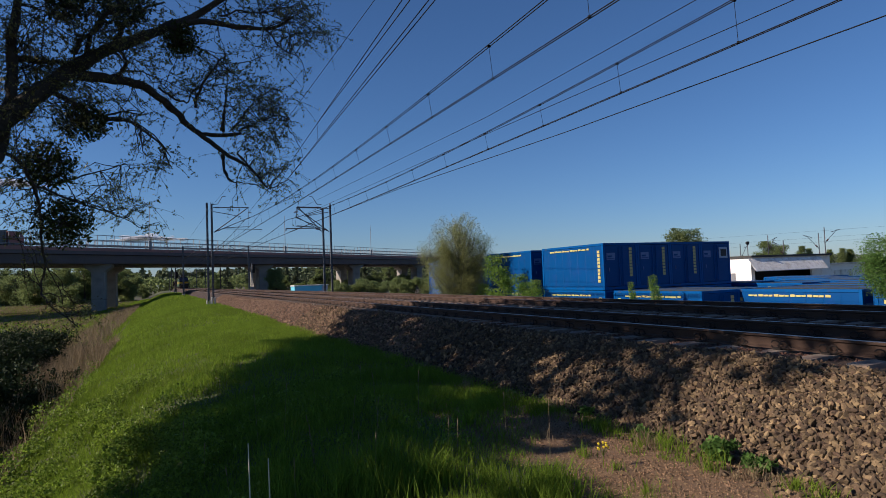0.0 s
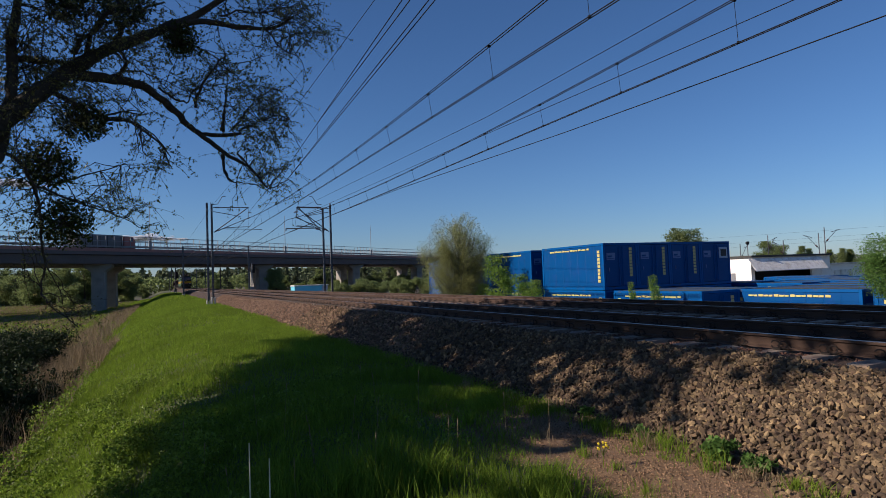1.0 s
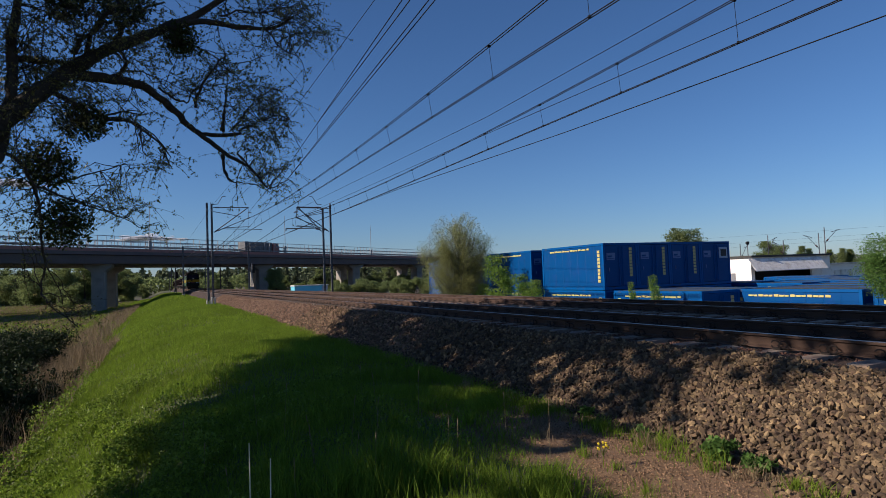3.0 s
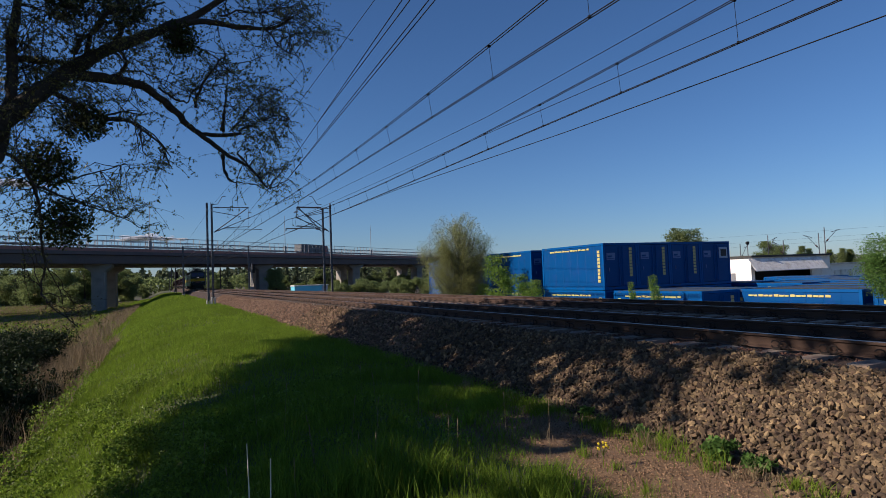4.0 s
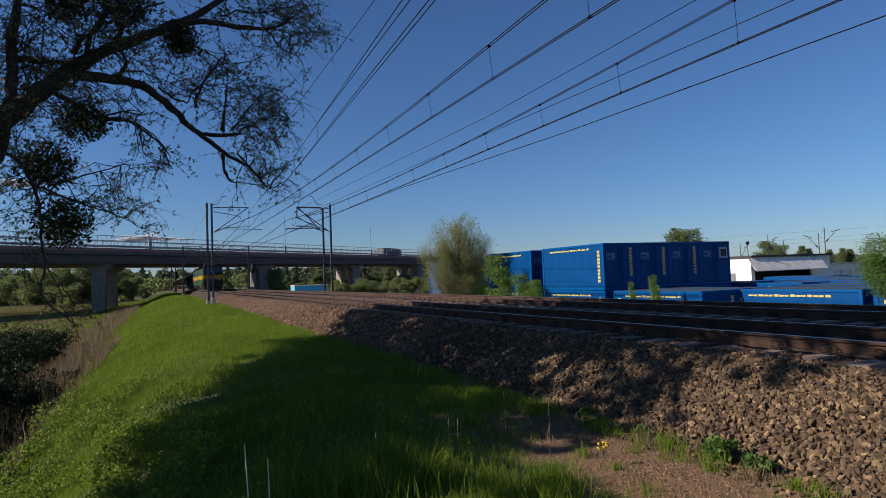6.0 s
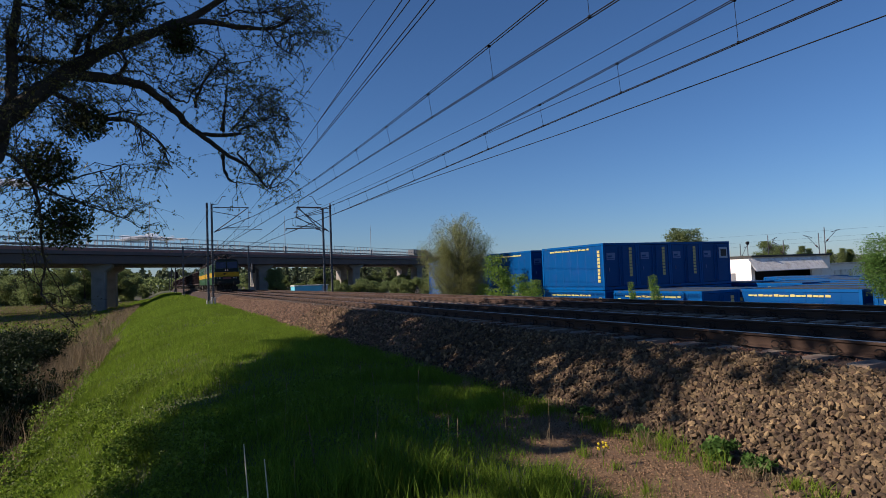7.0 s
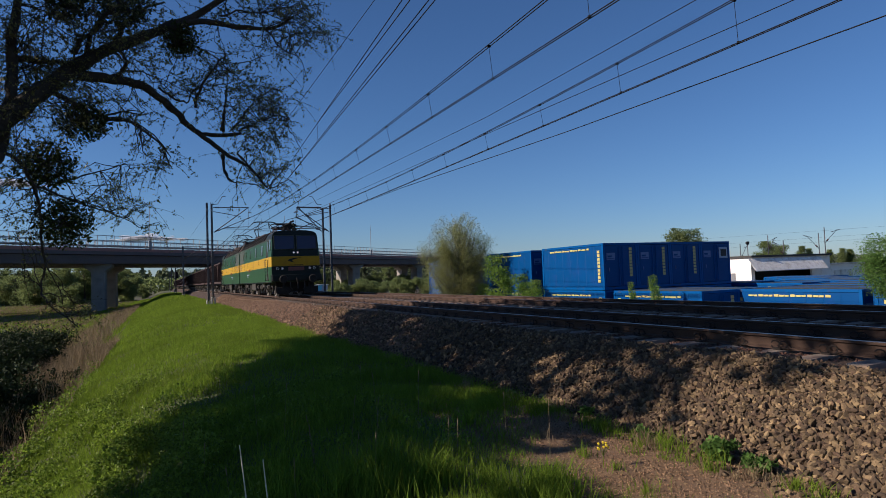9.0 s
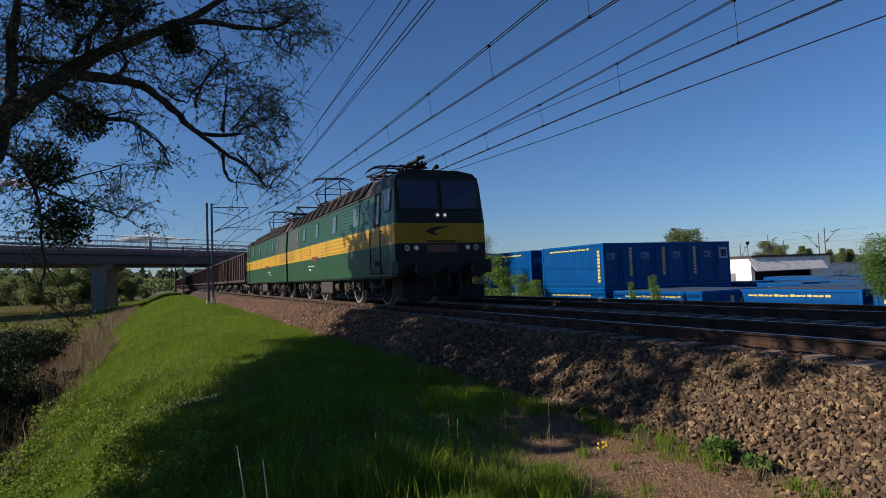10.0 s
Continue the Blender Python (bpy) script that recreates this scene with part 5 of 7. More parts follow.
BOUGHS.update({
    "sub_o": [(1.13, 12.1, 3.3), (1.11, 12.1, 3.0), (1.27, 12.1, 2.76), (1.52, 12.1, 2.75), (1.83, 12.1, 2.65)],
    "sub_p": [(1.36, 12.1, 3.31), (1.67, 12.1, 2.95), (1.88, 12.1, 2.69), (2.04, 12.1, 2.7), (2.25, 12.1, 2.84)],
    "sub_q": [(1.83, 11.6, 5.6), (2.14, 11.6, 5.24), (2.46, 11.6, 5.11)],
    "sub_r": [(1.06, 11.6, 5.69), (1.45, 11.6, 5.86), (1.84, 11.6, 5.87), (2.32, 11.6, 6.06)],
})
THICK = {"sub_a": (0.040, 0.010), "main": (0.21, 0.045), "arm": (0.095, 0.03), "drop": (0.05, 0.014), "drop_b": (0.028, 0.012), "upper": (0.07, 0.02), "mast": (0.14, 0.05), "cross": (0.05, 0.025),
         "hang": (0.032, 0.009), "side": (0.020, 0.007), "side_b": (0.020, 0.007), "mid": (0.045, 0.008), "fan": (0.05, 0.015), "fan_b": (0.05, 0.015), "fan_c": (0.028, 0.01), "fan_d": (0.025, 0.01),
         "fan_e": (0.035, 0.012), "back": (0.16, 0.05), "back_b": (0.2, 0.05), "back_c": (0.2, 0.05), "back_d": (0.2, 0.05), "crest": (0.08, 0.03), "over": (0.18, 0.05), "over_b": (0.1, 0.04), "back_e": (0.12, 0.04)}
# foliage masses: centre, radius, number of twigs
MASSES = [((-1.65, 10.78, 4.88), 0.85, 44), ((-1.03, 11.30, 5.27), 0.78, 30), ((-0.29, 10.97, 5.38), 0.65, 22), ((-1.55, 11.61, 4.57), 0.67, 28), ((-2.03, 11.70, 4.18), 0.67, 30), ((-1.01, 10.89, 3.77), 0.62, 20), ((-1.67, 10.81, 3.39), 0.61, 28), ((0.63, 12.58, 5.14), 0.79, 12), ((1.14, 11.54, 4.85), 0.61, 16), ((1.53, 11.57, 4.48), 0.67, 19), ((2.15, 12.89, 4.59), 0.49, 20), ((1.39, 12.14, 4.10), 0.57, 18)]
MASSES += [((1.95, 12.79, 3.96), 0.54, 24), ((1.70, 12.33, 3.17), 0.52, 20), ((2.38, 12.50, 3.24), 0.41, 14), ((2.06, 11.03, 5.29), 0.66, 17), ((2.62, 11.70, 5.73), 0.53, 16), ((2.90, 11.88, 6.23), 0.55, 16), ((1.96, 11.48, 6.03), 0.58, 18), ((1.21, 11.99, 6.08), 0.72, 13), ((0.23, 12.39, 4.82), 0.59, 11), ((-0.21, 10.73, 4.43), 0.51, 12), ((-0.43, 12.12, 4.16), 0.51, 14), ((-2.16, 11.95, 2.58), 0.56, 20)]
MASSES += [((-0.76, 11.59, 2.56), 0.43, 9), ((-0.33, 11.14, 2.41), 0.31, 7), ((-0.62, 12.68, 2.10), 0.41, 9), ((-2.06, 11.82, 1.92), 0.44, 10), ((-1.99, 12.32, 1.45), 0.40, 8), ((-1.27, 12.56, 2.89), 0.46, 12), ((-0.26, 12.21, 3.43), 0.28, 6), ((-1.23, 12.78, 0.24), 0.29, 6), ((0.69, 11.97, 4.42), 0.51, 12), ((0.53, 12.35, 5.59), 0.48, 9), ((-1.39, 11.92, 0.57), 0.24, 5), ((0.17, 12.2, 3.05), 0.32, 9)]
# crown masses out of view overhead, added to hold sky light off the foreground
HIDDEN = [((-3.2, 2.2, 7.0), 1.5, 30), ((-1.2, 0.2, 8.0), 1.5, 30), ((1.0, 2.0, 7.6), 1.5, 30), ((-2.2, 4.8, 8.0), 1.5, 30), ((0.2, 4.6, 8.6), 1.5, 30),
          ((2.2, 4.4, 8.2), 1.3, 24), ((-1.0, 7.2, 9.4), 1.4, 28), ((3.0, 1.0, 7.4), 1.3, 24)]
# the crown over the ditch, out of view, shaped to cast the shade on the ground: its underside climbs away from the
# trunk, its near side is thin and broken
UNDER_Y, UNDER_Z = (5.4, 8.5, 9.9, 12.0, 12.5, 13.2, 14.5, 16.9, 19.8, 20.8, 21.7, 23.2), (1.2, 1.15, 1.4, 1.78, 2.02, 2.3, 2.8, 3.4, 4.05, 4.5, 5.1, 6.2)
GAPS = [(12.2, 5.65, 0.7), (13.9, 5.75, 0.55), (18.9, 5.55, 0.6), (8.8, 3.6, 0.15), (9.1, 4.5, 0.35), (16.2, 5.6, 0.35), (10.6, 5.5, 0.3), (8.6, 5.5, 0.3)]
TOWARDS = to_sun / -to_sun.x
c_rng = random.Random(19)
for row in range(11):
    for col in range(22):
        cy, cz = 5.55 + col * 0.83, 0.55 + row * 1.05
        lo = float(np.interp(cy, UNDER_Y, UNDER_Z))
        if row == 0:
            cz = lo + 0.42
        elif cz < lo + 1.0:
            continue
        window = cy < 9.7 and 4.85 < cz < 6.35
        broken = 9.7 <= cy < 20.5 and 4.9 < cz < 6.4
        if (cy < 6.9 and 3.0 < cz < 6.5) or (cy > 18.5 and cz > 9.6) or (broken and c_rng.random() < 0.25) or any(math.hypot(cy - gy, cz - gz) < gr + 0.35 for gy, gz, gr in GAPS):
            continue
        many = 26 if row == 0 else (2 if window else 3 if broken or (cy < 9.4 and 6.4 < cz < 7.4) or (cy > 17.6 and cz > 7.2) else 22)
        if 7.8 < cy < 11.0 and 4.5 < cz < 5.0:
            many = 4
        elif 7.8 < cy < 10.0 and 3.4 < cz < 4.0:
            many = 11
        elif 7.0 < cy < 8.3 and (window or 6.4 < cz < 7.4):
            many = 13 if window else 4
            cy += 0.2
        cy, cz = cy + c_rng.uniform(-0.15, 0.15), cz + c_rng.uniform(-0.12, 0.12)
        away = c_rng.uniform(0.3, 2.6) + (1.8 if cy > 17 else 0.0)
        HIDDEN.append((tuple(Vector((-5.0, cy, cz)) + TOWARDS * away), 0.50 if row == 0 else 0.78, many))
# the last two clumps, out of view, are added to shade the ballast
MISTLETOE = [((-1.12, 11.70, 3.66), 0.42), ((-1.64, 11.61, 2.90), 0.46), ((-1.44, 11.96, 1.98), 0.47), ((0.41, 11.71, 5.21), 0.34), ((-0.50, 11.57, 5.62), 0.45), ((-1.30, 11.45, 5.50), 0.36), ((-4.15, 11.4, 6.35), 0.5), ((-4.0, 12.0, 6.75), 0.42)]


def smooth_line(pts, per=4, wobble=0.0, rng=None):
    """Points along a smooth line through pts."""
    p = [Vector(q) for q in pts]
    p = [p[0] * 2 - p[1]] + p + [p[-1] * 2 - p[-2]]
    out = []
    for i in range(1, len(p) - 2):
        for j in range(per):
            t = j / per
            a, b, c, d = p[i - 1], p[i], p[i + 1], p[i + 2]
            q = 0.5 * ((2 * b) + (c - a) * t + (2 * a - 5 * b + 4 * c - d) * t * t + (3 * b - a - 3 * c + d) * t ** 3)
            out.append(q + (Vector(rng.normal(size=3)) * wobble if wobble else Vector((0, 0, 0))))
    return out + [p[-2]]


def twig_arrays(paths, radii, n=3):
    """Many thin bent twigs as one array mesh."""
    V, F = [], []
    o = 0
    for path, (r0, r1) in zip(paths, radii):
        path = np.asarray(path)
        kk = len(path)
        d = np.gradient(path, axis=0)
        d /= np.linalg.norm(d, axis=1)[:, None] + 1e-9
        ref = np.array((0.31, 0.52, 0.79))
        s = np.cross(d, ref)
        s /= np.linalg.norm(s, axis=1)[:, None] + 1e-9
        t = np.cross(d, s)
        r = np.linspace(r0, r1, kk)[:, None]
        for j in range(n):
            a = 2 * math.pi * j / n
            V.append(path + (s * math.cos(a) + t * math.sin(a)) * r)
        for i in range(kk - 1):
            for j in range(n):
                F.append((o + j * kk + i, o + ((j + 1) % n) * kk + i, o + ((j + 1) % n) * kk + i + 1, o + j * kk + i + 1))
        o += n * kk
    return np.concatenate(V), np.array(F)


def willow():
    rng = np.random.default_rng(11)
    root = empty("willow_tree", pose(0, 0, 0))
    trunk = bmesh.new()
    pipe(trunk, smooth_line([(-5.2, 6.0, -3.3), (-5.1, 6.1, -2.6), (-4.95, 6.3, -1.0), (-4.85, 6.45, 0.8), (-4.78, 6.55, 2.0), (-3.18, 8.34, 2.01)]), list(np.linspace(0.55, 0.27, 21)), 12)
    part("trunk", trunk, M["bark"], root, "thick furrowed grey trunk", True)
    skeleton = []
    for nm, pts in BOUGHS.items():
        line = smooth_line(pts, 4, 0.012, rng)
        r0, r1 = THICK.get(nm, (0.020, 0.006))
        rr = list(np.linspace(r0, r1, len(line)) * rng.uniform(0.9, 1.12, len(line)))
        bm = bmesh.new()
        pipe(bm, line, rr, 8)
        part("limb", bm, M["bark"], root, "dark crooked limb", True)
        skeleton += [(np.array(q), r) for q, r in zip(line, rr)]
    sk = np.array([q for q, _ in skeleton])
    paths, radii, leaves, big = [], [], [], []

    def grow(c, rad, count, per, store, shade):
        c = np.array(c)
        order = np.argsort(np.linalg.norm(sk - c, axis=1))[:14]
        for _ in range(count):
            a = sk[order[rng.integers(0, len(order))]]
            e = c + rng.normal(size=3) * rad * 0.62
            m_ = (a + e) / 2 + np.array((0, 0, 0.18)) * np.linalg.norm(e - a) * 0.6 + rng.normal(size=3) * 0.08
            t = np.linspace(0, 1, 8)[:, None]
            path = (1 - t) ** 2 * a + 2 * t * (1 - t) * m_ + t ** 2 * e
            path[1:-1] += rng.normal(size=(6, 3)) * 0.022
            paths.append(path)
            radii.append((0.0105, 0.004))
            # side shoots, drooping, with leaves along them
            for _s in range(5 if not shade else 3):
                i = rng.integers(3, 8)
                b0 = path[i]
                L_ = rng.uniform(0.25, 0.62)
                dirv = rng.normal(size=3)
                dirv[2] = dirv[2] * 0.55 - 0.10
                dirv /= np.linalg.norm(dirv)
                tt = np.linspace(0, 1, 5)[:, None]
                sh = b0 + dirv * L_ * tt + np.array((0, 0, -0.14)) * tt ** 2
                paths.append(sh)
                radii.append((0.0042, 0.0022))
                store.extend(sh[rng.integers(1, 5, per)] + rng.normal(size=(per, 3)) * 0.024)
    for c, rad, cnt in MASSES:
        grow(c, rad, int(cnt * 0.72), 13, leaves, False)
    for c, rad, cnt in HIDDEN:
        grow(c, rad, cnt, 12, big, True)
    # leaves inside the camera's view are small, those outside it broad sprays
    big = np.array(big)
    outer = big[:, 0] > -0.23 * big[:, 1]
    outer &= big[:, 2] < 0.5 * big[:, 1] + 1.5
    leaves = np.concatenate([np.array(leaves), big[outer]])
    big = big[~outer]
    v, f = twig_arrays(paths, radii)
    tagged(raw_np("brushwood", v, f, M["bark"], root), "dense thin twigs", kind="stuff")
    tagged(leaf_cloud("foliage", leaves, 0.024, M["leaf"], rng, root, 2.2, 0.2), "narrow young willow leaves", kind="stuff")
    tagged(leaf_cloud("crown", big, 0.15, M["leaf"], rng, root, 1.8, 0.2), "dense crown leaves out of view, added to cast shade", kind="stuff")
    return tagged(root, "old willow with dark crooked limbs and sparse young leaves", "tree")


def mistletoe(c, r, rng):
    root = empty("mistletoe", pose(*c))
    k_ = int(2000 * (r / 0.5) ** 2)
    d = rng.normal(size=(k_, 3))
    d /= np.linalg.norm(d, axis=1)[:, None]
    rad = r * rng.uniform(0.2, 1.0, k_) ** 0.45
    bump = 1 + 0.25 * np.sin(d[:, 0] * 5 + c[0]) * np.sin(d[:, 1] * 4 + c[2])
    pts = d * (rad * bump)[:, None] * np.array((1.0, 1.0, 0.92))
    tagged(leaf_cloud("foliage", pts, 0.034, M["leaf_mistletoe"], rng, root, 2.2), kind="stuff")
    paths = [np.linspace((0, 0, 0), q, 4) for q in pts[:120]]
    v, f = twig_arrays(paths, [(0.008, 0.003)] * 120)
    tagged(raw_np("stalk_mass", v, f, M["bark"], root), kind="stuff")
    return tagged(root, "dark round mistletoe clump hanging in the willow", "mistletoe", "mistletoe clumps")


willow()
rng_m = np.random.default_rng(5)
for c_, r_ in MISTLETOE:
    mistletoe(c_, r_, rng_m)
# ---------------------------------------------------------------- grass, reeds, stones
def blades(name, pts, height, width, material, rng, lean=0.35, label=""):
    """Grass blades: a bent, tapering strip of two quads and a tip each."""
    p = np.asarray(pts, float)
    k_ = len(p)
    hgt = (np.asarray(height) * rng.uniform(0.55, 1.25, k_))[:, None]
    a = rng.uniform(0, 2 * math.pi, k_)
    side = np.stack([np.cos(a), np.sin(a), np.zeros(k_)], 1) * (width * rng.uniform(0.6, 1.3, k_))[:, None]
    b = rng.uniform(0, 2 * math.pi, k_)
    tip = np.stack([np.cos(b), np.sin(b), np.zeros(k_)], 1) * (hgt * lean * rng.uniform(0.2, 1.6, k_)[:, None])
    up = np.array((0, 0, 1.0))
    v0, v1 = p - side, p + side
    m_ = p + up * hgt * 0.55 + tip * 0.35
    v2, v3 = m_ + side * 0.75, m_ - side * 0.75
    v4 = p + up * hgt + tip
    V = np.stack([v0, v1, v2, v3, v4], 1).reshape(-1, 3)
    o = np.arange(k_)[:, None] * 5
    F = np.concatenate([o + np.array((0, 1, 2)), o + np.array((0, 2, 3)), o + np.array((3, 2, 4))])
    return raw_np(name, V, F, material, None, True)


def scatter(n_, x0, x1, y0, y1, rng, keep=None):
    x = rng.uniform(x0, x1, n_)
    y = rng.uniform(y0, y1, n_)
    if keep is not None:
        ok = keep(x, y, rng)
        x, y = x[ok], y[ok]
    z = np.array([ground_z(a, b) for a, b in zip(x, y)]) - 0.015
    return np.stack([x, y, z], 1)


def patchy(lo, scale=0.55, seed=0.0):
    def keep(x, y, rng):
        q = np.array([noise.noise(Vector((a * scale, b * scale, seed))) for a, b in zip(x, y)])
        edge = np.clip((3.30 + 2.4 * np.clip((y - 5.0) / 4, 0, 1) + 0.6 * np.array([noise.noise(Vector((b * 0.7, 9.0, 0))) for b in y]) - x) / 1.0, 0, 1)
        return (q > lo - 0.5 * rng.random(len(x))) & (rng.random(len(x)) < edge)
    return keep


g_rng = np.random.default_rng(21)
sward = [
    ("around", scatter(60000, -3.2, 4.4, -12, 2.2, g_rng, patchy(-0.15)), 0.15, 0.005, 0.5),
    ("near", scatter(138000, -2.4, 4.6, 2.2, 11, g_rng, patchy(-0.15)), 0.15, 0.0030, 0.5),
    ("middle", scatter(110000, -2.4, 4.8, 11, 30, g_rng, patchy(-0.35)), 0.16, 0.0055, 0.5),
    ("far", scatter(66000, -2.75, 5.0, 30, 75, g_rng, patchy(-0.6)), 0.19, 0.012, 0.5),
    ("farther", scatter(30000, -3.6, 5.0, 75, 190, g_rng, patchy(-0.8)), 0.24, 0.03, 0.5),
]
for nm, pts, hh, ww, ln in sward:
    q_ = np.array([0.65 + 0.8 * max(0.0, noise.noise(Vector((a * 0.8, b * 0.8, 3.0))) + 0.3) for a, b, _ in pts])
    tagged(blades("grass", pts, hh * q_, ww, M["grass"], g_rng, ln), "fresh green grass on the embankment", "grass", kind="stuff")


def tuft(name, cx, cy, n_, rad, hh, ww, material, label, category, group, lean=0.45):
    r_ = np.abs(g_rng.normal(size=n_)) * rad * 0.6
    a_ = g_rng.uniform(0, 2 * math.pi, n_)
    x, y = cx + r_ * np.cos(a_), cy + r_ * np.sin(a_)
    pts = np.stack([x, y, [max(ground_z(a, b), -9) - 0.02 for a, b in zip(x, y)]], 1)
    return tagged(blades(name, pts, hh, ww, material, g_rng, lean), label, category, group, "stuff")


# long grass by the camera
TUFTS = [(1.75, 5.4, 420, 0.3, 0.42), (2.05, 5.0, 380, 0.28, 0.38), (1.35, 5.2, 300, 0.3, 0.34), (2.35, 4.25, 420, 0.26, 0.26), (2.7, 4.05, 380, 0.24, 0.26), (2.0, 4.2, 320, 0.24, 0.20), (2.95, 4.4, 300, 0.2, 0.22), (2.55, 4.75, 240, 0.24, 0.20), (2.25, 5.05, 220, 0.22, 0.22), (1.6, 4.9, 300, 0.26, 0.34), (0.9, 5.6, 260, 0.3, 0.34), (3.2, 7.6, 200, 0.3, 0.2), (3.9, 7.2, 180, 0.3, 0.16), (4.3, 6.7, 160, 0.25, 0.14)]
TUFTS += [(2.75, 4.3, 300, 0.22, 0.24), (1.0, 6.4, 260, 0.3, 0.28), (2.5, 6.9, 240, 0.3, 0.24), (3.3, 6.6, 200, 0.25, 0.22), (0.5, 7.6, 240, 0.35, 0.25), (1.9, 8.2, 220, 0.35, 0.25), (4.4, 5.6, 160, 0.2, 0.2), (3.6, 3.2, 120, 0.15, 0.12), (4.6, 4.9, 160, 0.2, 0.17)]
for cx, cy, n_, rad, hh in TUFTS:
    tuft("grass_tuft", cx, cy, int(n_ * 0.7), rad * 1.15, hh, 0.0046, M["grass"], "tuft of long fresh grass beside the ballast", "grass tuft", "long grass tufts")
for i in range(30):
    cy = 3.4 + i * 0.32
    cx = 4.42 + 0.28 * noise.noise(Vector((cy * 1.3, 2.0, 0)))
    tuft("grass_tuft", cx, cy, 60, 0.14, 0.11 + 0.05 * (i % 3), 0.0035, M["straw"] if i % 4 == 1 else M["grass"], "grass tuft at the foot of the ballast bank", "grass tuft", "long grass tufts")
# sparse grass and herbs that creep over the bare earth
for i in range(26):
    cx, cy = g_rng.uniform(3.1, 4.7), g_rng.uniform(3.0, 7.8)
    tuft("grass_tuft", cx, cy, 40, 0.13, g_rng.uniform(0.06, 0.15), 0.0035, M["straw"] if i % 3 == 0 else M["grass"], "sparse grass tuft on bare earth", "grass tuft", "earth tufts")
# dead stems and litter on the bare earth
tagged(blades("litter", scatter(9000, 2.9, 4.8, 2.6, 8.5, g_rng, None), 0.03, 0.0035, M["straw"], g_rng, 1.6), "dry litter on the trodden earth", "litter", kind="stuff")
# seeding stems in the long grass
for i in range(22):
    x, y = g_rng.uniform(0.2, 3.4), g_rng.uniform(4.6, 9.5)
    hh, z0 = g_rng.uniform(0.32, 0.62), ground_z(x, y)
    lx, ly = g_rng.normal(size=2) * 0.05
    sd = empty("seed_stem", pose(x, y, z0))
    part("stem", tubes(((0, 0, -0.03), (lx, ly, hh), 0.0028, 0.0018), n=4), M["straw"], sd)
    part("seed_head", tubes(((lx, ly, hh - 0.01), (lx * 1.1, ly * 1.1, hh + 0.03), 0.003, 0.0055), ((lx * 1.1, ly * 1.1, hh + 0.03), (lx * 1.2, ly * 1.2, hh + 0.07), 0.0055, 0.002), n=5), M["straw"], sd)
    tagged(sd, "thin dry seeding stem in the long grass", "grass stem", "seed stems")
# two dry stalks that stand in the shade and sway, coloured pale as if sunlit
STALKS = []
LEAN_A = ((0.0, 0.0), (1.2, 0.6), (2.5, 0.8), (4.0, -0.8), (5.0, -1.6), (6.2, -2.2), (7.5, -2.8), (8.8, -4.6), (10.0, -6.4))
LEAN_B = ((0.0, 0.0), (1.2, 0.9), (2.5, 1.6), (4.0, 1.8), (5.0, 1.6), (6.2, -1.0), (7.5, -3.7), (8.8, -4.1), (10.0, -4.2))
for x, y, hh, lean in ((0.60, 5.05, 0.74, LEAN_A), (0.755, 5.1, 0.56, LEAN_B)):
    z0 = ground_z(x, y)
    st = empty("dry_stalk", pose(x, y, z0))
    part("stem", tubes(((0, 0, -0.05), (0.004, 0, hh * 0.5), 0.006, 0.0055), ((0.004, 0, hh * 0.5), (0.0, 0.004, hh), 0.0055, 0.004), n=5), M["stalk"], st)
    tagged(st, "dry grass stalk in the shade, coloured pale as if sunlit", "dry stalk", "dry stalks")
    STALKS.append((st, x, y, z0, lean))

# reeds and dead grass along the ditch
def ditch_keep(x, y, rng):
    q = np.array([noise.noise(Vector((a * 0.8, b * 0.22, 6.0))) for a, b in zip(x, y)])
    return q > 0.05 - 0.35 * rng.random(len(x))


tagged(blades("dry_reeds", np.concatenate([scatter(1800, -3.3, -2.25, 6, 27, g_rng, ditch_keep), scatter(4200, -3.3, -2.25, 27, 42, g_rng, ditch_keep)]), 0.62, 0.007, M["straw"], g_rng, 0.45), "dry bent reeds at the edge of the ditch", "reeds", kind="stuff")
tagged(blades("dry_reeds", np.concatenate([scatter(3200, -5.0, -2.9, 6, 27, g_rng, ditch_keep), scatter(8000, -5.0, -2.9, 27, 40, g_rng, ditch_keep)]), 0.95, 0.008, M["straw"], g_rng, 0.3), "dry straw-coloured reeds in the ditch", "reeds", kind="stuff")
tagged(blades("dry_reeds", scatter(10000, -6.6, -3.3, 40, 130, g_rng, ditch_keep), 0.9, 0.014, M["straw"], g_rng, 0.35), "dry straw-coloured reeds in the ditch", "reeds", kind="stuff")
tagged(blades("ditch_grass", scatter(34000, -8.0, -2.9, -10, 100, g_rng, None), 0.35, 0.012, M["grass"], g_rng, 0.5), "green grass between the reeds in the ditch", "grass", kind="stuff")
tagged(blades("ditch_grass", scatter(14000, -10.0, -3.0, 100, 210, g_rng, None), 0.40, 0.035, M["grass"], g_rng, 0.5), "green grass along the far ditch", "grass", kind="stuff")
tagged(blades("meadow_grass", scatter(60000, -60, -6.5, 25, 150, g_rng, None), 0.28, 0.05, M["grass"], g_rng, 0.5), "green and straw meadow grass", "grass", kind="stuff")
tagged(blades("meadow_straw", scatter(60000, -60, -6.0, 15, 150, g_rng, ditch_keep), 0.40, 0.05, M["straw"], g_rng, 0.5), "dry patches in the meadow", "grass", kind="stuff")


tagged(blades("meadow_straw", scatter(42000, -110, -7, 150, 235, g_rng, None), 0.40, 0.10, M["straw"], g_rng, 0.5), "dry straw-coloured strip of the far meadow", "grass", kind="stuff")
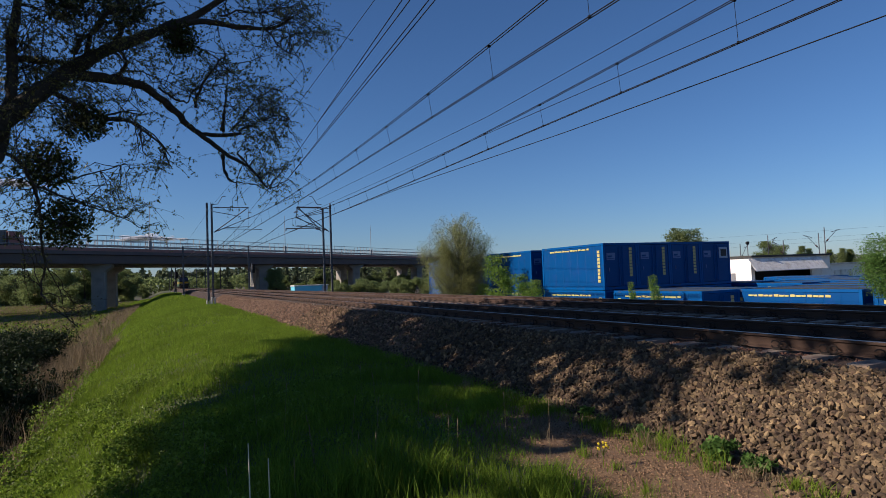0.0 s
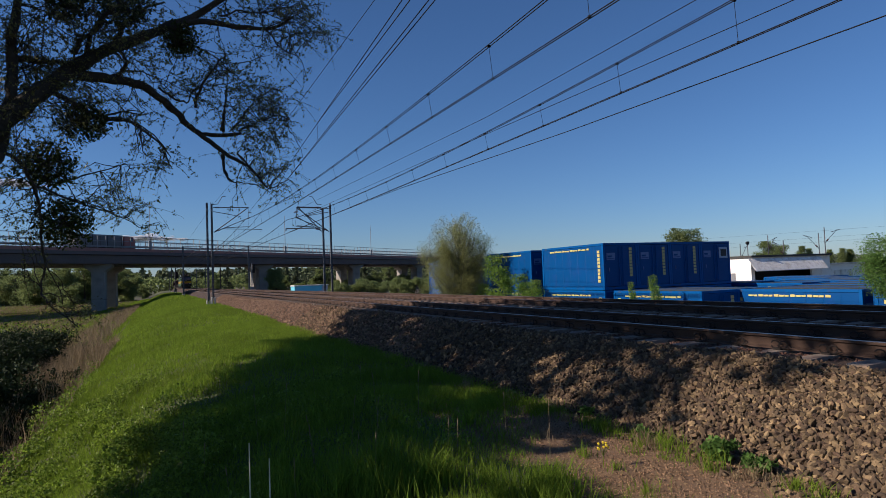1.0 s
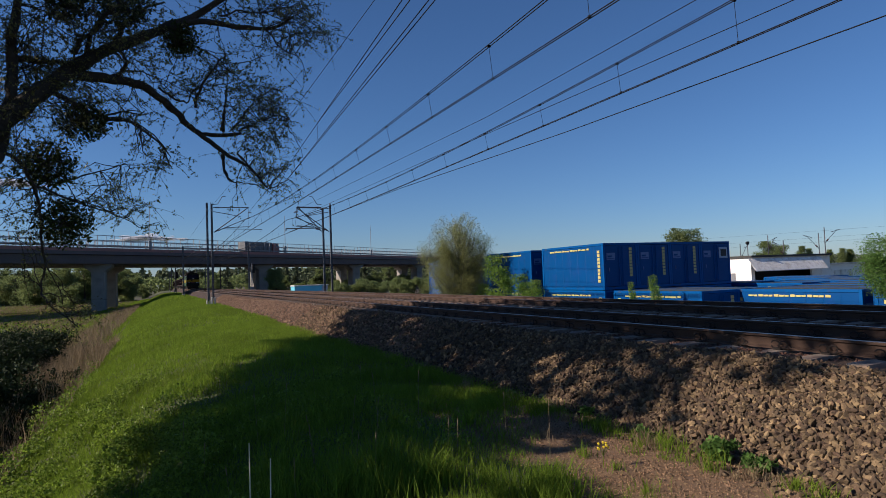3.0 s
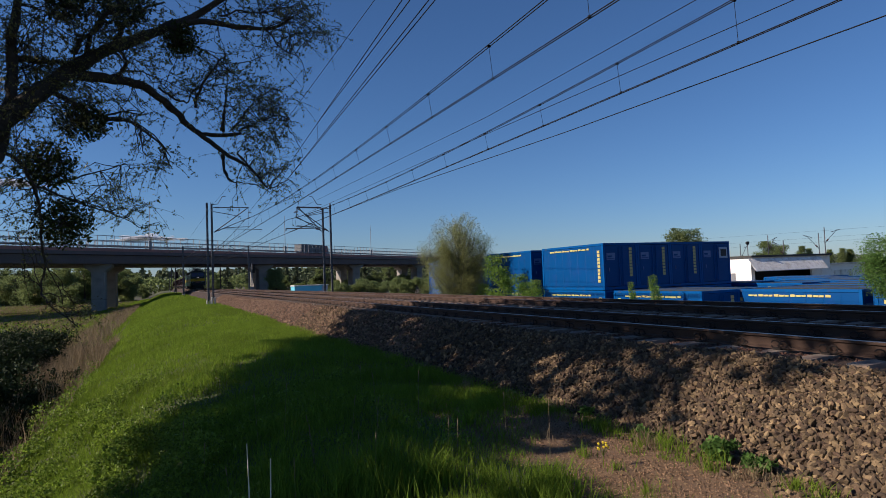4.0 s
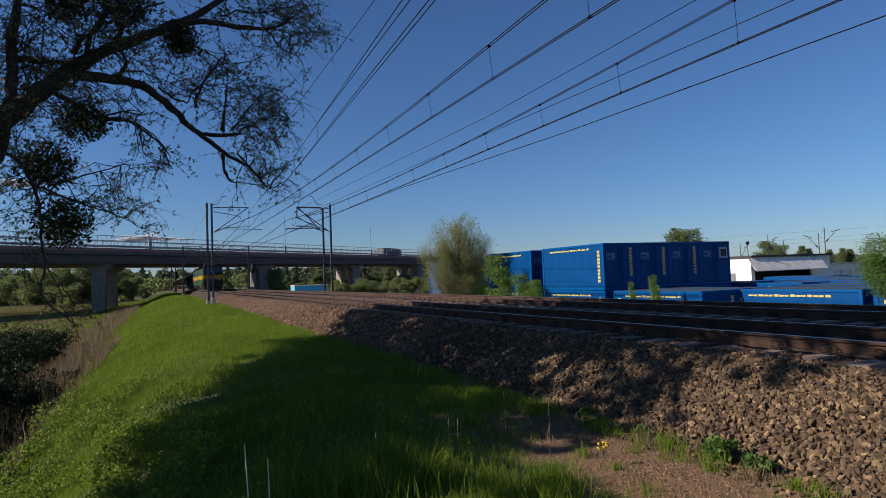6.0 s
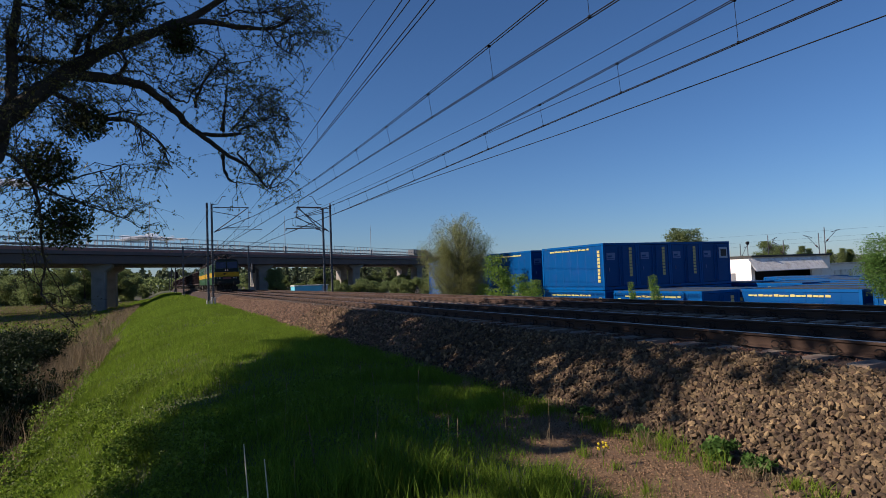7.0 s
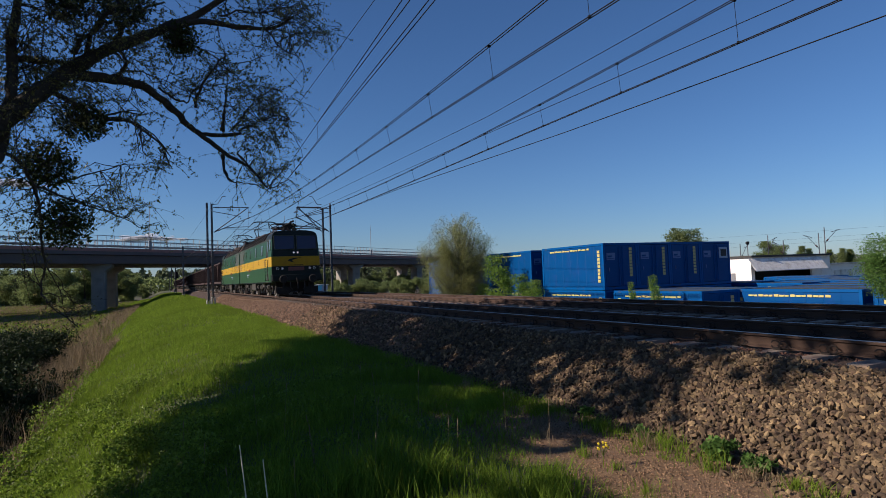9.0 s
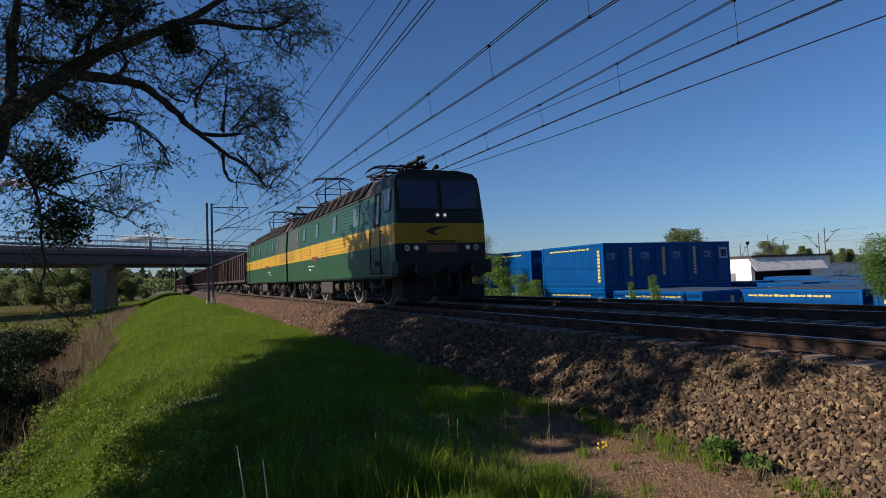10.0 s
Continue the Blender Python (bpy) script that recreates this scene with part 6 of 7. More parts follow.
tagged(blades("meadow_grass", scatter(22000, -110, -7, 150, 235, g_rng, None), 0.36, 0.10, M["grass"], g_rng, 0.5), "green strip of the far meadow", "grass", kind="stuff")


def shrub(cx, cy, n_, rad, hh, size, material, seed, label, name="shrub", group="shrubs", base=None):
    rng = np.random.default_rng(seed)
    z0 = ground_z(cx, cy) if base is None else base
    root = empty(name, pose(cx, cy, z0))
    paths, radii, lv = [], [], []
    stems = max(5, int(rad * 7))
    for _ in range(stems):
        a = rng.uniform(0, 2 * math.pi)
        e = np.array((math.cos(a) * rad * rng.uniform(0.2, 0.9), math.sin(a) * rad * rng.uniform(0.2, 0.9), hh * rng.uniform(0.6, 1.0)))
        t = np.linspace(0, 1, 7)[:, None]
        path = e * t * np.array((1, 1, 1)) + np.array((0, 0, hh * 0.15)) * t * (1 - t) + rng.normal(size=(7, 3)) * 0.03 * hh / 2
        path[0] = (e[0] * 0.05, e[1] * 0.05, -0.1)
        paths.append(path)
        radii.append((0.012 * hh, 0.004))
        for _b in range(6):
            i = rng.integers(2, 7)
            dv = rng.normal(size=3)
            dv[2] = abs(dv[2]) * 0.5
            dv *= rad * 0.45 / np.linalg.norm(dv)
            br = path[i] + dv * np.linspace(0, 1, 4)[:, None]
            paths.append(br)
            radii.append((0.006 * hh, 0.003))
            kk = max(1, int(n_ / (stems * 6)))
            lv.append(br[rng.integers(0, 4, kk)] + rng.normal(size=(kk, 3)) * rad * 0.12)
    v, f = twig_arrays(paths, radii)
    tagged(raw_np("stem_mass", v, f, M["bark"], root), kind="stuff")
    tagged(leaf_cloud("foliage", np.concatenate(lv), size, material, rng, root, 1.5), kind="stuff")
    return tagged(root, label, "shrub", group)


DITCH = [(-3.7, 18.2, 2200, 0.8, 1.0), (-4.3, 20.8, 2600, 1.0, 1.3), (-4.7, 23.6, 3000, 1.2, 1.5), (-5.6, 27.0, 3200, 1.5, 1.7), (-6.6, 31.5, 3200, 1.7, 1.3), (-7.8, 36, 3200, 1.9, 1.4), (-8.0, 43, 3000, 2.0, 1.3), (-5.6, 35, 2000, 1.1, 1.2), (-10, 50, 2600, 2.0, 1.2), (-3.5, 15.6, 1600, 0.7, 0.8), (-6.2, 30.5, 4600, 1.4, 2.2)]
DITCH += [(-6.9, 35.5, 4600, 1.5, 1.9), (-6.2, 39.5, 4200, 1.4, 1.6), (-7.2, 42.5, 4200, 1.6, 1.6), (-8.2, 47, 4000, 1.7, 1.3), (-5.3, 26.5, 3600, 1.1, 2.0), (-9.6, 53, 3600, 1.9, 1.1), (-5.6, 22.5, 3600, 1.2, 2.2), (-5.1, 32.5, 3600, 1.1, 1.9), (-5.4, 38.5, 3600, 1.2, 1.9), (-6.0, 45, 3600, 1.4, 1.3)]
# tall shrubs out of view on the left, added to shade the ditch
DITCH += [(-6.2, 10.5, 4500, 1.1, 3.1), (-6.0, 12.8, 4500, 1.1, 3.1), (-6.1, 15.0, 4500, 1.1, 3.2), (-6.3, 17.2, 4500, 1.1, 3.3), (-6.5, 19.4, 4500, 1.1, 3.3), (-7.0, 22.0, 4500, 1.2, 3.5), (-7.7, 25.0, 4500, 1.2, 3.6)]
# low undergrowth whose dark leaves stand in for shade in the ditch
DITCH += [(-2.95, 14.5, 1500, 0.5, 0.45), (-3.05, 16.8, 1700, 0.55, 0.5), (-3.25, 19.2, 1700, 0.6, 0.5), (-3.3, 21.8, 1700, 0.6, 0.55), (-3.5, 24.4, 1700, 0.6, 0.6), (-4.2, 17.6, 1800, 0.7, 0.7), (-3.2, 26.6, 1500, 0.5, 0.5)]
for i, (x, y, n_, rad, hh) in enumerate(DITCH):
    shrub(x, y, n_, rad, hh, 0.075, M["leaf_shaded"], 40 + i, "leafy shrub by the ditch, leaf colour darkened for its shade")


# low herbs and brambles on the slope's foot: a carpet of small leaves
def carpet(n_, x0, x1, y0, y1, hh, size, lo, seed):
    rng = np.random.default_rng(seed)
    x, y = rng.uniform(x0, x1, n_), rng.uniform(y0, y1, n_)
    q = np.array([noise.noise(Vector((a * 1.4, b * 0.9, seed))) for a, b in zip(x, y)])
    ok = (q > lo) & (rng.random(n_) < np.clip((x1 - x) / 0.9, 0, 1)) & (rng.random(n_) < np.clip((y1 - y) / 1.5, 0, 1))
    x, y, q = x[ok], y[ok], q[ok]
    z = np.array([ground_z(a, b) for a, b in zip(x, y)]) + rng.uniform(0, 1, len(x)) ** 0.7 * hh * np.clip(0.5 + (q - lo) * 1.6, 0.3, 1.5)
    return tagged(leaf_cloud("brambles", np.stack([x, y, z], 1), size, M["bramble"], rng, None, 1.4), "low brambles and herbs on the grassy slope", "brambles", kind="stuff")


carpet(58000, -2.4, 0.8, 5.2, 12.0, 0.30, 0.027, -0.10, 3)
carpet(29000, -2.4, 0.2, 10.5, 18, 0.32, 0.034, 0.0, 4)
carpet(12000, -2.6, -1.7, 10, 24, 0.55, 0.038, -0.1, 5)
carpet(7000, 0.6, 3.6, 5.0, 14, 0.22, 0.03, 0.06, 6)
# leafy weeds at the foot of the ballast
WEEDS = ((4.62, 4.22, 0.17, 0.20, 420), (4.66, 3.80, 0.14, 0.13, 260), (4.60, 5.15, 0.09, 0.13, 90), (4.75, 6.3, 0.09, 0.12, 80))
for i, (x, y, rad, hh, n_) in enumerate(WEEDS):
    shrub(x, y, n_ * 3, rad, hh, 0.034, M["leaf_bush"], 90 + i, "leafy green weed at the foot of the ballast", "weed", "weeds")
for i, (x, y, hh) in enumerate(((4.55, 4.65, 0.15), (4.45, 4.80, 0.13), (4.62, 3.45, 0.12), (4.6, 3.2, 0.13), (4.5, 3.55, 0.10), (4.5, 5.5, 0.12), (4.55, 5.9, 0.13), (4.6, 6.8, 0.14), (4.5, 7.3, 0.12))):
    tuft("grass_tuft", x, y, 55, 0.17, hh, 0.0034, M["straw"] if i % 3 == 1 else M["grass"], "grass tuft at the foot of the ballast bank", "grass tuft", "long grass tufts", 0.6)
# low olive grass where the bank meets the trodden earth
for i in range(46):
    y = g_rng.uniform(6.4, 9.6)
    x = g_rng.uniform(4.15 if y < 7.2 else 3.7, 4.95)
    tuft("grass_tuft", x, y, 90, 0.22, g_rng.uniform(0.08, 0.17), 0.0036, M["straw"] if i % 5 == 4 else M["grass"], "low olive grass where the bank meets bare earth", "grass tuft", "bank foot tufts", 0.55)
fl = empty("yellow_flower", pose(3.57, 4.54, ground_z(3.57, 4.54)))
part("stem", tubes(((0, 0, -0.02), (0.01, 0, 0.21), 0.004), ((0.01, 0, 0.12), (0.05, 0.0, 0.20), 0.003), ((0.0, 0, 0.11), (-0.04, 0.0, 0.215), 0.003), ((0.01, 0, 0.10), (0.065, 0.0, 0.17), 0.003), n=5), M["grass"], fl)
for dx, dy, dz in ((0.01, 0.0, 0.215), (0.05, 0.01, 0.20), (-0.04, 0.0, 0.21), (0.03, -0.02, 0.19), (-0.02, 0.02, 0.20), (0.065, 0.0, 0.165), (-0.055, -0.01, 0.175), (-0.03, 0.01, 0.16), (0.0, -0.02, 0.18)):
    part("blossom", tubes(((dx, dy, dz - 0.008), (dx, dy, dz + 0.008), 0.006, 0.013), ((dx, dy, dz + 0.008), (dx, dy, dz + 0.013), 0.013, 0.005), n=7), M["flower"], fl)
tagged(fl, "small yellow flowering weed on bare earth", "flower")


# ballast stones
def stone_shape(rng):
    """A broken, angular stone of about unit size."""
    bm = bmesh.new()
    for q in rng.normal(size=(11, 3)):
        q = q / (np.abs(q) ** 3).sum() ** (1 / 3) * rng.uniform(0.82, 1.0)
        bm.verts.new(q * np.array((0.60, 0.46, 0.36)))
    res = bmesh.ops.convex_hull(bm, input=bm.verts[:])
    bmesh.ops.delete(bm, geom=[g for g in res["geom_interior"] if isinstance(g, bmesh.types.BMVert)], context="VERTS")
    bmesh.ops.triangulate(bm, faces=bm.faces[:])
    bm.verts.index_update()
    v = np.array([x.co[:] for x in bm.verts])
    f = np.array([[x.index for x in y.verts] for y in bm.faces])
    return v, f, bm


s_rng = np.random.default_rng(33)
SHAPES = [stone_shape(s_rng) for _ in range(10)]


def random_turns(n_, rng):
    q = rng.normal(size=(n_, 4))
    q /= np.linalg.norm(q, axis=1)[:, None]
    w, x, y, z = q.T
    return np.stack([np.stack([1 - 2 * (y * y + z * z), 2 * (x * y - z * w), 2 * (x * z + y * w)], 1),
                     np.stack([2 * (x * y + z * w), 1 - 2 * (x * x + z * z), 2 * (y * z - x * w)], 1),
                     np.stack([2 * (x * z - y * w), 2 * (y * z + x * w), 1 - 2 * (x * x + y * y)], 1)], 1)


def stones(name, pts, size, rng, parent, material=None):
    V, F, o = [], [], 0
    which = rng.integers(0, len(SHAPES), len(pts))
    R = random_turns(len(pts), rng)
    sz = size * rng.uniform(0.6, 1.35, len(pts))
    for k_, (v0, f0, _) in enumerate(SHAPES):
        idx = np.where(which == k_)[0]
        if not len(idx):
            continue
        v = np.einsum("nij,vj->nvi", R[idx], v0) * sz[idx][:, None, None] + pts[idx][:, None, :]
        V.append(v.reshape(-1, 3))
        F.append((f0[None] + (np.arange(len(idx)) * len(v0))[:, None, None] + o).reshape(-1, 3))
        o += len(idx) * len(v0)
    return tagged(raw_np(name, np.concatenate(V), np.concatenate(F), material or M["stone"], parent, True), kind="stuff")


def on_bed(n_, x0, x1, y0, y1, rng, lift=0.0):
    x, y = rng.uniform(x0, x1, n_), rng.uniform(y0, y1, n_)
    z = np.array([bed_z(a, b) for a, b in zip(x, y)])
    g = np.array([ground_z(a, b) for a, b in zip(x, y)])
    return np.stack([x, y, np.maximum(z, g) + lift * rng.uniform(-0.6, 1.0, n_)], 1)


stones("ballast_stones", on_bed(19000, 4.75, 6.25, 2.2, 10, s_rng, 0.046), 0.069, s_rng, ballast_bed)
stones("ballast_stones", on_bed(11000, 4.7, 6.25, 10, 26, s_rng, 0.05), 0.084, s_rng, ballast_bed)
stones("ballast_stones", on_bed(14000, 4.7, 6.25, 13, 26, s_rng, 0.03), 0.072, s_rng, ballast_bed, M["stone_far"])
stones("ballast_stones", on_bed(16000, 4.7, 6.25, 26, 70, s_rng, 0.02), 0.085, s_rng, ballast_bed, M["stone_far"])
stones("ballast_stones", on_bed(9000, 4.75, 6.25, -14, 2.2, s_rng, 0.03), 0.08, s_rng, ballast_bed)
stones("ballast_stones", on_bed(14000, 6.5, 13.2, 3, 24, s_rng, 0.006), 0.042, s_rng, ballast_bed, M["stone_rust"])
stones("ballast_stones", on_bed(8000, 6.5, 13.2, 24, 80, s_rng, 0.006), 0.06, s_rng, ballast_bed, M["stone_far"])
stones("ballast_stones", on_bed(1500, 6.2, 6.75, 2.2, 26, s_rng, 0.004), 0.045, s_rng, ballast_bed, M["stone_rust"])
# stones rolled out on the earth at the foot
xs, ys = s_rng.uniform(3.0, 4.9, 5200), s_rng.uniform(2.4, 12, 5200)
keep = s_rng.random(5200) < np.clip((xs - 2.7) / 2.2, 0, 1) ** 2
pts = np.stack([xs[keep], ys[keep], [ground_z(a, b) for a, b in zip(xs[keep], ys[keep])]], 1)
stones("ballast_stones", pts, 0.026, s_rng, ballast_bed)
xs, ys = s_rng.uniform(4.3, 4.95, 900), s_rng.uniform(2.4, 14, 900)
pts = np.stack([xs, ys, [ground_z(a, b) + 0.01 for a, b in zip(xs, ys)]], 1)
stones("ballast_stones", pts, 0.06, s_rng, ballast_bed)
xs, ys = s_rng.uniform(2.9, 4.9, 15000), s_rng.uniform(2.8, 8.0, 15000)
pts = np.stack([xs, ys, [ground_z(a, b) + 0.001 for a, b in zip(xs, ys)]], 1)
stones("earth_crumbs", pts, 0.017, s_rng, ballast_bed, M["fines"])
# the nearest stones, each by itself
STONE_ME = []
for v0, f0, bm in SHAPES:
    me = bpy.data.meshes.new("stone")
    bm.to_mesh(me)
    bm.free()
    me.materials.append(mat("loose ballast stone", (0.062, 0.038, 0.023), 0.92, 0, 0.3, 3, 30, 0.4, (0.06, 0.042, 0.026), 0.3, per_object=0.4, bump_dist=0.003, alt=(0.206, 0.145, 0.073)) if not STONE_ME else STONE_ME[0].materials[0])
    STONE_ME.append(me)
for i, q in enumerate(on_bed(280, 4.8, 6.2, 2.6, 5.4, s_rng, 0.03)):
    o_ = new("stone", STONE_ME[i % 10])
    o_.parent = ballast_bed
    o_.location = (q[0], q[1], q[2] + 0.012)
    s_ = 0.071 * s_rng.uniform(0.7, 1.35)
    o_.scale = (s_, s_, s_)
    o_.rotation_euler = tuple(s_rng.uniform(0, 6.28, 3))
bm = bmesh.new()
pipe(bm, [(0, 0, -0.02), (0.02, 0.03, 0.05), (0.0, 0.09, 0.09), (-0.05, 0.15, 0.115), (-0.06, 0.22, 0.10)], [0.006, 0.0055, 0.005, 0.004, 0.0025], 5)
twig = mesh_ob("dry_twig", bm, M["straw"])
twig.matrix_basis = pose(6.02, 6.35, bed_z(6.02, 6.35) + 0.03)
tagged(twig, "bent dry twig lying on the ballast shoulder", "twig")
bm = bmesh.new()
pipe(bm, [(0, 0, -0.03), (0.01, 0, 0.14), (-0.01, 0.01, 0.26), (0.02, 0.0, 0.33)], [0.004, 0.0035, 0.003, 0.005], 5)
dead_stem = mesh_ob("dead_stem", bm, M["straw"])
dead_stem.matrix_basis = pose(3.30, 4.98, ground_z(3.30, 4.98))
tagged(dead_stem, "tall dull dead stem beside the trodden earth", "plant stem")
# ---------------------------------------------------------------- trees further off
def tree(name, h, rad, n_, size, material, seed, label, shape="round", trunk_r=0.14, clear=0.25, category="tree", group="trees", spread=0.15, limbs_n=0, mid=0.58, half=0.48):
    """A tapered trunk with limbs and a crown of many leaves in uneven clumps. Origin at the foot."""
    rng = np.random.default_rng(seed)
    root = empty(name)
    line = smooth_line([(0, 0, -0.3), (rng.normal() * 0.1, rng.normal() * 0.1, h * 0.3), (rng.normal() * 0.2, rng.normal() * 0.2, h * 0.62), (rng.normal() * 0.2, rng.normal() * 0.2, h * 0.95)])
    bm = bmesh.new()
    pipe(bm, line, list(np.linspace(trunk_r, trunk_r * 0.15, len(line))), 7)
    part("trunk", bm, M["bark"], root, "tapered trunk", True)
    paths, radii, lv = [], [], []
    L_ = np.array([q[:] for q in line])
    nl = limbs_n or (26 if shape != "cone" else 40)
    for i in range(nl):
        if shape == "dome":
            # limbs climb from the stem to places all through an uneven dome
            dv = rng.normal(size=3)
            dv /= np.linalg.norm(dv)
            dv *= rng.random() ** 0.34 * (1 + 0.28 * noise.noise(Vector(dv) * 1.9 + Vector((seed, 0, 0))))
            e = np.array((0, 0, h * mid)) + dv * np.array((rad, rad, h * half))
            e[2] = max(e[2], 0.10 * h)
            bz = max(0.08 * h, e[2] - (0.5 + 0.9 * math.hypot(e[0], e[1])) * rng.uniform(0.7, 1.2))
            b0 = L_[min(len(L_) - 1, int(bz / h * len(L_)))]
            t = np.linspace(0, 1, 6)[:, None]
            br = b0 + (e - b0) * t + np.array((0, 0, -0.10 * rad)) * 4 * t * (1 - t) + rng.normal(size=(6, 3)) * 0.02 * rad
            paths.append(br)
            radii.append((trunk_r * 0.30, trunk_r * 0.05))
            kk = int(n_ / nl * rng.uniform(0.3, 1.7))
            lv.append(br[rng.integers(3, 6, kk)] + np.clip(rng.normal(size=(kk, 3)), -1.7, 1.7) * rad * spread)
            continue
        f = clear + (0.97 - clear) * (i + rng.random()) / nl
        b0 = L_[min(len(L_) - 1, int(f * len(L_)))]
        a = rng.uniform(0, 2 * math.pi)
        if shape == "cone":
            reach, rise = rad * (1.05 - f), -0.05
        elif shape == "slim":
            reach, rise = rad * (0.6 + 0.4 * math.sin(f * 3.1)), 0.9
        else:
            reach, rise = rad * math.sqrt(max(0.05, 1 - ((f - mid) / half) ** 2)) * rng.uniform(0.65, 1.08), 0.45
        e = b0 + np.array((math.cos(a) * reach, math.sin(a) * reach, rise * reach * rng.uniform(0.3, 1.0)))
        t = np.linspace(0, 1, 5)[:, None]
        br = b0 + (e - b0) * t + rng.normal(size=(5, 3)) * 0.03 * rad
        paths.append(br)
        radii.append((trunk_r * 0.32, trunk_r * 0.06))
        kk = int(n_ / nl)
        clump = rng.integers(2, 5, kk)
        lv.append(br[clump] + np.clip(rng.normal(size=(kk, 3)), -1.6, 1.6) * rad * (spread if shape != "cone" else 0.10) * np.array((1, 1, 0.8)))
    v, f = twig_arrays(paths, radii, 4)
    tagged(raw_np("limb_mass", v, f, M["bark"], root), kind="stuff")
    tagged(leaf_cloud("crown", np.concatenate(lv), size, material, rng, root, 1.5), kind="stuff")
    return tagged(root, label, category, group)


birch = tree("young_tree", 8.0, 3.0, 84000, 0.046, M["leaf_birch"], 23, "leafy young tree with olive green spring leaves by the tracks", "dome", 0.10, 0.30, spread=0.075, limbs_n=260, mid=0.64, half=0.39)
birch.matrix_basis = pose(19.55, 40.2, -2.75)
birch.scale = (0.93, 0.93, 0.96)
sap = tree("sapling", 4.7, 1.05, 4200, 0.09, M["leaf_sapling"], 4, "slender sapling with bright green spring leaves", "round", 0.05, 0.1, group="saplings", spread=0.22, mid=0.40, half=0.62)
sap.matrix_basis = pose(20.6, 36.3, -2.8)
for x, y, s_, r_ in ((20.8, 33.6, 0.74, 50), (20.5, 31.9, 0.66, 140), (20.4, 38.4, 0.62, 200)):
    q = copy_thing(sap, pose(x, y, -2.8, 0, 0, r_))
    q.scale = (s_, s_, s_)
for x, y, w_, s_ in ((20.9, 23.7, 0.22, 0.62), (20.9, 22.2, 0.30, 0.68)):
    q = copy_thing(sap, pose(x, y, -2.8, 0, 0, 30))
    q.scale = (w_, w_, s_)
bush_r = tree("roadside_bush", 4.5, 1.05, 17000, 0.040, M["leaf_bush"], 6, "broad green bush beside the container yard", "round", 0.06, 0.56, "bush", "bushes", limbs_n=60, mid=0.76, half=0.30)
bush_r.matrix_basis = pose(23.7, 13.1, -2.85)

broad = tree("broadleaf_tree", 9.0, 3.6, 16000, 0.17, M["leaf_wood"], 8, "green broadleaf tree in the distance", "round", 0.2, 0.1, group="far trees")
broad.matrix_basis = pose(-34, 150, -3.5)
bushy = tree("willow_bush", 5.0, 3.4, 14000, 0.15, M["leaf_wood"], 9, "round bright green willow bush in the meadow", "round", 0.15, 0.02, "bush", "meadow bushes")
bushy.matrix_basis = pose(-20, 172, -3.5)
pine = tree("pine_tree", 13.0, 2.6, 8000, 0.30, M["leaf_pine"], 10, "dark pine tree at the edge of the wood", "cone", 0.2, 0.12, group="far pines")
pine.matrix_basis = pose(78, 250, -2.7)
poplar = tree("poplar_tree", 8.2, 0.85, 9000, 0.15, M["leaf_wood"], 12, "slim upright poplar in the distance", "round", 0.15, 0.1, group="far poplars", spread=0.34, limbs_n=80, mid=0.5, half=0.58)
poplar.matrix_basis = pose(137.6, 98, -3.4)
far_rng = random.Random(7)


def put(src, x, y, s_, z=None):
    z = section_z(x) + 0.05 if z is None else z
    q = copy_thing(src, pose(x, y, z, 0, 0, far_rng.uniform(0, 360)))
    q.scale = (s_ * far_rng.uniform(0.9, 1.1), s_ * far_rng.uniform(0.9, 1.1), s_)
    return q


# meadow edge beyond the viaduct
for i in range(26):
    put(bushy if i % 3 else broad, -108 + i * 3.9 + far_rng.uniform(-1.5, 1.5), 232 + far_rng.uniform(-8, 30), far_rng.uniform(1.35, 1.9) * (1.0 if i % 3 else 0.72))
for x, y, s_ in ((-15.5, 226, 1.25), (-21, 222, 1.35), (-10.5, 238, 1.1), (-27, 214, 1.2), (-5.5, 262, 0.85), (-26.5, 128, 0.5)):
    put(broad if s_ > 0.9 else bushy, x, y, s_)
# bushes and wood on the far side of the tracks
for i in range(22):
    put(bushy, 25 + i * 3.4 + far_rng.uniform(-1.5, 1.5), 200 + i * 1.5 + far_rng.uniform(-8, 8), far_rng.uniform(0.55, 0.95))
for i in range(34):
    put(pine if i % 3 else broad, 22 + i * 4.6 + far_rng.uniform(-2, 2), 270 + i * 0.5 + far_rng.uniform(-16, 16), far_rng.uniform(0.75, 1.05))
for x, y, s_ in ((30, 62, 0.62), (34, 72, 0.70), (38, 84, 0.72), (44, 92, 0.75), (52, 104, 0.72), (28, 54, 0.5), (58, 118, 0.8), (41, 108, 0.62)):
    put(bushy, x, y, s_)
for i in range(16):
    put(bushy, 25 + i * 2.0 + far_rng.uniform(-0.6, 0.6), 96 + i * 0.8 + far_rng.uniform(-3, 3), far_rng.uniform(0.50, 0.66))
put(broad, 26.5, 158, 0.75)
# behind the yard
put(broad, 75.6, 74, 1.0, -2.9)
put(broad, 120.5, 92, 0.88, -2.8)
for x, y, s_ in ((140.2, 98, 0.85), (146, 97, 0.8), (140, 90, 0.8), (142.6, 90, 0.78)):
    put(poplar, x, y, s_, -2.8)
for i in range(12):
    put(bushy, 150 + i * 9, 105 + far_rng.uniform(-6, 6), far_rng.uniform(0.7, 1.0), -2.8)

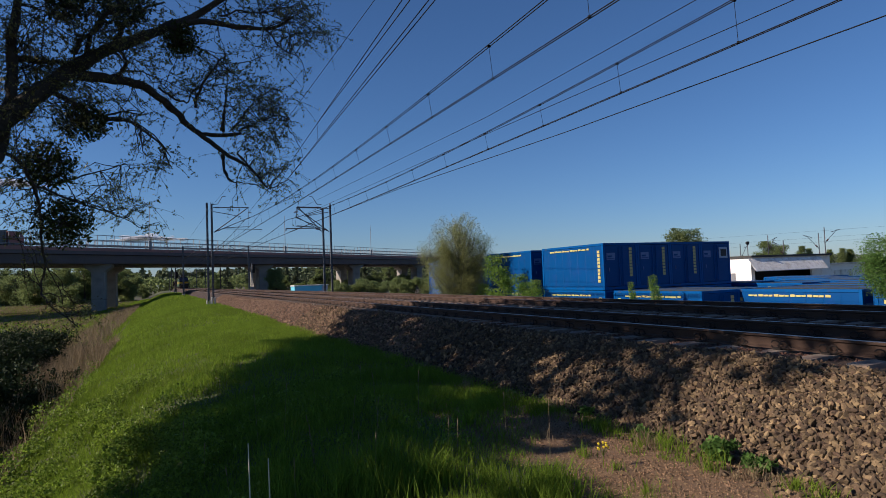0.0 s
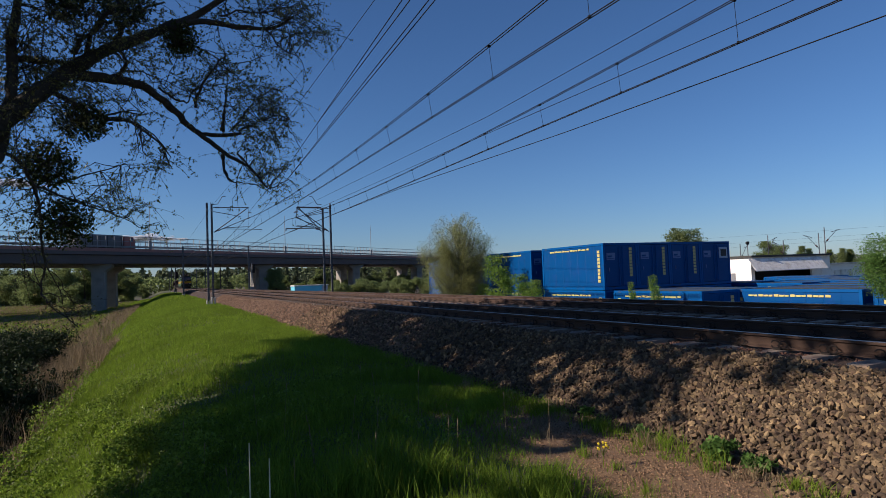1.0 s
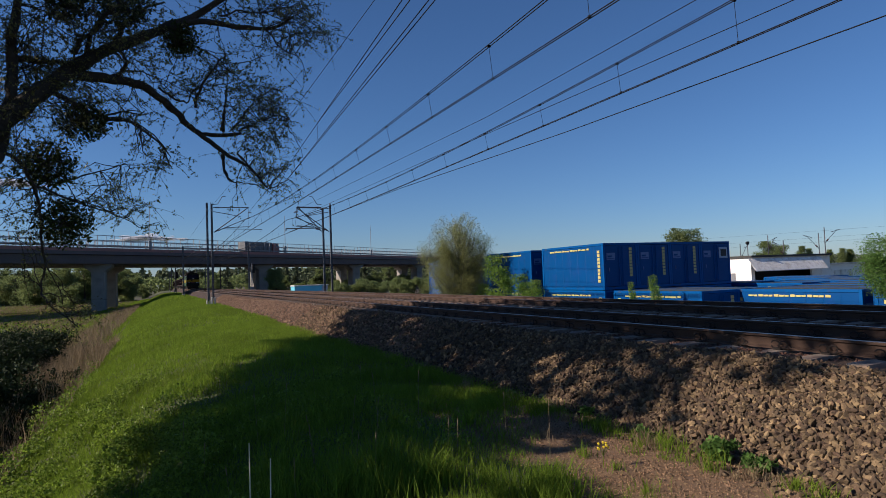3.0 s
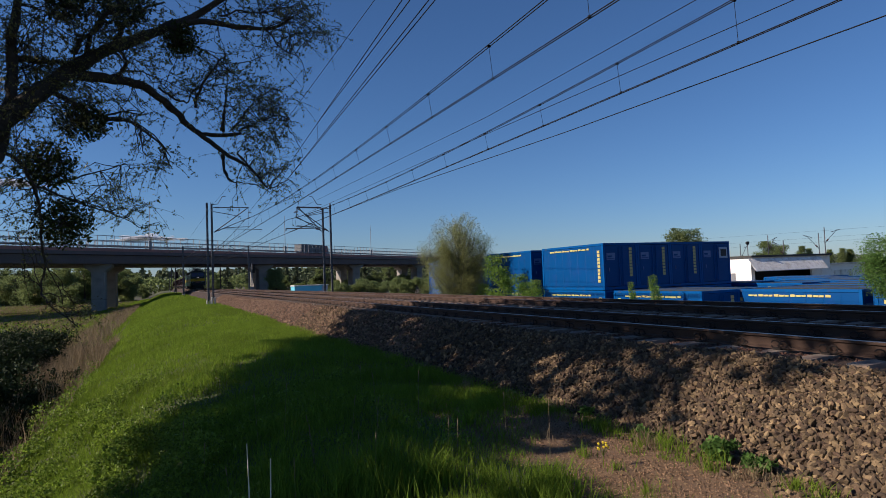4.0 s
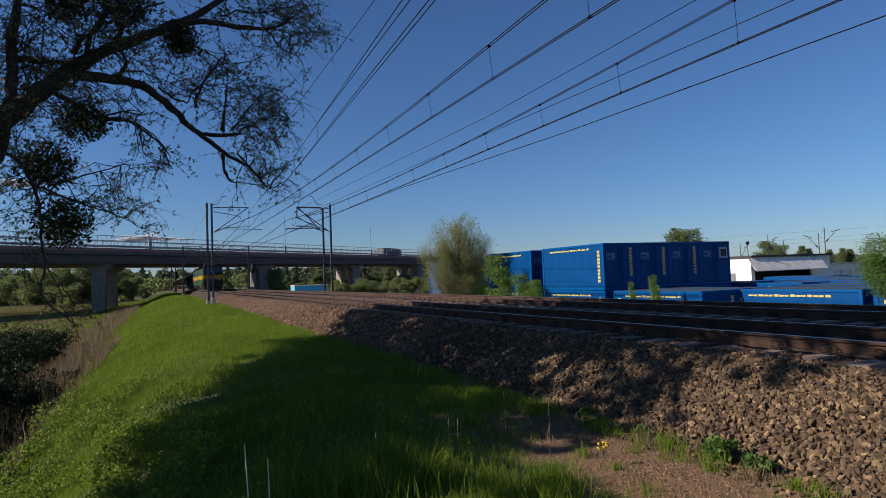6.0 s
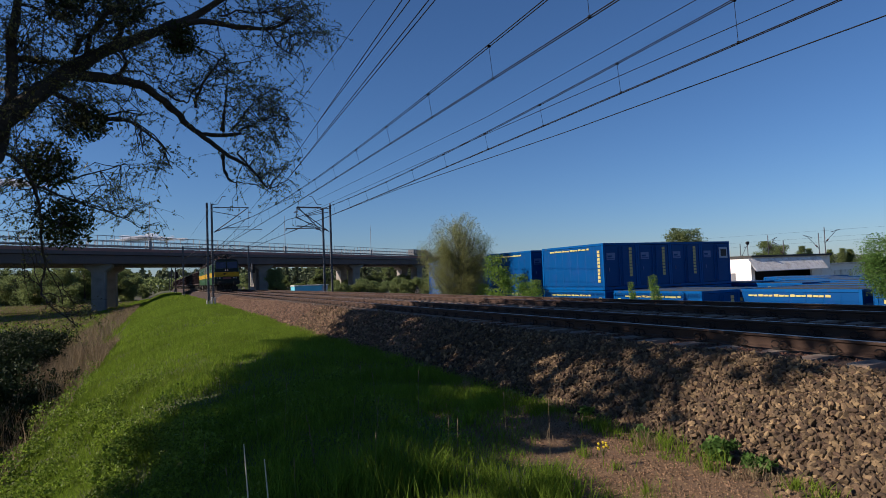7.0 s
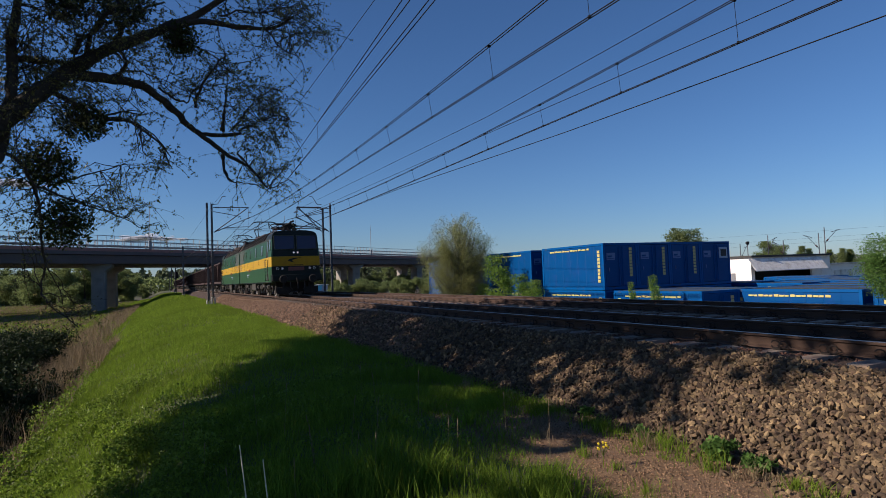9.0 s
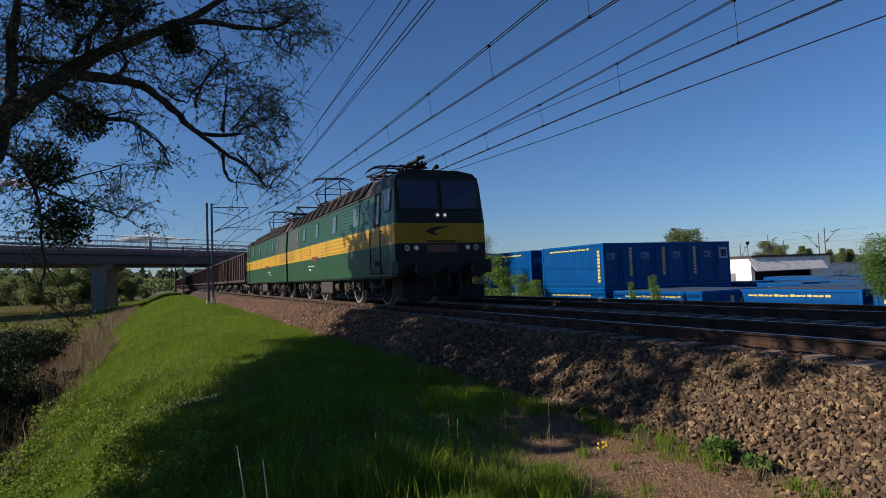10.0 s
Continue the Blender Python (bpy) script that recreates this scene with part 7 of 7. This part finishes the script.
# woods along the horizon
def far_wood(name, x0, x1, y, depth, hh, n_, size, material, seed, label):
    rng = np.random.default_rng(seed)
    x, yy = rng.uniform(x0, x1, n_), y + rng.uniform(0, depth, n_)
    top = np.array([hh * (0.72 + 0.30 * noise.noise(Vector((a * 0.06, seed, 0))) + 0.22 * noise.noise(Vector((a * 0.21, seed, 3)))) for a in x])
    z = -3.4 + (top + 0.6) * rng.uniform(0, 1, n_) ** 0.6
    return tagged(leaf_cloud(name, np.stack([x, yy, z], 1), size, material, rng, None, 1.3), label, "wood", kind="stuff")


far_wood("far_wood", -420, 60, 330, 30, 11, 34000, 0.95, M["leaf_wood"], 51, "green wood along the horizon")
far_wood("far_wood", 40, 560, 330, 40, 13, 36000, 1.0, M["leaf_pine"], 52, "dark pine wood along the horizon")
far_wood("far_wood", 250, 900, 130, 40, 4.6, 20000, 0.8, M["leaf_wood"], 53, "green wood along the horizon")
far_wood("wooded_ridge", -600, 500, 900, 80, 34, 12000, 5.0, M["leaf_pine"], 54, "dark wooded ridge, haze only in its leaf colour")

# ---------------------------------------------------------------- white workshop behind the yard
def workshop():
    root = empty("workshop", pose(74.4, 60.4, -2.86))
    h_ = 4.75
    part("side_wall", boxes((0, 0.3, 0.3, 7.0, 0, h_)), M["white_wall"], root, "white rendered wall")
    part("front_wall", boxes((0, 0.7, 0, 0.3, 0, h_), (12.6, 16.8, 0, 0.3, 0, h_), (16.8, 25.0, 0, 0.3, 0, h_ - 1.4), (0.7, 12.6, 0, 0.3, 3.9, h_)), M["white_wall"], root, "white rendered wall")
    part("back_wall", boxes((0, 25.0, 7.0, 7.3, 0, h_ - 1.5)), M["darkvoid"], root)
    part("end_wall", boxes((24.7, 25.0, 0.3, 7.0, 0, h_ - 1.4)), M["white_wall"], root)
    part("roof", boxes((-0.3, 16.8, -0.4, 7.5, h_, h_ + 0.26)), M["darkvoid"], root, "flat dark roof edge")
    part("low_roof", boxes((16.85, 25.3, -0.3, 7.5, h_ - 1.38, h_ - 1.2)), M["tin"], root, "flat grey roof of the lower wing")
    bm = bmesh.new()
    for i in range(27):
        x = -0.9 + i * 0.56
        vs = [bm.verts.new(q) for q in ((x, -0.32, h_ - 0.15), (x + 0.5, -0.32, h_ - 0.15), (x + 0.545, -1.5, h_ - 1.85), (x, -1.5, h_ - 1.85),
                                        (x, -0.32, h_ - 0.21), (x + 0.5, -0.32, h_ - 0.21), (x + 0.545, -1.5, h_ - 1.95), (x, -1.5, h_ - 1.95))]
        for q in ((0, 1, 2, 3), (7, 6, 5, 4), (0, 4, 5, 1), (1, 5, 6, 2), (2, 6, 7, 3), (3, 7, 4, 0)):
            bm.faces.new([vs[k_] for k_ in q])
    bmesh.ops.recalc_face_normals(bm, faces=bm.faces[:])
    part("canopy", bm, M["canopy"], root, "sloping weathered sheet canopy")
    part("window", boxes((-0.03, 0.0, 2.6, 4.2, 1.3, 2.6)), M["steel_grey"], root, "grey shuttered window")
    part("lower_door", boxes((17.6, 22.0, -0.03, 0.0, 0, 2.5)), M["tin"], root, "grey sliding door")
    return tagged(root, "low white workshop with sloping grey canopy and dark opening", "building")


workshop()
flood = tagged(empty("floodlight", pose(74.2, 60.6, 2.15)), "dark floodlight on a short pole above the workshop roof", "floodlight")
part("pole", tubes(((0, 0, -0.1), (0, 0, 1.7), 0.06), n=6), M["mast"], flood)
part("lamp_head", tubes(((0, -0.1, 1.72), (0, 0.15, 1.80), 0.27, 0.20), n=10), M["black"], flood)


# masts of the far station
def station_mast(x, y, top, reach):
    q = tagged(empty("station_mast", pose(x, y, -2.86)), "thin grey catenary mast of the far station", "catenary mast", "far station masts")
    h_ = top + 2.86
    part("pole", tubes(((0, 0, 0), (0, 0, h_), 0.095, 0.07), n=6), M["mast"], q)
    part("bracket", tubes(((0, 0, h_ - 2.6), (reach, 0, h_ - 0.4), 0.045), n=5), M["mast"], q)
    part("top_tube", tubes(((reach * 0.55, 0, h_ - 0.75), (reach * 1.25, 0, h_ - 0.35), 0.05), n=5), M["mast"], q)
    bm = bmesh.new()
    for k_ in range(4):
        tube(bm, (reach * (0.16 + 0.03 * k_), 0, h_ - 2.24 + 0.07 * k_), (reach * (0.175 + 0.03 * k_), 0, h_ - 2.21 + 0.07 * k_), 0.12, n=6)
    part("insulator", bm, M["insulator"], q)


for x, y, top, reach in ((92.2, 76.8, 4.6, 1.6), (94.9, 73.4, 5.8, 1.8), (96.3, 71.6, 4.9, -2.2), (99.3, 67.4, 5.7, -3.0), (99.8, 66.7, 6.6, 3.2), (105.6, 57.0, 7.4, -3.4)):
    station_mast(x, y, top, reach)
for z, y in ((6.4, 66.5), (5.3, 67), (4.6, 74)):
    tagged(wire_curve("station_wire", [(70, y + 22, z - 1.2), (98, y, z - 0.4), (120, y - 18, z + 0.3), (200, y - 80, z + 2.0)], 0.010), "far station overhead wire", "wire", "far station wires")


def hoarding():
    root = empty("site_trailer", pose(20.7, 106, -2.9, 0, 0, 6))
    part("body", boxes((0, 5.9, 0, 2.2, 0.5, 3.05), bev=0.04), M["sign_blue"], root, "pale blue painted body")
    bm = extrude_profile([(0.0, 1.2), (5.4, 2.4), (5.4, 1.9), (2.5, 1.5), (0.0, 0.9)], -0.03, -0.005)
    part("wave_panel", bm, M["white_plate"], root, "white wave shape")
    part("end_panel", boxes((4.8, 5.88, -0.02, -0.004, 0.55, 3.0)), M["white_plate"], root, "white end panel")
    part("roof", boxes((-0.1, 6.0, -0.1, 2.3, 3.05, 3.2)), M["white_wall"], root)
    part("support", boxes((0.4, 0.8, 0.3, 1.9, 0, 0.5), (4.4, 4.8, 0.3, 1.9, 0, 0.5)), M["black"], root)
    return tagged(root, "pale blue trailer with white wave beyond the tracks", "trailer")


hoarding()


def signal(x, y):
    root = empty("railway_signal", pose(x, y, -0.9))
    part("pole", tubes(((0, 0, -0.3), (0, 0, 6.6), 0.10), n=8), M["steel_grey"], root)
    part("signal_head", boxes((0.15, 0.75, -0.2, 0.1, 4.3, 6.2), bev=0.05), M["black"], root, "black signal head")
    part("relay_box", boxes((-0.5, 0.4, -0.3, 0.3, -0.1, 1.0), bev=0.02), M["steel_grey"], root)
    part("ladder", tubes(((-0.18, 0.2, 0), (-0.18, 0.2, 6.2), 0.02), ((0.18, 0.2, 0), (0.18, 0.2, 6.2), 0.02), n=5), M["steel_grey"], root)
    return tagged(root, "railway signal post beside the track", "railway signal", "signals")


signal(4.3, 203)
signal(19.5, 150)
# small fair-weather clouds far off, low over the horizon
def cloud(cx, cy, cz, lumps, seed):
    rng = np.random.default_rng(seed)
    bm = bmesh.new()
    for dx, dz, r in lumps:
        for _ in range(16):
            o = Vector((dx + rng.normal() * r * 1.1, rng.normal() * r * 0.6, dz + rng.normal() * r * 0.22))
            bmesh.ops.create_icosphere(bm, subdivisions=2, radius=r * rng.uniform(0.25, 0.6), matrix=Matrix.Translation(o) @ Matrix.Diagonal((2.0, 1.2, 0.5, 1)))
    ob = mesh_ob("backdrop_cloud", bm, M["cloud"], smooth=True)
    ob.matrix_basis = pose(cx, cy, cz)
    return tagged(ob, "thin white fair-weather cloud low over the horizon", "cloud", "clouds", "structure")


cloud(-58, 3900, 280, [(-110, -6, 22), (-60, 4, 30), (-5, 8, 36), (60, 2, 28), (120, -4, 22), (190, -6, 16)], 1)
cloud(-715, 3900, 570, [(-90, 0, 26), (-30, 10, 34), (40, 8, 34), (100, 0, 22)], 2)
# ---------------------------------------------------------------- movement
def motions():
    for ob, off, turn in TRAIN:
        walk(ob, [(t, pose(TRACKS[0], TRAIN_Y + TRAIN_V * (10.0 - t) + off, 0, 0, 0, turn)) for t in range(11)])
    # wheels roll on the rails: one row for every film picture keeps each turn under 90 degrees
    for ws, y, r in WHEELS:
        back = ws.parent == loco_b
        rows = []
        for i in range(301):
            a = math.degrees(TRAIN_V * i / 30.0 / r) * (-1 if back else 1)
            rows.append((i / 30.0, pose(0, y, r, a % 360.0)))
        walk(ws, rows)
    walk(lorry, [(t, BR @ pose(4.8 + 21.7 * t, 2.8, 8.31)) for t in range(11)])
    for st, x, y, z0, lean in STALKS:
        walk(st, [(t, pose(x, y, z0, 0, a_, 0)) for t, a_ in lean])


motions()
